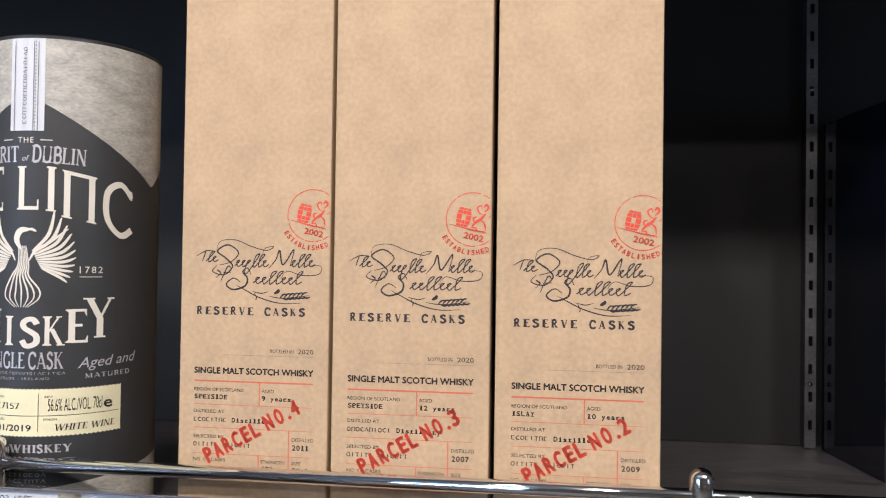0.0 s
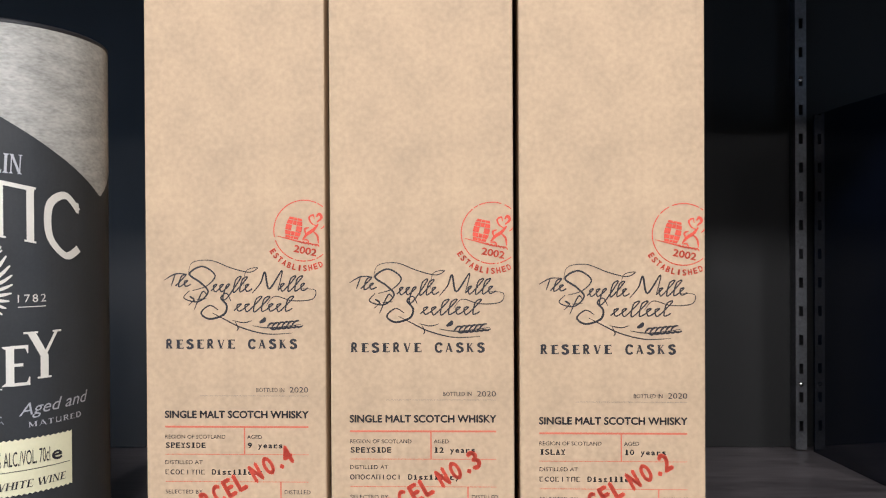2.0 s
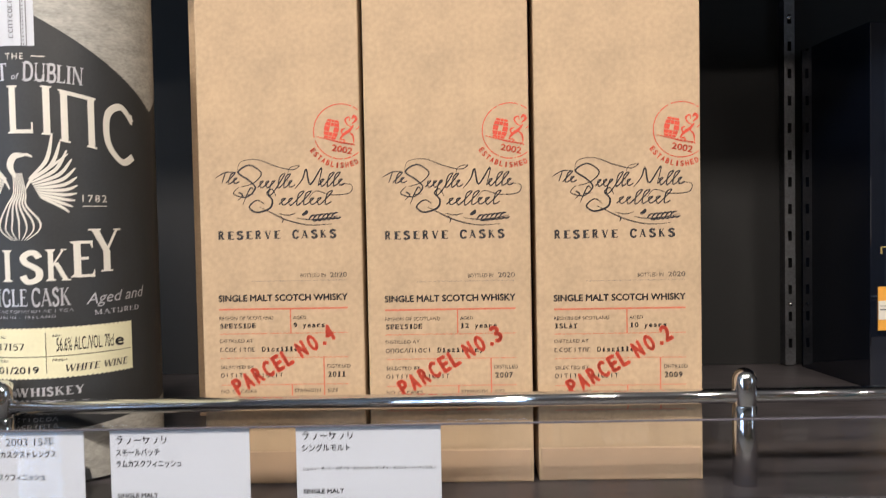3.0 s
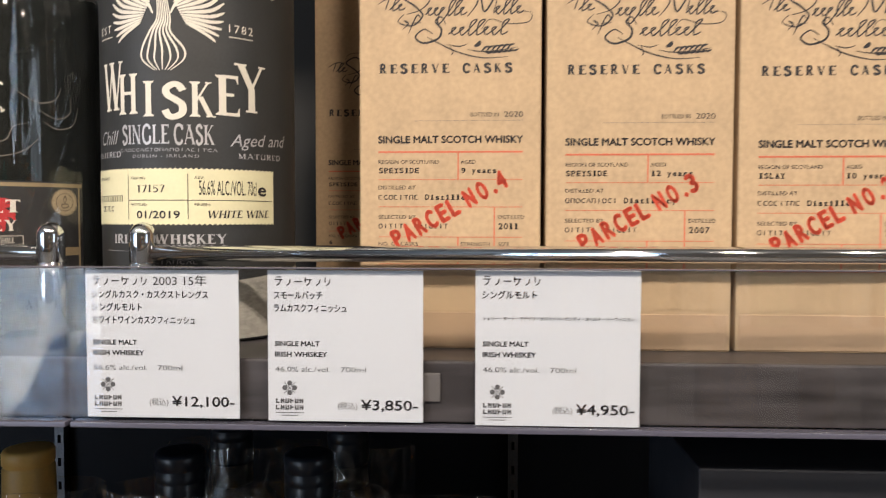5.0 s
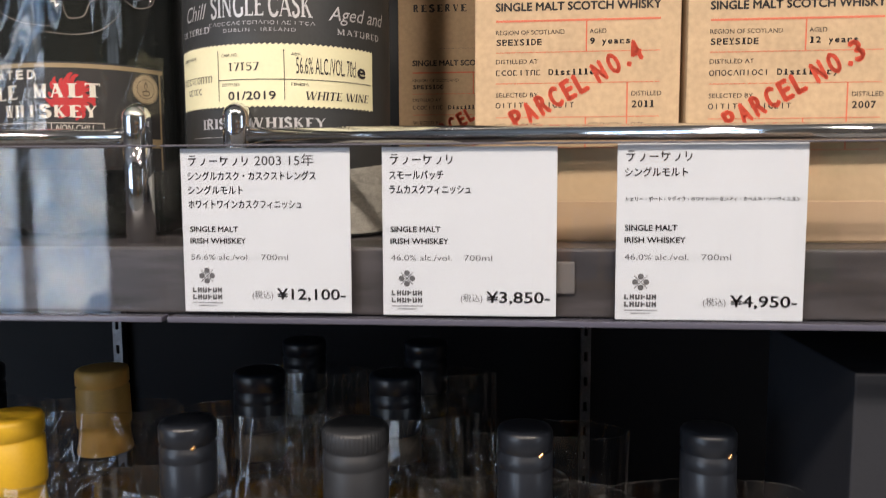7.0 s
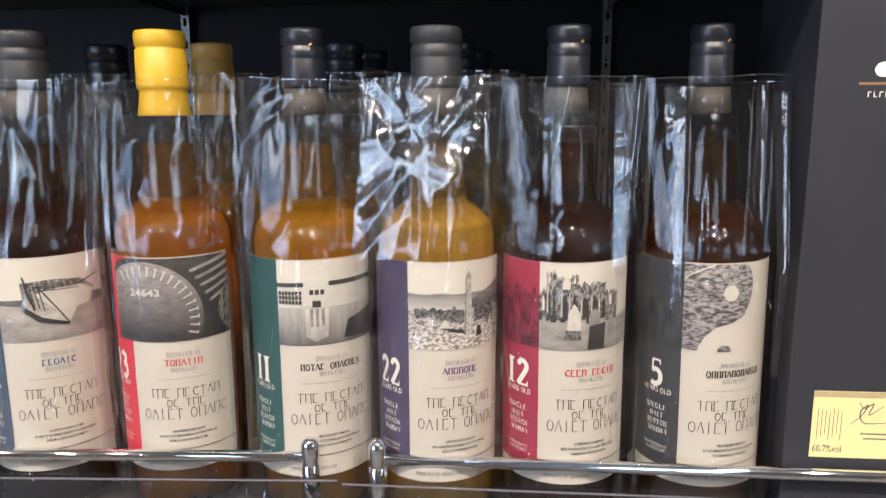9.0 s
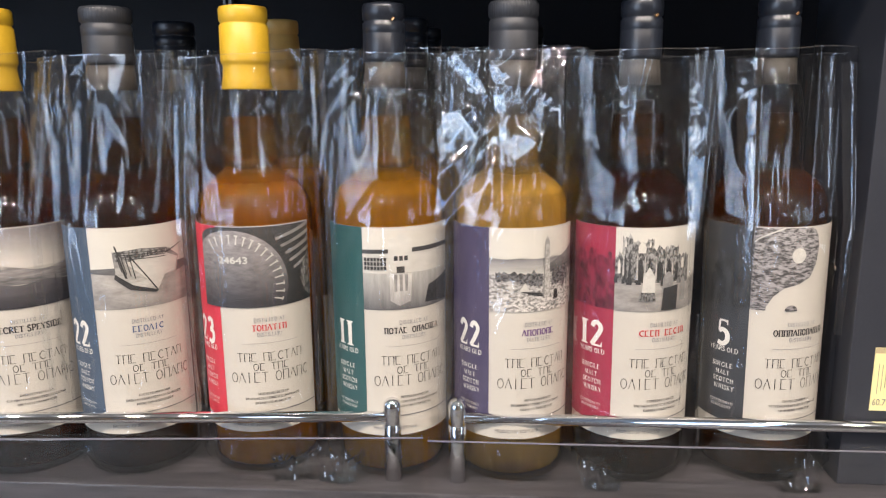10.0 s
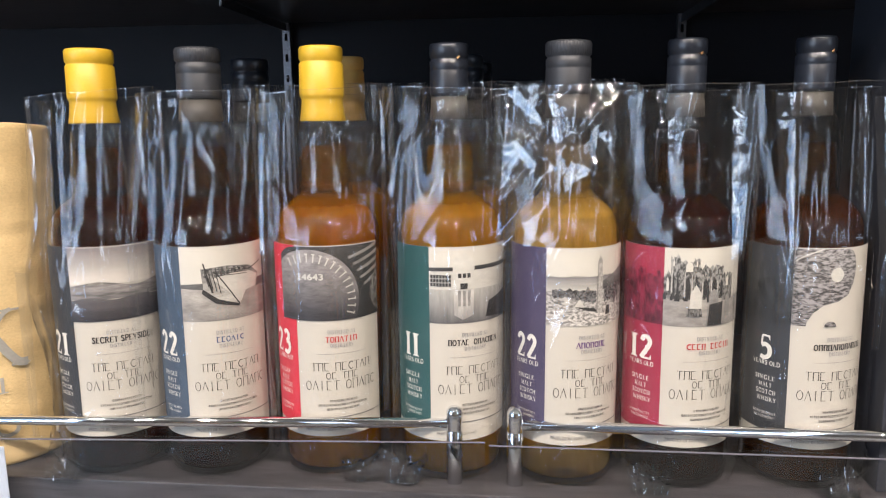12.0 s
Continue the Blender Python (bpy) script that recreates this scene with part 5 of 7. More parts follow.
P_WALLS = photo_grade("photo_ruin_walls", (0.11, 0.105, 0.098), (0.22, 0.21, 0.19), PZ0 + 0.01, PZ1, 0.75, 620, (1.0, 1.0, 0.55), 0.13)
P_HULL = photo_grade("photo_hull", (0.52, 0.49, 0.43), (0.16, 0.15, 0.14), PZ0 + 0.010, PZ0 + 0.036, 0.35, 260, (0.4, 0.4, 1.6))
P_CASK = photo_grade("photo_cask_head", (0.035, 0.032, 0.035), (0.27, 0.245, 0.235), PZ0 + 0.004, PZ0 + 0.044, 0.35, 420)


def field(body, name, x0, x1, z0f, z1f, r, mat):
    return part(name, wrap_grid(z0f, z1f, x0, x1, r, 24, 2), mat, body, smooth=True)


def shapes(body, name, mat, r, polys):
    bm = bmesh.new()
    to = round_map(r)
    for p in polys:
        bm.faces.new([bm.verts.new((x, 0, z)) for x, z in p])
    bmesh.ops.triangulate(bm, faces=bm.faces[:])
    lo, hi = min(v.co.x for v in bm.verts), max(v.co.x for v in bm.verts)
    for k in range(1, int((hi - lo) / 0.003) + 1):
        bmesh.ops.bisect_plane(bm, geom=bm.verts[:] + bm.edges[:] + bm.faces[:], plane_co=(lo + 0.003 * k, 0, 0), plane_no=(1, 0, 0))
    for v in bm.verts:
        v.co = to(v.co.x, v.co.z)
    return part(name, bm, mat, body)


def pic_boat(body, x0, x1, z0, z1, r2, r3):
    w = x1 - x0
    field(body, "picture_sky", x0, x1, lambda x: z0 + 0.026, lambda x: z1 - 0.0006, r2, P_SKY)
    field(body, "picture_ground", x0, x1, lambda x: z0, lambda x: z0 + 0.026, r2, P_GROUND)
    cx = x0 + w * 0.42
    def hull(*p):
        return [(cx + x * 0.001, z0 + z * 0.001) for x, z in p]
    shapes(body, "picture_hull", P_HULL, r3, [hull((-13, 37), (-12, 22), (-2, 15), (13, 10.5), (18, 19), (27, 20), (31, 30), (21, 37), (4, 38.5))])
    shapes(body, "picture_hull_side", P_LIGHT, r3 + 0.0001, [hull((-6, 30), (3, 22), (13, 11), (18, 19.5), (26, 21), (30, 29), (20, 33.5), (8, 33))])
    shapes(body, "picture_hull_inside", P_WALLS, r3 + 0.0002, [hull((-12.5, 37), (-11, 31), (-3, 30.5), (8, 33), (21, 34), (24, 36), (4, 38.2))])
    marks = [hull((-11.6, 41), (-10.6, 41), (-5, 20), (-6.4, 20)), hull((-3.2, 34), (-2.2, 34), (13.6, 10), (12.4, 10.2)), hull((20, 34), (34, 38.6), (34, 38), (20, 33.2)), hull((-12, 23), (-2, 15.4), (13, 10.4), (12, 9), (-4, 12.5), (-13, 20))]
    marks += [hull((-11 + 2.5 * k, 35.5), (-10.4 + 2.5 * k, 35.5), (-7.5 + 2.5 * k, 24 - 1.5 * k), (-8.1 + 2.5 * k, 24 - 1.5 * k)) for k in range(4)]
    marks += [hull((-12 + 2 * k, 36.6 - 1.4 * k), (20, 36.2 - 1.5 * k), (20, 35.8 - 1.5 * k), (-12 + 2 * k, 36.1 - 1.4 * k)) for k in range(4)]
    shapes(body, "picture_shadow", P_DARK, r3 + 0.0003, marks)
    shapes(body, "picture_stones", P_HILL, r3, [[(x0, z0 + 0.0235), (cx - 0.012, z0 + 0.0225), (cx - 0.012, z0 + 0.0270), (x0, z0 + 0.0262)]])
    shapes(body, "picture_stones", P_HILL, r3, [[(cx + 0.028, z0 + 0.020), (x1, z0 + 0.0215), (x1, z0 + 0.0265), (cx + 0.030, z0 + 0.0265)]])


def pic_sea(body, x0, x1, z0, z1, r2, r3):
    field(body, "picture_sky", x0, x1, lambda x: z0 + 0.026, lambda x: z1 - 0.0006, r2, P_DUSK)
    field(body, "picture_shore", x0, x1, lambda x: z0 + 0.0155, lambda x: z0 + 0.026 + 0.002 * math.sin(x * 120), r2, P_SHORE)
    field(body, "picture_sea", x0, x1, lambda x: z0, lambda x: z0 + 0.0160 + 0.001 * math.sin(x * 200), r3, P_SEA)


def pic_cask(body, x0, x1, z0, z1, r2, r3):
    field(body, "picture_wall", x0 - 0.010, x1, lambda x: z0, lambda x: z1 - 0.0006, r2, P_DARK)
    cx, cz, R = x0 + 0.0105, z0 + 0.014, 0.0360
    shapes(body, "picture_stripe", P_MID, r3, [[(x1 - 0.030 + 0.003 * k, z1 - 0.003 - 0.0050 * k), (x1, z1 + 0.005 - 0.0052 * k), (x1, z1 + 0.0025 - 0.0052 * k), (x1 - 0.030 + 0.003 * k, z1 - 0.0050 - 0.0050 * k)] for k in range(1, 6)])
    for rr, mat, dz in ((R + 0.0042, P_DARK, 0.0001), (R, P_CASK, 0.0002)):
        pts = [(cx + rr * math.cos(radians(a)), cz + rr * math.sin(radians(a))) for a in range(-40, 221, 6)]
        pts = [(min(max(x, x0 - 0.0130), x1), min(max(z, z0 + 0.0003), z1 - 0.0012)) for x, z in pts]
        shapes(body, "picture_cask_head" if mat is P_CASK else "picture_cask_rim", mat, r3 + dz, [pts])
    shapes(body, "picture_next_cask", P_WALLS, r3 + 0.0002, [[(x1 - 0.006, z0 + 0.006), (x1, z0 + 0.002), (x1, z0 + 0.034), (x1 - 0.007, z0 + 0.026), (x1 - 0.010, z0 + 0.016)]])
    bm = bmesh.new()
    to = round_map(r3 + 0.0005)
    write(bm, "24643", cx + 0.001, cz + 0.0150, 0.0042, to, width=0.0190, align="c", bold=0.0002)
    for a in range(118, -22, -9):
        b = radians(a)
        px, pz = cx + 0.0300 * math.cos(b), cz + 0.0300 * math.sin(b)
        d = (math.cos(b) * 0.0026, math.sin(b) * 0.0026)
        e = (-math.sin(b) * 0.0009, math.cos(b) * 0.0009)
        if pz < z1 - 0.003 and pz > z0 + 0.002:
            poly(bm, [(px - d[0] - e[0] * 0.5, pz - d[1] - e[1] * 0.5), (px + d[0] - e[0] * 0.5, pz + d[1] - e[1] * 0.5), (px + d[0] + e[0] * 0.5, pz + d[1] + e[1] * 0.5), (px - d[0] + e[0] * 0.5, pz - d[1] + e[1] * 0.5)], to)
            poly(bm, [(px + d[0] - e[0], pz + d[1] - e[1]), (px + d[0] * 1.3 - e[0], pz + d[1] * 1.3 - e[1]), (px + d[0] * 1.3 + e[0] * 1.6, pz + d[1] * 1.3 + e[1] * 1.6), (px + d[0] + e[0] * 1.6, pz + d[1] + e[1] * 1.6)], to)
    part("picture_lettering", bm, P_LIGHT, body)


def pic_hall(body, x0, x1, z0, z1, r2, r3):
    field(body, "picture_sky", x0, x1, lambda x: z0 + 0.036, lambda x: z1 - 0.0006, r2, P_SKY)
    field(body, "picture_yard", x0, x1, lambda x: z0, lambda x: z0 + 0.0235, r2, P_WATER)
    field(body, "picture_front", x0, x1, lambda x: z0 + 0.0235, lambda x: z0 + 0.036, r2, P_LIGHT)
    a, b = x0 + 0.0165, x0 + 0.0315
    shapes(body, "picture_roof", P_DARK, r3, [[(x0, z0 + 0.036), (x1, z0 + 0.037), (x1, z0 + 0.040), (x0, z0 + 0.0385)], [(b + 0.009, z0 + 0.003), (x1, z0 + 0.001), (x1, z0 + 0.0200), (b + 0.012, z0 + 0.014)]])
    shapes(body, "picture_gable", P_LIGHT, r3 + 0.0001, [[(a, z0 + 0.0240), (b, z0 + 0.0240), (b, z0 + 0.0445), ((a + b) / 2, z0 + 0.0490), (a, z0 + 0.0445)]])
    shapes(body, "picture_reflection", P_MIRROR, r3 + 0.0001, [[(a + 0.0005, z0 + 0.0232), (a + 0.0008, z0 + 0.0060), ((a + b) / 2 - 0.001, z0 + 0.0025), (b - 0.001, z0 + 0.0055), (b - 0.0003, z0 + 0.0232)]])
    shapes(body, "picture_reflection", P_MID, r3 + 0.0002, [[(a + 0.0035 + 0.0034 * k, z0 + 0.0120), (a + 0.0052 + 0.0034 * k, z0 + 0.0120), (a + 0.0054 + 0.0034 * k, z0 + 0.0228), (a + 0.0033 + 0.0034 * k, z0 + 0.0228)] for k in range(3)])
    wins = [[(a + 0.0035 + 0.0032 * k, z0 + 0.0315), (a + 0.0058 + 0.0032 * k, z0 + 0.0315), (a + 0.0058 + 0.0032 * k, z0 + 0.0345), (a + 0.0035 + 0.0032 * k, z0 + 0.0345)] for k in range(3)]
    wins += [[(a + 0.005, z0 + 0.0238), (a + 0.010, z0 + 0.0238), (a + 0.010, z0 + 0.0278), (a + 0.005, z0 + 0.0278)]]
    for i in range(7):
        for j in range(3):
            wins.append([(x0 + 0.0010 + 0.0021 * i, z0 + 0.0258 + 0.0028 * j), (x0 + 0.0026 + 0.0021 * i, z0 + 0.0258 + 0.0028 * j), (x0 + 0.0026 + 0.0021 * i, z0 + 0.0280 + 0.0028 * j), (x0 + 0.0010 + 0.0021 * i, z0 + 0.0280 + 0.0028 * j)])
    shapes(body, "picture_window", P_DARK, r3 + 0.0002, wins)


def ragged(x, base, height, step, seed):
    """A broken outline: base plus an uneven rise that changes every step."""
    return base + height * (0.5 + noise.noise(Vector((x / step, seed, 0.3))) * 0.7 + noise.noise(Vector((x / step * 3.1, seed, 4.7))) * 0.35)


def pic_tower(body, x0, x1, z0, z1, r2, r3):
    field(body, "picture_sky", x0, x1, lambda x: z0 + 0.033, lambda x: z1 - 0.0006, r2, P_SKY)
    field(body, "picture_bay", x0, x1, lambda x: z0 + 0.020, lambda x: z0 + 0.0335 + 0.0004 * math.sin(x * 300), r2, P_BAY)
    field(body, "picture_hill", x0 + 0.036, x1, lambda x: z0 + 0.022, lambda x: z0 + 0.0285 + 0.36 * (x - x0 - 0.036), r2 + 0.0001, P_HILL)
    field(body, "picture_rubble", x0, x1, lambda x: z0, lambda x: ragged(x, z0 + 0.0215, 0.0035, 0.004, 2), r3, P_ROUGH)
    field(body, "picture_trees", x0 + 0.004, x0 + 0.034, lambda x: ragged(x, z0 + 0.0180 - 0.28 * max(0.0, x - x0 - 0.018), 0.0030, 0.003, 7), lambda x: ragged(x, z0 + 0.0225, 0.0040, 0.003, 5), r3 + 0.0001, P_TREES)
    field(body, "picture_trees", x0 + 0.041, x0 + 0.058, lambda x: ragged(x, z0 + 0.0120, 0.0060, 0.004, 9), lambda x: ragged(x, z0 + 0.0235 + 0.15 * (x - x0 - 0.041), 0.0045, 0.003, 11), r3 + 0.0001, P_TREES)
    shapes(body, "picture_house", P_LIGHT, r3 + 0.0002, [[(x0 + 0.0100, z0 + 0.0150), (x0 + 0.0175, z0 + 0.0150), (x0 + 0.0145, z0 + 0.0180), (x0 + 0.0125, z0 + 0.0168)], [(x0 + 0.0185, z0 + 0.0130), (x0 + 0.0260, z0 + 0.0130), (x0 + 0.0225, z0 + 0.0185)]])
    shapes(body, "picture_hedge", P_DARK, r3 + 0.0002, [[(x0 + 0.0195, z0 + 0.0130), (x0 + 0.0290, z0 + 0.0100), (x0 + 0.0350, z0 + 0.0090), (x0 + 0.0330, z0 + 0.0118), (x0 + 0.0240, z0 + 0.0128)], [(x0 + 0.0425, z0 + 0.0062), (x0 + 0.0465, z0 + 0.0070), (x0 + 0.0462, z0 + 0.0125), (x0 + 0.0435, z0 + 0.0128)]])
    cx = x0 + 0.0370
    shapes(body, "picture_tower", P_STONE, r3 + 0.0003, [[(cx - 0.0026, z0 + 0.0080), (cx + 0.0026, z0 + 0.0080), (cx + 0.0019, z0 + 0.0435), (cx, z0 + 0.0475), (cx - 0.0017, z0 + 0.0435)]])
    shapes(body, "picture_tower_shade", P_MID, r3 + 0.0004, [[(cx - 0.0026, z0 + 0.0080), (cx - 0.0016, z0 + 0.0080), (cx - 0.0011, z0 + 0.0435), (cx - 0.0017, z0 + 0.0435)], [(cx - 0.0018, z0 + 0.0430), (cx + 0.0019, z0 + 0.0430), (cx + 0.0018, z0 + 0.0440), (cx - 0.0016, z0 + 0.0440)]])


def gothic(x, z, w, h):
    """A pointed arch's outline, standing on z."""
    return [(x - w / 2, z), (x + w / 2, z), (x + w / 2, z + h * 0.6), (x + w * 0.3, z + h * 0.85), (x, z + h), (x - w * 0.3, z + h * 0.85), (x - w / 2, z + h * 0.6)]


def pic_ruin(body, x0, x1, z0, z1, r2, r3):
    field(body, "picture_sky", x0, x1, lambda x: z0 + 0.018, lambda x: z1 - 0.0006, r2, P_SKY)
    field(body, "picture_ground", x0, x1, lambda x: z0, lambda x: z0 + 0.0195, r2, P_GROUND)
    field(body, "picture_ruin", x0 + 0.0042, x0 + 0.0102, lambda x: z0 + 0.0185, lambda x: ragged(x, z0 + 0.0440, 0.0050, 0.0016, 3), r3, P_WALLS)
    field(body, "picture_ruin", x0 + 0.0100, x0 + 0.0190, lambda x: z0 + 0.0185, lambda x: ragged(x, z0 + 0.0425, 0.0030, 0.002, 4), r3, P_WALLS)
    field(body, "picture_ruin", x0 + 0.0188, x0 + 0.0228, lambda x: z0 + 0.0185, lambda x: ragged(x, z0 + 0.0440, 0.0035, 0.0016, 6), r3, P_WALLS)
    field(body, "picture_ruin", x0 + 0.0226, x0 + 0.0400, lambda x: z0 + 0.0185, lambda x: ragged(x, z0 + 0.0385 - 0.05 * abs(x - x0 - 0.034), 0.0040, 0.002, 8), r3, P_WALLS)
    field(body, "picture_ruin", x0 + 0.0398, x0 + 0.0500, lambda x: z0 + 0.0170, lambda x: ragged(x, z0 + 0.0330, 0.0035, 0.002, 10), r3, P_WALLS)
    field(body, "picture_ruin", x0, x0 + 0.0044, lambda x: z0 + 0.0190, lambda x: ragged(x, z0 + 0.0330, 0.0050, 0.0015, 12), r3, P_WALLS)
    shapes(body, "picture_sky_gap", P_SKY, r3 + 0.0001, [gothic(x0 + 0.0158, z0 + 0.0370, 0.0046, 0.0068), gothic(x0 + 0.0060, z0 + 0.0405, 0.0011, 0.0042), gothic(x0 + 0.0205, z0 + 0.0405, 0.0010, 0.0036), gothic(x0 + 0.0440, z0 + 0.0265, 0.0024, 0.0070), gothic(x0 + 0.0024, z0 + 0.0240, 0.0016, 0.0090)])
    shapes(body, "picture_arch", P_DARK, r3 + 0.0001, [gothic(x0 + 0.0058, z0 + 0.0200, 0.0017, 0.0160), gothic(x0 + 0.0087, z0 + 0.0190, 0.0014, 0.0170), gothic(x0 + 0.0150, z0 + 0.0195, 0.0034, 0.0150), gothic(x0 + 0.0205, z0 + 0.0200, 0.0022, 0.0150), gothic(x0 + 0.0270, z0 + 0.0200, 0.0042, 0.0120), gothic(x0 + 0.0330, z0 + 0.0210, 0.0036, 0.0125), gothic(x0 + 0.0390, z0 + 0.0195, 0.0024, 0.0120)])
    shapes(body, "picture_pier", P_STONE, r3 + 0.0002, [[(x0 + a, z0 + 0.0205), (x0 + a + 0.0011, z0 + 0.0205), (x0 + a + 0.0009, z0 + h), (x0 + a + 0.0002, z0 + h)] for a, h in ((0.0044, 0.0420), (0.0126, 0.0370), (0.0172, 0.0350), (0.0240, 0.0350), (0.0302, 0.0340), (0.0352, 0.0345))])
    shapes(body, "picture_headstone", P_DARK, r3 + 0.0002, [gothic(x0 + a, z0 + b, w, h) for a, b, w, h in ((0.0005, 0.0180, 0.0022, 0.0050), (0.0050, 0.0178, 0.0018, 0.0050), (0.0085, 0.0172, 0.0034, 0.0055), (0.0140, 0.0175, 0.0030, 0.0035), (0.0290, 0.0165, 0.0022, 0.0050))])
    shapes(body, "picture_stone", P_LIGHT, r3 + 0.0003, [[(x0 + 0.0165, z0 + 0.0125), (x0 + 0.0245, z0 + 0.0125), (x0 + 0.0242, z0 + 0.0225), (x0 + 0.0205, z0 + 0.0285), (x0 + 0.0170, z0 + 0.0225)]])
    shapes(body, "picture_plinth", P_WALLS, r3 + 0.0003, [[(x0 + 0.0145, z0 + 0.0070), (x0 + 0.0250, z0 + 0.0070), (x0 + 0.0248, z0 + 0.0098), (x0 + 0.0240, z0 + 0.0125), (x0 + 0.0160, z0 + 0.0125), (x0 + 0.0148, z0 + 0.0098)]])
    shapes(body, "picture_headstone", P_MID, r3 + 0.0003, [gothic(x0 + 0.0330, z0 + 0.0140, 0.0075, 0.0115), gothic(x0 + 0.0450, z0 + 0.0060, 0.0050, 0.0160)])
    shapes(body, "picture_slab", P_DARK, r3 + 0.0004, [[(x0 + 0.0290, z0 + 0.0010), (x0 + 0.0400, z0 + 0.0010), (x0 + 0.0405, z0 + 0.0165), (x0 + 0.0300, z0 + 0.0150)]])


def pic_curve(body, x0, x1, z0, z1, r2, r3):
    low = [(0.0, 0.0006), (0.0088, 0.0006), (0.0094, 0.0034), (0.0130, 0.0098), (0.0190, 0.0148), (0.0280, 0.0172), (0.0355, 0.0212), (0.0395, 0.0290), (0.0412, 0.0380)]
    high = [(0.0, 0.0518), (0.0340, 0.0518), (0.0375, 0.0502), (0.0400, 0.0460), (0.0412, 0.0384)]

    def along(line):
        def at(x):
            u = x - x0
            for (a, za), (b, zb) in zip(line, line[1:]):
                if u <= b:
                    k = (u - a) / (b - a)
                    return z0 + za + (zb - za) * k
            return z0 + line[-1][1]
        return at
    part("picture_shore", wrap_grid(along(low), along(high), x0, x0 + 0.0412, r2, 70, 2), P_FORESHORE, body, smooth=True)
    arc = [(0.0006 + 0.0165 * k / 8, 0.0430 + 0.0085 * (k / 8) ** 0.75) for k in range(9)]
    shapes(body, "picture_bow", P_LIGHT, r3 + 0.0002, [[(x0 + a, z0 + b), (x0 + c, z0 + d), (x0 + c, z0 + d + 0.0009), (x0 + a, z0 + b + 0.0009)] for (a, b), (c, d) in zip(arc, arc[1:])])
    shapes(body, "picture_disc", P_LIGHT, r3 + 0.0002, [[(x0 + 0.0265 + 0.0044 * math.cos(radians(a)), z0 + 0.0350 + 0.0047 * math.sin(radians(a))) for a in range(0, 360, 15)]])
    shapes(body, "picture_half_disc", P_FORESHORE, r3 + 0.0002, [[(x0 + 0.0238 + 0.0040 * math.cos(radians(a)), z0 + 0.0006 + 0.0037 * math.sin(radians(a))) for a in range(0, 181, 15)]])


def strip_paper(name, c):
    return surface(name, c, 0.55, vary=0.12, scale=60, fine=500, bump=0.02)


S_BLUE, S_RED, S_TEAL = strip_paper("blue_grey_paper", (0.045, 0.070, 0.105)), strip_paper("bright_red_paper", (0.55, 0.03, 0.05)), strip_paper("teal_paper", (0.013, 0.070, 0.068))
S_PURPLE, S_CRIMSON, S_CHAR = strip_paper("purple_paper", (0.056, 0.043, 0.088)), strip_paper("crimson_paper", (0.30, 0.022, 0.05)), strip_paper("charcoal_strip_paper", (0.030, 0.032, 0.036))
N_BLUE, N_RED, N_PURPLE = plain("blue_name_ink", (0.06, 0.10, 0.22), 0.6), plain("red_name_ink", (0.55, 0.04, 0.05), 0.6), plain("purple_name_ink", (0.14, 0.06, 0.20), 0.6)


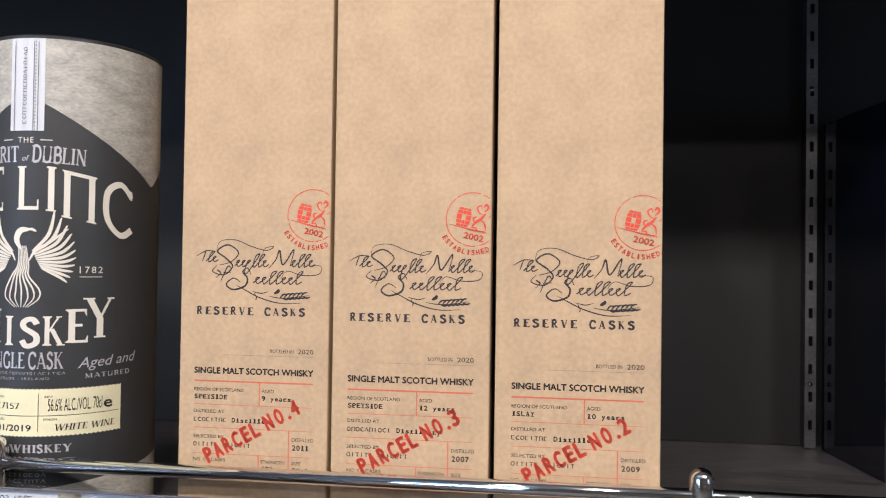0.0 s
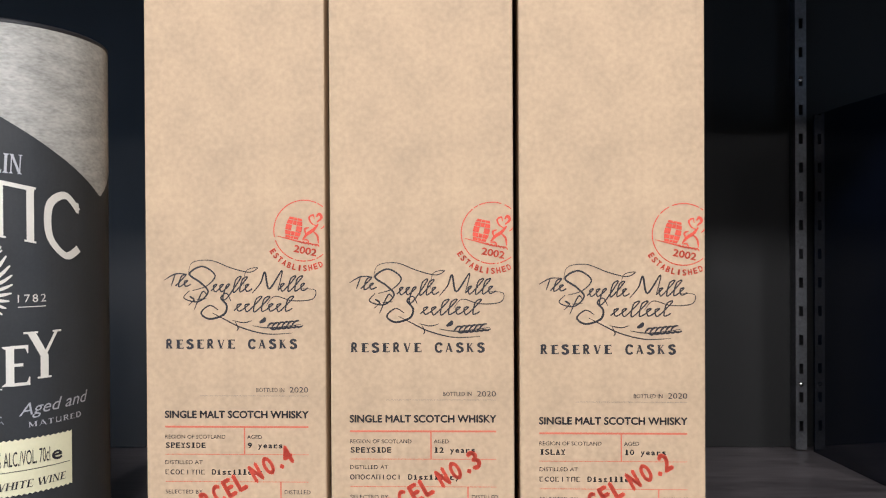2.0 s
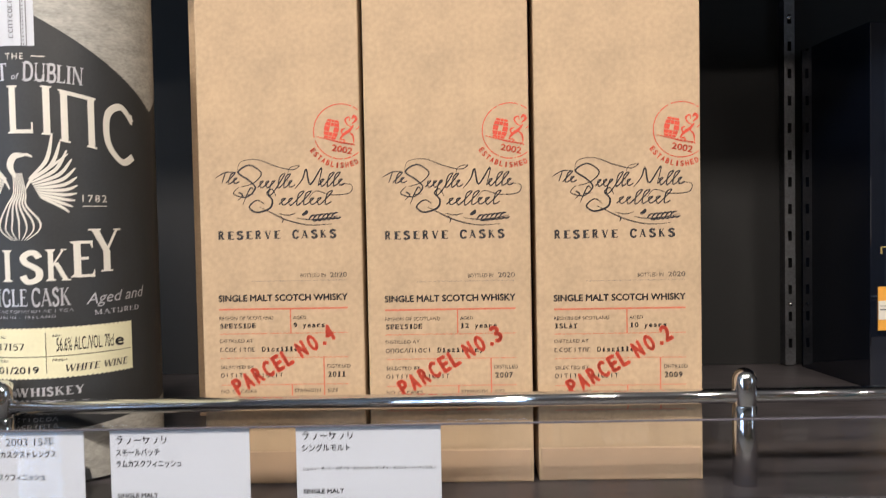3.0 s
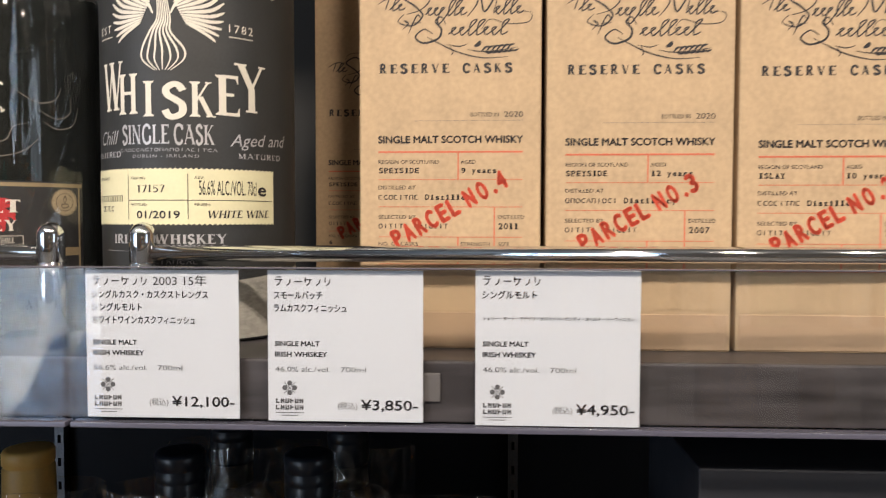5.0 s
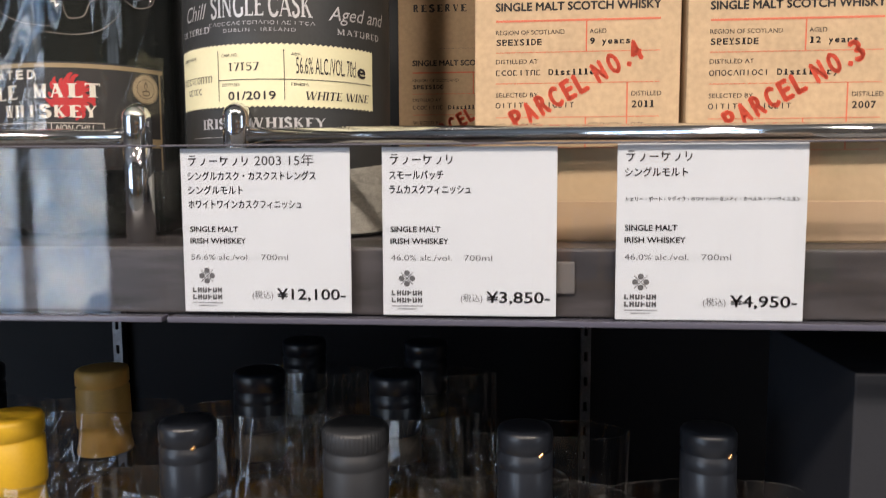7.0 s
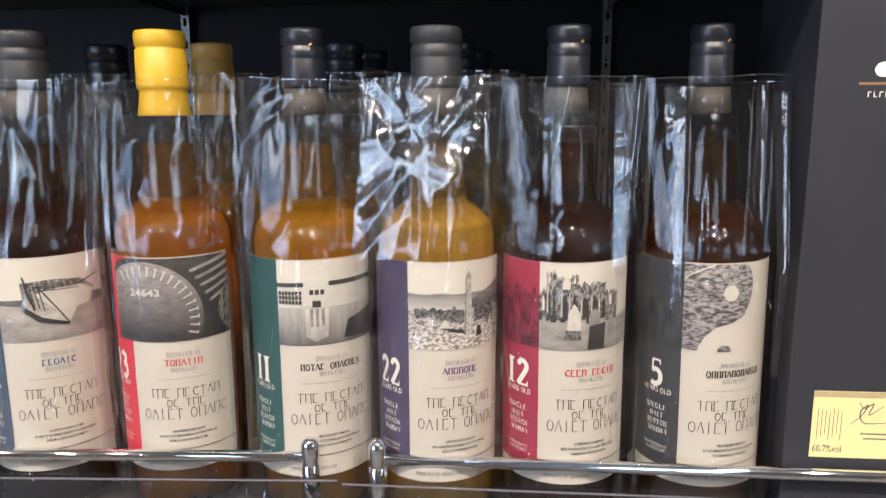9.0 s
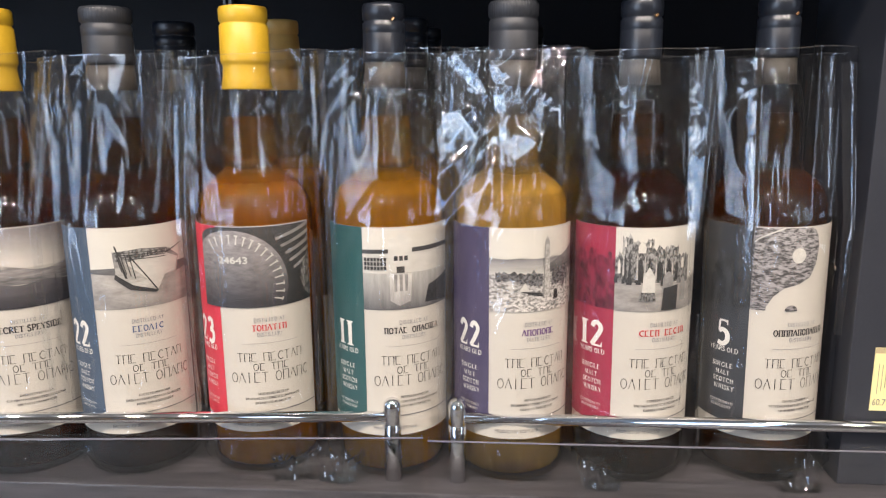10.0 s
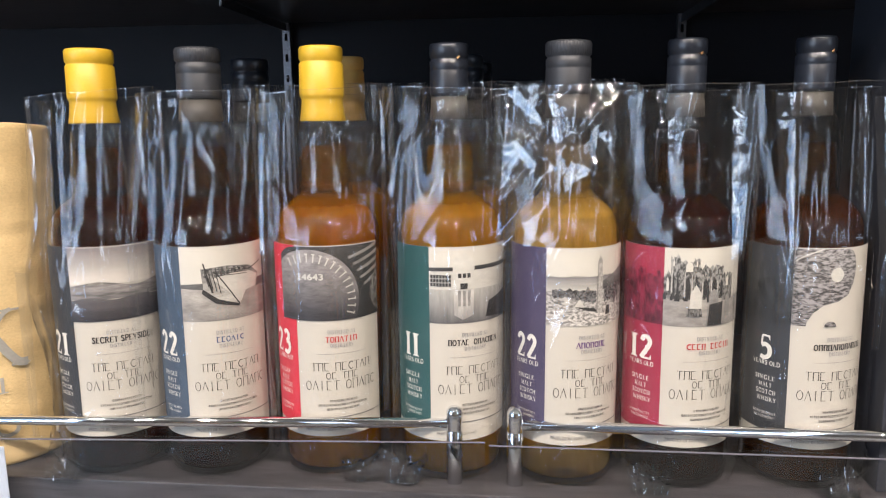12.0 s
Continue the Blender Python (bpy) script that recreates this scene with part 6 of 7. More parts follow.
# ---- cellophane bags ----
def cellophane_bag(m, seed, width=0.046, top=0.270, crumple=1.0, skew=0.0, label="", deep=0.0402, tail=None, flat=0.3, bulge=0.0, loose=False, pleats=()):
    """A flat-seamed clear bag: front and back sheets with long creases, and two side seams."""
    rnd = random.Random(seed)
    off = Vector((rnd.uniform(-50, 50), rnd.uniform(-50, 50), rnd.uniform(-50, 50)))
    t = thing("cellophane_bag", m, label or "clear creased cellophane bag round a whisky bottle", "bag", "cellophane bags")
    NU, NV = 84, 100

    def edge(v):
        return 1.0 + 0.025 * noise.noise(Vector((v * 2.2, 3, seed))) + 0.02 * v

    def shape(a, v):
        c, s = math.cos(a), math.sin(a)
        d = deep * (1 - (0.42 if flat > 0.5 else 0.50) * max(0.0, v - 0.64) / 0.36)
        tuck = 1 - 0.10 * max(0.0, 0.05 - v) / 0.05
        up = min(1.0, max(0.0, v - 0.60) / 0.22)
        out = 1 + (bulge * math.exp(-((v - 0.50) / 0.13) ** 2) if c < 0 else 0.0)
        return out * width * edge(v) * tuck * math.copysign(abs(c) ** 0.9, c), d * tuck * math.copysign(abs(s) ** (0.95 - flat * up), s)

    for side, name in ((-1, "front_sheet"), (1, "back_sheet")):
        folds = []
        for k in range(6):
            folds.append((rnd.uniform(-0.042, 0.042), rnd.uniform(-0.08, 0.08), rnd.uniform(0.12, 0.27), rnd.uniform(0.07, 0.16), rnd.uniform(0.004, 0.010), rnd.choice((-1, 1)) * rnd.uniform(0.0006, 0.0020)))
        for k in range(int(16 * crumple)):
            folds.append((rnd.uniform(-0.045, 0.045), rnd.uniform(-1.3, 1.3), rnd.uniform(0.14, 0.275), rnd.uniform(0.012, 0.05), rnd.uniform(0.0025, 0.008), rnd.choice((-1, 1)) * rnd.uniform(0.0004, 0.0018) * (0.6 + 0.5 * crumple)))
        for k in range(9):
            folds.append((rnd.uniform(-0.045, 0.045), rnd.uniform(-0.8, 0.8), rnd.uniform(0.0, 0.03), rnd.uniform(0.012, 0.03), rnd.uniform(0.003, 0.007), rnd.uniform(0.0010, 0.0030)))
        for k in range(7):
            folds.append((rnd.uniform(-0.045, 0.045), rnd.uniform(-0.35, 0.35), rnd.uniform(0.04, 0.15), rnd.uniform(0.03, 0.07), rnd.uniform(0.003, 0.007), rnd.uniform(0.0009, 0.0022)))
        bm = bmesh.new()
        rows = []
        for j in range(NV + 1):
            v = j / NV
            z = 0.0010 + v * (top - 0.0010)
            near = [f for f in folds if abs(z - f[2]) < f[3]]
            row = []
            for i in range(NU + 1):
                a = math.pi * i / NU
                x, y = shape(a, v)
                arc = 0.047 * (math.pi / 2 - a)
                d = 0.0
                for s0, k, zc, ext, h, amp in near:
                    q = abs(arc - s0 - k * (z - zc)) / h
                    if q < 1:
                        d += 1.5 * amp * (1 - q) ** 2 * min(1.0, 2.0 * (1 - abs(z - zc) / ext))
                d += 0.0016 * (0.4 + 0.6 * v) * noise.noise(Vector((x * 30, side * 3, z * 9)) + off)
                d = max(d, -0.0006) if v < 0.66 else max(d, -0.012)
                d *= math.sin(a) ** 0.5 if 0 < i < NU else 0.0
                zz = z + (0.0010 * noise.noise(Vector((x * 40, side, 1)) + off) + side * -0.0015 + 0.005 * skew * math.cos(a)) * v ** 6
                row.append(bm.verts.new((x + math.cos(a) * d, side * (y + math.sin(a) * d), zz)))
            rows.append(row)
        for p, q in zip(rows, rows[1:]):
            for i in range(NU):
                f = (p[i], p[i + 1], q[i + 1], q[i])
                bm.faces.new(f if side > 0 else f[::-1])
        rim = bmesh.new()
        ups = [[rim.verts.new(v.co + Vector((0, side * 0.0002, dz))) for v in rows[-1]] for dz in (-0.0004, 0.0002)]
        for i in range(NU):
            rim.faces.new((ups[0][i], ups[0][i + 1], ups[1][i + 1], ups[1][i]))
        part(name, bm, CELLO, t, smooth=True)
        part("cut_edge", rim, CELLO_SEAM, t, "pale cut edge of the film")
    for sx in (-1, 1):
        bm = bmesh.new()
        rows = []
        for j in range(41):
            v = j / 40
            x, y = shape(0.0 if sx > 0 else math.pi, v)
            z = 0.0010 + v * (top - 0.0010) + 0.005 * skew * sx * v ** 6
            w = 0.0030 * (1 + 0.3 * noise.noise(Vector((v * 4, sx, seed))))
            bend = 0.0016 * noise.noise(Vector((v * 5, sx * 2, seed + 3)))
            rows.append((bm.verts.new((x, 0.0, z)), bm.verts.new((x + sx * w * 0.5, bend, z)), bm.verts.new((x + sx * w, bend * 2.5, z))))
        for p, q in zip(rows, rows[1:]):
            for i in range(2):
                bm.faces.new((p[i], p[i + 1], q[i + 1], q[i]))
        part("side_seam", bm, CELLO_SEAM, t, "folded side seam")
    if loose:
        bm = bmesh.new()
        grid = []
        for j in range(41):
            for i in range(33):
                u, v = i / 32, j / 40
                z = 0.168 + 0.104 * v
                x = -0.040 + 0.004 * v + u * (0.026 + 0.046 * min(1.0, v * 1.5))
                bend = 0.0
                for k, (a, b, c, h, amp) in enumerate(((0.9, 0.5, 0.030, 0.012, 0.0014), (-0.7, 0.8, 0.150, 0.016, 0.0016), (0.35, 1.0, 0.212, 0.010, 0.0010), (1.0, -0.25, -0.055, 0.009, 0.0010), (-0.9, 0.6, 0.128, 0.008, -0.0009), (0.5, 0.9, 0.228, 0.012, 0.0012), (0.8, 0.45, 0.095, 0.005, 0.0010), (-0.3, 0.9, 0.235, 0.005, 0.0009), (0.95, 0.2, 0.045, 0.004, -0.0008), (-0.6, 0.7, 0.175, 0.005, 0.0009), (0.7, 0.7, 0.170, 0.005, 0.0010))):
                    q = abs(a * x + b * z - c * math.hypot(a, b)) / h
                    bend += amp * max(0.0, 1 - q)
                y = -0.0225 - (0.272 - z) * 0.19 - bend - 0.0012 * noise.noise(Vector((x * 45, z * 30, seed)))
                grid.append(bm.verts.new((x, y, z + (0.004 * u - 0.003) * v)))
        for j in range(40):
            for i in range(32):
                k = j * 33 + i
                bm.faces.new((grid[k], grid[k + 1], grid[k + 34], grid[k + 33]))
        part("loose_fold", bm, CELLO_FOLD, t, "crinkled doubled fold of film", True)
    # added strips of film, turned left so that they mirror the window
    for px, pw, z0, z1, tip in pleats:
        bm = bmesh.new()
        rows = []
        for j in range(33):
            v = j / 32
            z = z0 + (z1 - z0) * v
            w = pw * (tip + (1 - tip) * v)
            y = -0.0385 + max(0.0, z - 0.168) * 0.21
            bend = 0.0006 * noise.noise(Vector((z * 60, px * 100, seed)))
            ends = [(px + w * u, y - w * 0.52 * u + 0.0005 * math.sin(u * 3) + bend * u) for u in (0, 0.25, 0.5, 0.75, 1.0)]
            ends.append((px + w * 1.06, y - w * 0.10))
            rows.append([bm.verts.new((a, b + 0.0004 * noise.noise(Vector((a * 150, z * 60, seed))), z)) for a, b in ends])
        for p, q in zip(rows, rows[1:]):
            for i in range(5):
                bm.faces.new((p[i], p[i + 1], q[i + 1], q[i]))
        part("pleat", bm, CELLO_FOLD, t, "upright pleat of doubled film, angled to mirror the window", True)
    if tail is not None:
        bm = bmesh.new()
        grid = []
        for j in range(9):
            for i in range(21):
                u, v = i / 20 - 0.5, j / 8
                n1, n2 = noise.noise(Vector((u * 4, v * 3, seed))), abs(noise.noise(Vector((u * 9, v * 4, seed + 5))))
                grid.append(bm.verts.new((tail + u * 0.034 * (1 - 0.35 * v), -0.0385 - 0.012 * v + 0.004 * n1, 0.0010 + max(0.0, (0.012 + 0.010 * n2) * (1 - v) + 0.006 * n2))))
        for j in range(8):
            for i in range(20):
                k = j * 21 + i
                bm.faces.new((grid[k], grid[k + 1], grid[k + 22], grid[k + 21]))
        part("bottom_fold", bm, CELLO_FOLD, t, "crumpled fold at the foot of the bag")
    return t


BOTTLES = [
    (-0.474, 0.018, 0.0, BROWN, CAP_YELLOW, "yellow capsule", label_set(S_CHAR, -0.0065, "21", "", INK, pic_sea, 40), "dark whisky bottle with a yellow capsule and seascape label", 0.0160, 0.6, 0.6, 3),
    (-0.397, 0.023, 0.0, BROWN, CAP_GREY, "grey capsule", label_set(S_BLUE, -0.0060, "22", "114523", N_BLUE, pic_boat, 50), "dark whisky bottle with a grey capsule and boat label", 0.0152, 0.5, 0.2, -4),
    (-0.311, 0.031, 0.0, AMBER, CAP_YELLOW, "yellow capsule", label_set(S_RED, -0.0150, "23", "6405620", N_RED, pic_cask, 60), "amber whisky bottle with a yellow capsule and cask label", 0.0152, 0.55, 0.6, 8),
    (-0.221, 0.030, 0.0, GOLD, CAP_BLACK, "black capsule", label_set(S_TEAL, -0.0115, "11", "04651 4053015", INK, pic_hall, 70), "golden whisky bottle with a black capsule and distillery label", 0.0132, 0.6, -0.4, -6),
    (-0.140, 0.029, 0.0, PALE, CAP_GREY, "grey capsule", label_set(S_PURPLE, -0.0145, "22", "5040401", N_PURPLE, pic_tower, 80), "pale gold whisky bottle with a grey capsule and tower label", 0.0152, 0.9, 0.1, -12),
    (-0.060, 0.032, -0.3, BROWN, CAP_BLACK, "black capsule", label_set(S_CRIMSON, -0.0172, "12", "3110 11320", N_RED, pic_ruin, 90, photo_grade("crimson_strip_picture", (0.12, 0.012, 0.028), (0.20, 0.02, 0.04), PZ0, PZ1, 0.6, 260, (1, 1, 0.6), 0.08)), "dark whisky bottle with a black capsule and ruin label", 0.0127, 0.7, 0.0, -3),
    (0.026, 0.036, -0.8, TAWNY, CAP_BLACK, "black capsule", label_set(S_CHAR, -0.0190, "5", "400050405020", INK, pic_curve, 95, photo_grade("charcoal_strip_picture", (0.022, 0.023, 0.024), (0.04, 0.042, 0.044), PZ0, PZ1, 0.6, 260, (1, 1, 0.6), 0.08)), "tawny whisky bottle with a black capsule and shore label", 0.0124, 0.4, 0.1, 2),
]
# pleats added to the bags for pale window sheen: place across, width, lower and upper end, width at the lower end as a
# share
PLEATS = {0: ((-0.026, 0.007, 0.10, 0.262, 0.6), (-0.046, 0.010, 0.03, 0.15, 0.5)), 1: ((-0.042, 0.010, 0.03, 0.262, 0.5),), 2: ((-0.041, 0.010, 0.04, 0.262, 0.4),), 3: ((-0.030, 0.013, 0.10, 0.264, 0.25), (-0.041, 0.006, 0.03, 0.16, 0.6)), 4: ((-0.040, 0.012, 0.025, 0.165, 0.7),), 5: ((-0.014, 0.018, 0.205, 0.266, 0.1), (0.026, 0.016, 0.16, 0.264, 0.4)), 6: ((-0.031, 0.014, 0.12, 0.266, 0.5), (0.020, 0.006, 0.19, 0.266, 0.4), (0.030, 0.008, 0.10, 0.262, 0.5))}
for i, (x, y, lean, liq, cm, cl, front, lab, cr, crumple, skew, swing) in enumerate(BOTTLES):
    m = pose(x, y, LOW_Z, 0, lean, 0)
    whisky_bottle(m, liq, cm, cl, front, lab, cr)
    cellophane_bag(m @ pose(0, 0, 0, 0, 0, swing), 11 + i * 7, crumple=crumple, skew=skew, tail={0: -0.022, 2: 0.024, 3: -0.026, 5: -0.020, 6: 0.014}.get(i), flat=0.8 if i == 4 else 0.3, bulge=0.26 if i == 0 else 0.0, loose=i == 4, pleats=PLEATS.get(i, ()))
# rows behind
ROW2 = [(-0.398, CAP_BLACK, BROWN), (-0.313, CAP_OCHRE, AMBER), (-0.219, CAP_BLACK, AMBER), (-0.133, CAP_BLACK, BROWN), (-0.050, None, BROWN)]
for i, (x, cm, liq) in enumerate(ROW2):
    m = pose(x, 0.122, LOW_Z, 0, 0.4 * (-1) ** i, 0)
    if cm:
        whisky_bottle(m, liq, cm, "ochre capsule" if cm is CAP_OCHRE else "black capsule", None, "whisky bottle with %s standing behind the front row" % ("an ochre capsule" if cm is CAP_OCHRE else "a black capsule"))
        cellophane_bag(m, 101 + i * 5, crumple=1.3, top=0.278)
    else:
        whisky_bottle(m @ Matrix.Diagonal((1, 1, 0.80, 1)), AMBER, CAP_BLACK, "black capsule", None, "short amber whisky bottle standing behind the front row")
        cellophane_bag(m, 101 + i * 5, crumple=1.8, top=0.270, label="tall creased cellophane bag over a short bottle")
for i, x in enumerate((-0.213, -0.126)):
    m = pose(x, 0.208, LOW_Z, 0, 0, 0)
    whisky_bottle(m, BROWN, CAP_BLACK, "black capsule", None, "dark whisky bottle with a black capsule at the back")
    cellophane_bag(m, 301 + i * 5, crumple=1.3, top=0.280)

# dark bottle in a bag on the upper shelf
DARK_GLASS = surface("dark_bottle_glass", (0.012, 0.014, 0.013), 0.08, vary=0.1, scale=40, fine=300, bump=0.02)


def dark_front(t):
    r = 0.0418
    to, over = round_map(r + 0.0004), round_map(r + 0.0006)
    lab = part("front_label", wrap_grid(lambda x: 0.030, lambda x: 0.0758, -0.050, 0.0545, r + 0.0002, 48, 3), surface("black_label_paper", (0.022, 0.021, 0.022), 0.5, vary=0.15, scale=60, fine=600), t, "black paper label with red and cream print", True)
    bm = bmesh.new()
    for k, ch in enumerate("SINGLE MALT"):
        write(bm, ch, -0.0478 + 0.0070 * k, 0.0590 + 0.0002 * k, 0.0058, over, width=0.0060 if ch != "I" else 0.0026, align="c", serif=0.26)
    for k, ch in enumerate("IRISH WHISKEY"):
        write(bm, ch, -0.0510 + 0.0060 * k, 0.0524, 0.0050, over, width=0.0052 if ch != "I" else 0.0024, align="c", serif=0.26)
    for k, ch in enumerate("ATED"):
        write(bm, ch, -0.0190 + 0.0055 * k, 0.0684, 0.0036, over, width=0.0034, align="c", bold=0.0002)
    write(bm, "NON-CHILL", 0.0225, 0.0466, 0.0026, over, width=0.0155, align="r", lean=0.2)
    write(bm, "CASK", 0.0030, 0.0466, 0.0026, over, width=0.0075, align="r", lean=0.2)
    for z in (0.0498, 0.0458):
        bar(bm, -0.048, 0.0260, z, z + 0.0003, to, 12)
    for x in (0.0050, 0.0258):
        bar(bm, x, x + 0.0003, 0.0458, 0.0501, to)
    part("label_print", bm, CREAM, lab)
    bm = bmesh.new()
    bar(bm, -0.050, 0.0545, 0.0732, 0.0750, to, 16)
    bar(bm, 0.0520, 0.0530, 0.0302, 0.0732, to)
    bar(bm, -0.050, 0.0520, 0.0400, 0.0440, to, 16)
    part("gold_print", bm, surface("dull_gold_print", (0.36, 0.27, 0.16), 0.45, 0.3), lab)
    seal = part("seal", bmesh.new(), surface("tan_seal_paper", (0.40, 0.31, 0.20), 0.6, vary=0.15, scale=200, fine=1500), lab, "round tan paper seal")
    bm = bmesh.new()
    for k in range(24):
        a, b = radians(15 * k), radians(15 * k + 15)
        poly(bm, [(0.0450, 0.0660), (0.0450 + 0.0066 * math.cos(a), 0.0660 + 0.0066 * math.sin(a)), (0.0450 + 0.0066 * math.cos(b), 0.0660 + 0.0066 * math.sin(b))], over)
    bm.to_mesh(seal.data)
    bm = bmesh.new()
    top = round_map(r + 0.0008)
    for rr in (0.0062, 0.0042):
        stroke(bm, [(0.0450 + rr * math.cos(radians(a)), 0.0660 + rr * math.sin(radians(a))) for a in range(0, 361, 20)], 0.00025, top, False)
    stroke(bm, [(0.0434, 0.0650), (0.0438, 0.0634), (0.0462, 0.0634), (0.0466, 0.0650), (0.0434, 0.0650)], 0.0004, top, False)
    stroke(bm, [(0.0450, 0.0652), (0.0444, 0.0672), (0.0452, 0.0690), (0.0457, 0.0672), (0.0452, 0.0654)], 0.0005, top)
    part("seal_print", bm, plain("brown_seal_ink", (0.10, 0.07, 0.045), 0.6), lab)
    bm = bmesh.new()
    for k in range(26):
        a = radians(14 * k)
        q = 0.0050 + 0.0032 * abs(math.sin(k * 2.3))
        stroke(bm, [(0.0135 + 0.001 * math.cos(a), 0.0610 + 0.001 * math.sin(a)), (0.0135 + q * math.cos(a + 0.2), 0.0610 + q * math.sin(a + 0.2)), (0.0135 + (q + 0.002) * math.cos(a), 0.0610 + (q + 0.002) * math.sin(a))], 0.0016, round_map(r + 0.0005))
    part("red_print", bm, plain("deep_red_ink", (0.50, 0.025, 0.03), 0.6), lab)
    bm = bmesh.new()
    for ch, x, z, h in (("2", 0.0100, 0.0985, 0.0030), ("0", 0.0128, 0.1020, 0.0030), ("1", 0.0158, 0.1050, 0.0030), ("2", 0.0190, 0.1078, 0.0030), ("E", 0.0015, 0.1050, 0.0042), ("M", 0.0065, 0.1098, 0.0042), ("A", 0.0112, 0.1140, 0.0042), ("L", 0.0152, 0.1172, 0.0042), ("T", 0.0190, 0.1200, 0.0042)):
        write(bm, ch, x, z, h, to, turn=45, align="c", bold=0.00015)
    part("shoulder_print", bm, CREAM, t)
    bm = bmesh.new()
    for pts in ([(0.003, 0.0880), (0.016, 0.0870), (0.027, 0.0900), (0.035, 0.0980)], [(0.012, 0.1000), (0.014, 0.0940), (0.020, 0.0950), (0.023, 0.1010), (0.029, 0.1030)], [(0.036, 0.1040), (0.042, 0.1010), (0.050, 0.1040), (0.053, 0.1130)], [(0.033, 0.1100), (0.041, 0.1060), (0.048, 0.1090), (0.049, 0.1170)], [(-0.020, 0.0980), (-0.006, 0.0920), (0.008, 0.0900)], [(0.024, 0.1180), (0.033, 0.1130), (0.041, 0.1150), (0.044, 0.1210)]):
        stroke(bm, pts, 0.00045, to)
    part("swirl_print", bm, surface("faded_swirl_print", (0.20, 0.18, 0.16), 0.4, vary=0.3, scale=400, fine=1500, bump=0), t)


t = thing("whiskey_bottle", pose(-0.2685, 0.044, UP_Z), "dark whiskey bottle with a black label in a clear bag", "bottle")
prof = [(0.0, 0.003), (0.036, 0.001), (0.0405, 0.003), (0.0418, 0.008), (0.0418, 0.150), (0.0405, 0.166), (0.036, 0.180), (0.026, 0.193), (0.0165, 0.203), (0.0150, 0.215), (0.0145, 0.250), (0.0, 0.250)]
part("glass", lathe(prof, 64), DARK_GLASS, t, "dark glass", True)
part("capsule", lathe([(0.0155, 0.225), (0.016, 0.228), (0.016, 0.285), (0.0145, 0.287), (0, 0.287)], 40), CAP_BLACK, t, smooth=True)
dark_front(t)
b = cellophane_bag(pose(-0.2685, 0.044, UP_Z) @ Matrix.Diagonal((1.11, 1.11, 1, 1)), 77, crumple=2.4, flat=0.0)

# ---- dark boxes ----
NAVY = surface("navy_card", (0.003, 0.005, 0.011), 0.03, vary=0.15, scale=40, fine=500, bump=0.0)
NAVY.node_tree.nodes["Principled BSDF"].inputs["IOR"].default_value = 2.0
ORANGE = surface("orange_label_paper", (0.78, 0.36, 0.05), 0.55, vary=0.04, bump=0.02)
t = thing("whisky_box", pose(0.3520, 0.186, UP_Z, 0, 0, 5.5), "tall navy card whisky box with an orange and cream label", "gift box")
part("carton", block(0, 0.110, 0, 0.090, 0, 0.272, 0.0009), NAVY, t)
lab = part("label", block(0.006, 0.094, -0.0006, 0.0002, 0.0440, 0.0765), ORANGE, t, "orange paper label")
part("label_panel", block(0.006, 0.094, -0.0010, -0.0004, 0.0520, 0.0660), CREAM, lab, "cream panel")
bm = bmesh.new()
bar(bm, 0.007, 0.050, 0.0620, 0.0624, lambda x, z: Vector((x, -0.0012, z)))
bar(bm, 0.007, 0.050, 0.0590, 0.0600, lambda x, z: Vector((x, -0.0012, z)))
part("label_print", bm, INK_GREY, lab)
bm = bmesh.new()
for k in range(5):
    bar(bm, 0.008 + 0.007 * k, 0.0095 + 0.007 * k, 0.1010, 0.1065)
    bar(bm, 0.008 + 0.007 * k, 0.0125 + 0.007 * k, 0.1010 if k % 2 else 0.1055, 0.1020 if k % 2 else 0.1065)
part("gold_print", bm, surface("gold_foil", (0.55, 0.40, 0.14), 0.35, 0.6), t, "gold foil letter shapes")

SLATE = surface("slate_card", (0.027, 0.029, 0.036), 0.36, vary=0.08, scale=40, fine=600, bump=0.06)
t = thing("whisky_box", pose(0.068, 0.000, LOW_Z), "large slate grey card whisky box with a pale yellow label", "gift box")
part("carton", block(0, 0.13, 0, 0.095, 0, 0.337, 0.0010), SLATE, t)
lab = part("label", block(0.0145, 0.1150, -0.0005, 0.0002, 0.0510, 0.0920), surface("soft_yellow_paper", (0.72, 0.62, 0.30), 0.55, vary=0.03, bump=0.02), t, "pale yellow paper label")
on_lab = lambda x, z: Vector((x, -0.0007, z))
bm = bmesh.new()
bar(bm, 0.0145, 0.1150, 0.0885, 0.0920, on_lab)
part("label_band", bm, surface("dull_brown_print", (0.40, 0.32, 0.18), 0.5), lab)
bm = bmesh.new()
write(bm, "60.7%vol", 0.0158, 0.0545, 0.0042, on_lab, width=0.0165)
for k in range(7):
    bar(bm, 0.0175 + 0.0022 * k, 0.0178 + 0.0022 * k, 0.062 + 0.002 * (k % 3), 0.082 - 0.001 * (k % 4), on_lab)
stroke(bm, [(0.036, 0.072), (0.042, 0.078), (0.045, 0.084), (0.041, 0.080), (0.044, 0.073), (0.060, 0.074)], 0.0008, on_lab)
stroke(bm, [(0.040, 0.086), (0.043, 0.082), (0.048, 0.085), (0.046, 0.078), (0.054, 0.084)], 0.0007, on_lab)
bar(bm, 0.042, 0.060, 0.066, 0.0668, on_lab)
bar(bm, 0.044, 0.060, 0.063, 0.0638, on_lab)
part("label_print", bm, INK_GREY, lab)
bm = bmesh.new()
poly(bm, [(0.0345 + 0.0045 * math.cos(radians(a)), 0.2735 + 0.0040 * math.sin(radians(a))) for a in range(0, 360, 20)])
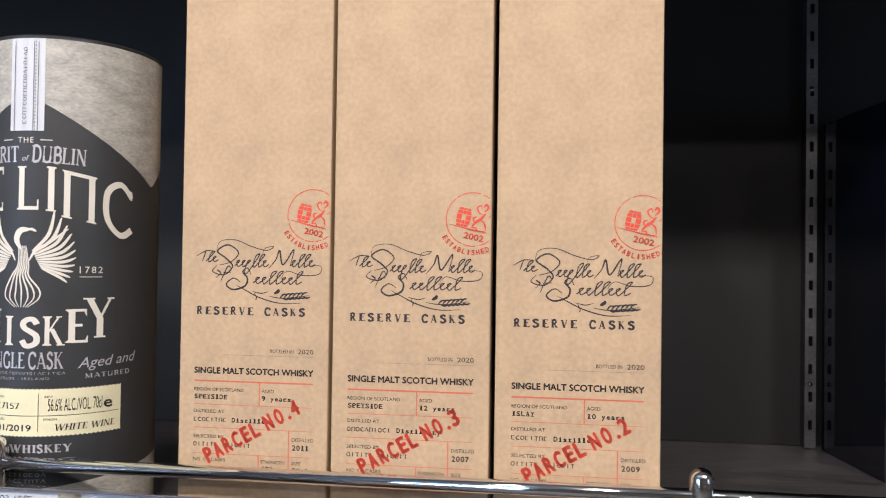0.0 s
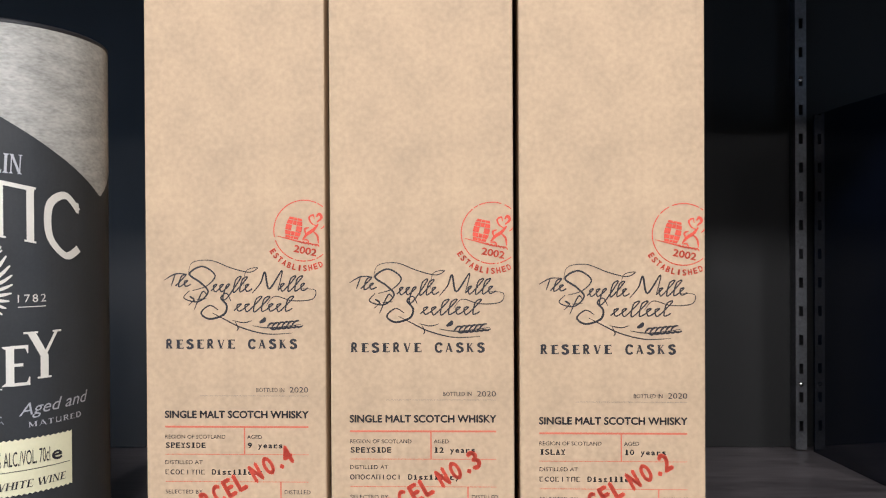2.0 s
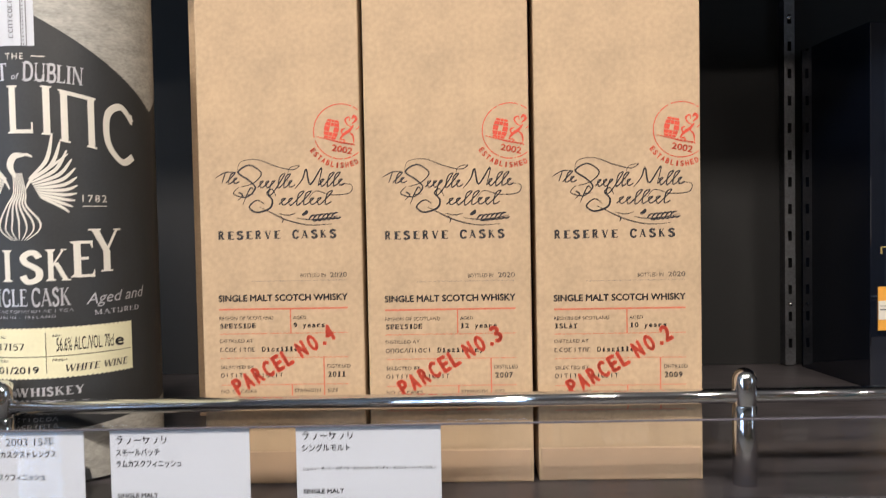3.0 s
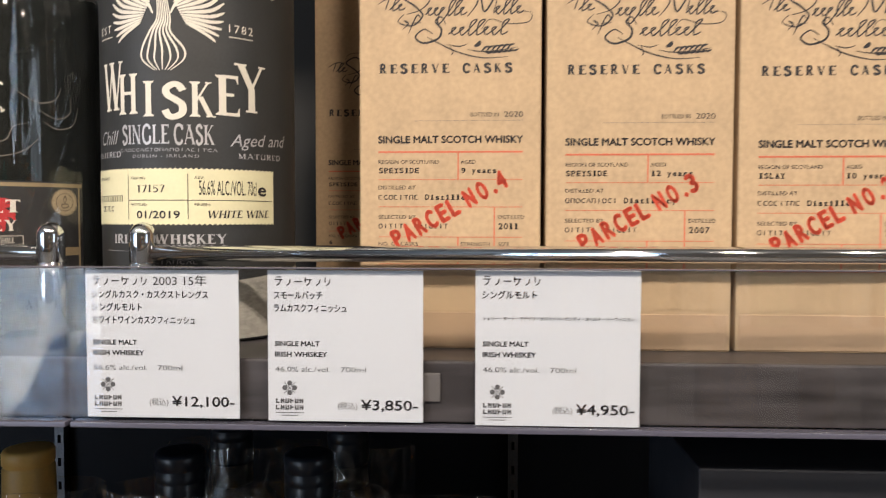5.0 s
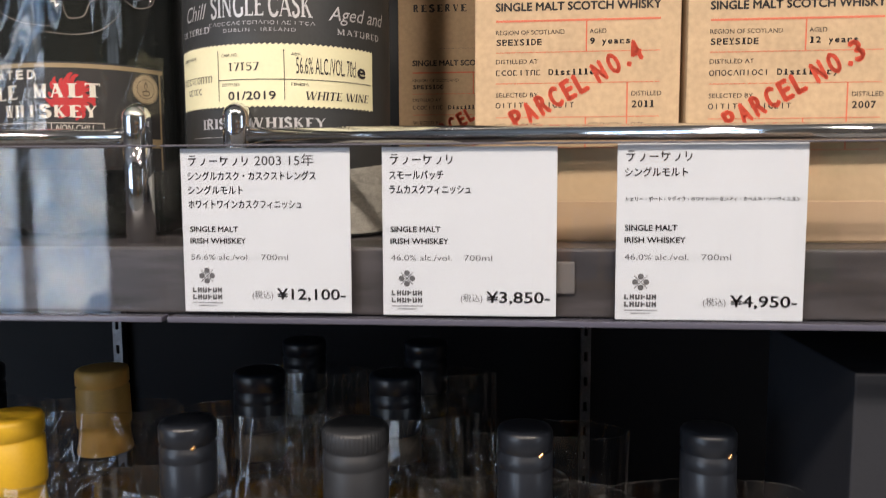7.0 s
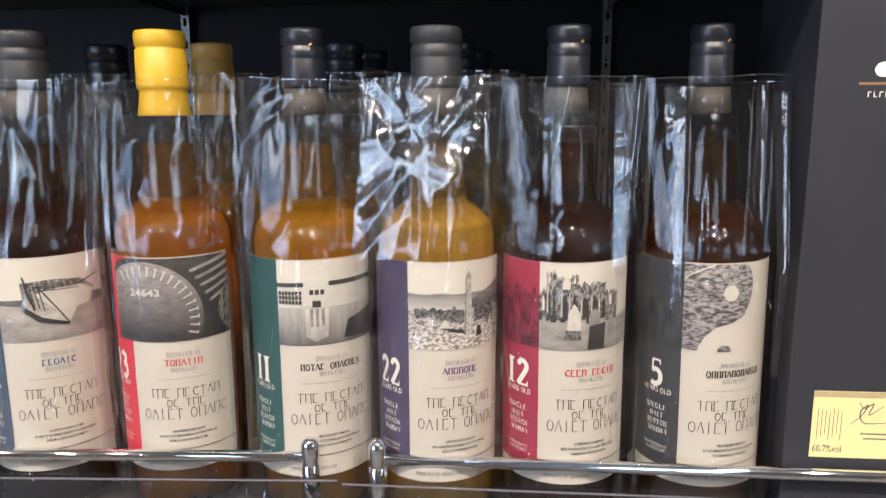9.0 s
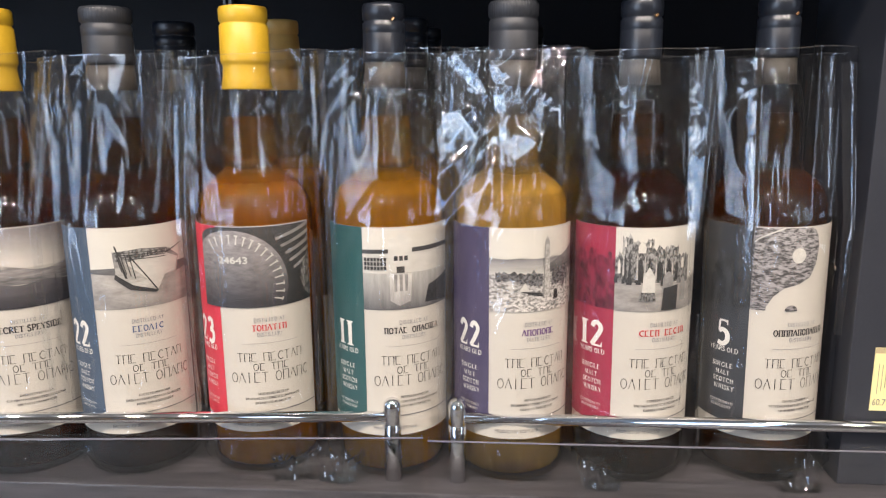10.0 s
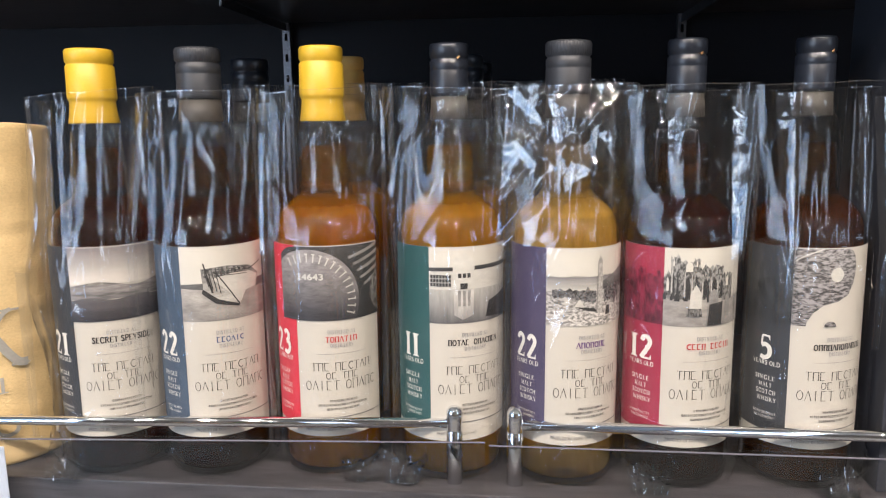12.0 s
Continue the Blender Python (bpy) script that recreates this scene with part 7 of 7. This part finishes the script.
for k in range(6):
    bar(bm, 0.0275 + 0.0030 * k, 0.0281 + 0.0030 * k, 0.2590, 0.2620)
    bar(bm, 0.0275 + 0.0030 * k, 0.0294 + 0.0030 * k, 0.2590 if k % 2 else 0.2614, 0.2596 if k % 2 else 0.2620)
part("brand_print", bm, CREAM, t, "small cream emblem and letter shapes")
bm = bmesh.new()
bar(bm, 0.0225, 0.056, 0.2655, 0.2668)
part("copper_bar", bm, surface("copper_foil", (0.45, 0.25, 0.14), 0.35, 0.6), t)

# beige canister at the end of the row
BEIGE = surface("beige_textured_card", (0.60, 0.43, 0.21), 0.62, vary=0.12, scale=45, fine=500, bump=0.6, stretch=(1, 1, 1.6), depth=0.0015)
t = thing("whisky_canister", pose(-0.580, 0.030, LOW_Z), "round beige embossed card canister with grey letter shapes", "gift tube")
cr = 0.052
bm = lathe([(0, 0.001), (cr, 0.001)] + [(cr + 0.0004 * math.sin(z * 0.9), 0.004 * z) for z in range(1, 43)] + [(cr - 0.0012, 0.1735), (cr + 0.0004, 0.178)] + [(cr + 0.0003 * math.sin(z), 0.178 + 0.004 * z) for z in range(1, 18)] + [(cr - 0.0004, 0.2490), (cr - 0.0018, 0.2502), (cr - 0.003, 0.2490), (cr - 0.004, 0.235), (0, 0.235)], 96)
for v in bm.verts:
    k = 1 + 0.030 * noise.noise(Vector((v.co.x * 25, v.co.y * 25, v.co.z * 30))) + 0.010 * noise.noise(v.co * 90)
    v.co.x, v.co.y = v.co.x * k, v.co.y * k
    v.co.z += 0.004 * noise.noise(Vector((v.co.x * 20, v.co.y * 20, 5))) * (v.co.z > 0.23)
part("canister_body", bm, BEIGE, t, smooth=True)
bm = bmesh.new()
to = round_map(cr + 0.0022)
stroke(bm, [(0.030, 0.098), (0.036, 0.106), (0.043, 0.116), (0.048, 0.119)], 0.0030, to, False)
bar(bm, 0.040, 0.0535, 0.1175, 0.1192, to, 4)
stroke(bm, [(0.033, 0.104), (0.038, 0.096), (0.044, 0.086), (0.050, 0.079), (0.056, 0.078)], 0.0062, to, False)
bar(bm, 0.045, 0.057, 0.0765, 0.0782, to, 4)
bar(bm, 0.0365, 0.0388, 0.0570, 0.0690, to)
bar(bm, 0.0345, 0.0408, 0.0568, 0.0578, to, 2)
stroke(bm, [(0.031, 0.0385), (0.0315, 0.028), (0.038, 0.0245), (0.0445, 0.028), (0.045, 0.0385)], 0.0030, to, False)
for x in (0.031, 0.045):
    bar(bm, x - 0.0032, x + 0.0032, 0.0372, 0.0386, to, 2)
part("brand_print", bm, surface("grey_print", (0.30, 0.285, 0.25), 0.45), t, "large grey letter shapes")

# ---- ceiling downlights ----
for x, y in LAMP_PLACES:
    t = thing("downlight", pose(x, y, CEIL_Z), "round white recessed ceiling downlight, switched on", "ceiling light", "ceiling downlights")
    part("trim_ring", lathe([(0.048, 0.0), (0.060, -0.001), (0.062, -0.004), (0.058, -0.008), (0.048, -0.006), (0.048, 0.0)], 40), CEIL_MAT, t, smooth=True)

# ---- display shelf across the shop, mirrored in the price holders ----
FAR_Y = -2.85
PALE_WOOD = surface("pale_wood", (0.42, 0.30, 0.19), 0.5, vary=0.2, scale=20, fine=200, stretch=(0.15, 1, 1))
COLORS = [("teal", (0.05, 0.28, 0.30)), ("orange", (0.60, 0.24, 0.06)), ("white", (0.75, 0.75, 0.73)), ("blue", (0.08, 0.20, 0.42)), ("green", (0.12, 0.30, 0.14)), ("grey", (0.35, 0.36, 0.38)), ("tan", (0.45, 0.33, 0.2))]
MATS = {n_: surface(n_ + "_carton", c_, 0.5, vary=0.08) for n_, c_ in COLORS}
rnd = random.Random(8)


def display_shelf(cx, heights, tall):
    t = thing("display_shelf", pose(cx, FAR_Y, FLOOR_Z), "pale wooden display shelf across the shop", "shelf", "far display shelves")
    for z in heights:
        part("board", block(-1.3, 1.3, -0.16, 0.16, z - 0.03, z, 0.003), PALE_WOOD, t)
    for x in (-1.3, 0.0, 1.27):
        part("upright", block(x, x + 0.03, -0.158, 0.158, 0, heights[-1] - 0.031), PALE_WOOD, t)
    for z in heights:
        x = -1.24
        while x < 1.15:
            w, h = rnd.uniform(0.07, 0.13), rnd.uniform(0.20, 0.33) * (tall if z == heights[-1] else 1.0)
            n_ = rnd.choice(COLORS)[0]
            if not -0.14 < x < 0.04:
                b_ = single("product_box", block(0, w, -0.05, 0.05, 0, h, 0.002), MATS[n_], "plain %s carton on the far display shelf" % n_, "box", "", pose(cx + x, FAR_Y + 0.05, FLOOR_Z + z))
                tagged(b_, group="cartons on the far shelf")
            x += w + rnd.uniform(0.01, 0.05)


display_shelf(-3.25, (0.10, 0.45), 0.62)
display_shelf(1.35, (0.10, 0.52, 0.94, 1.36), 1.0)
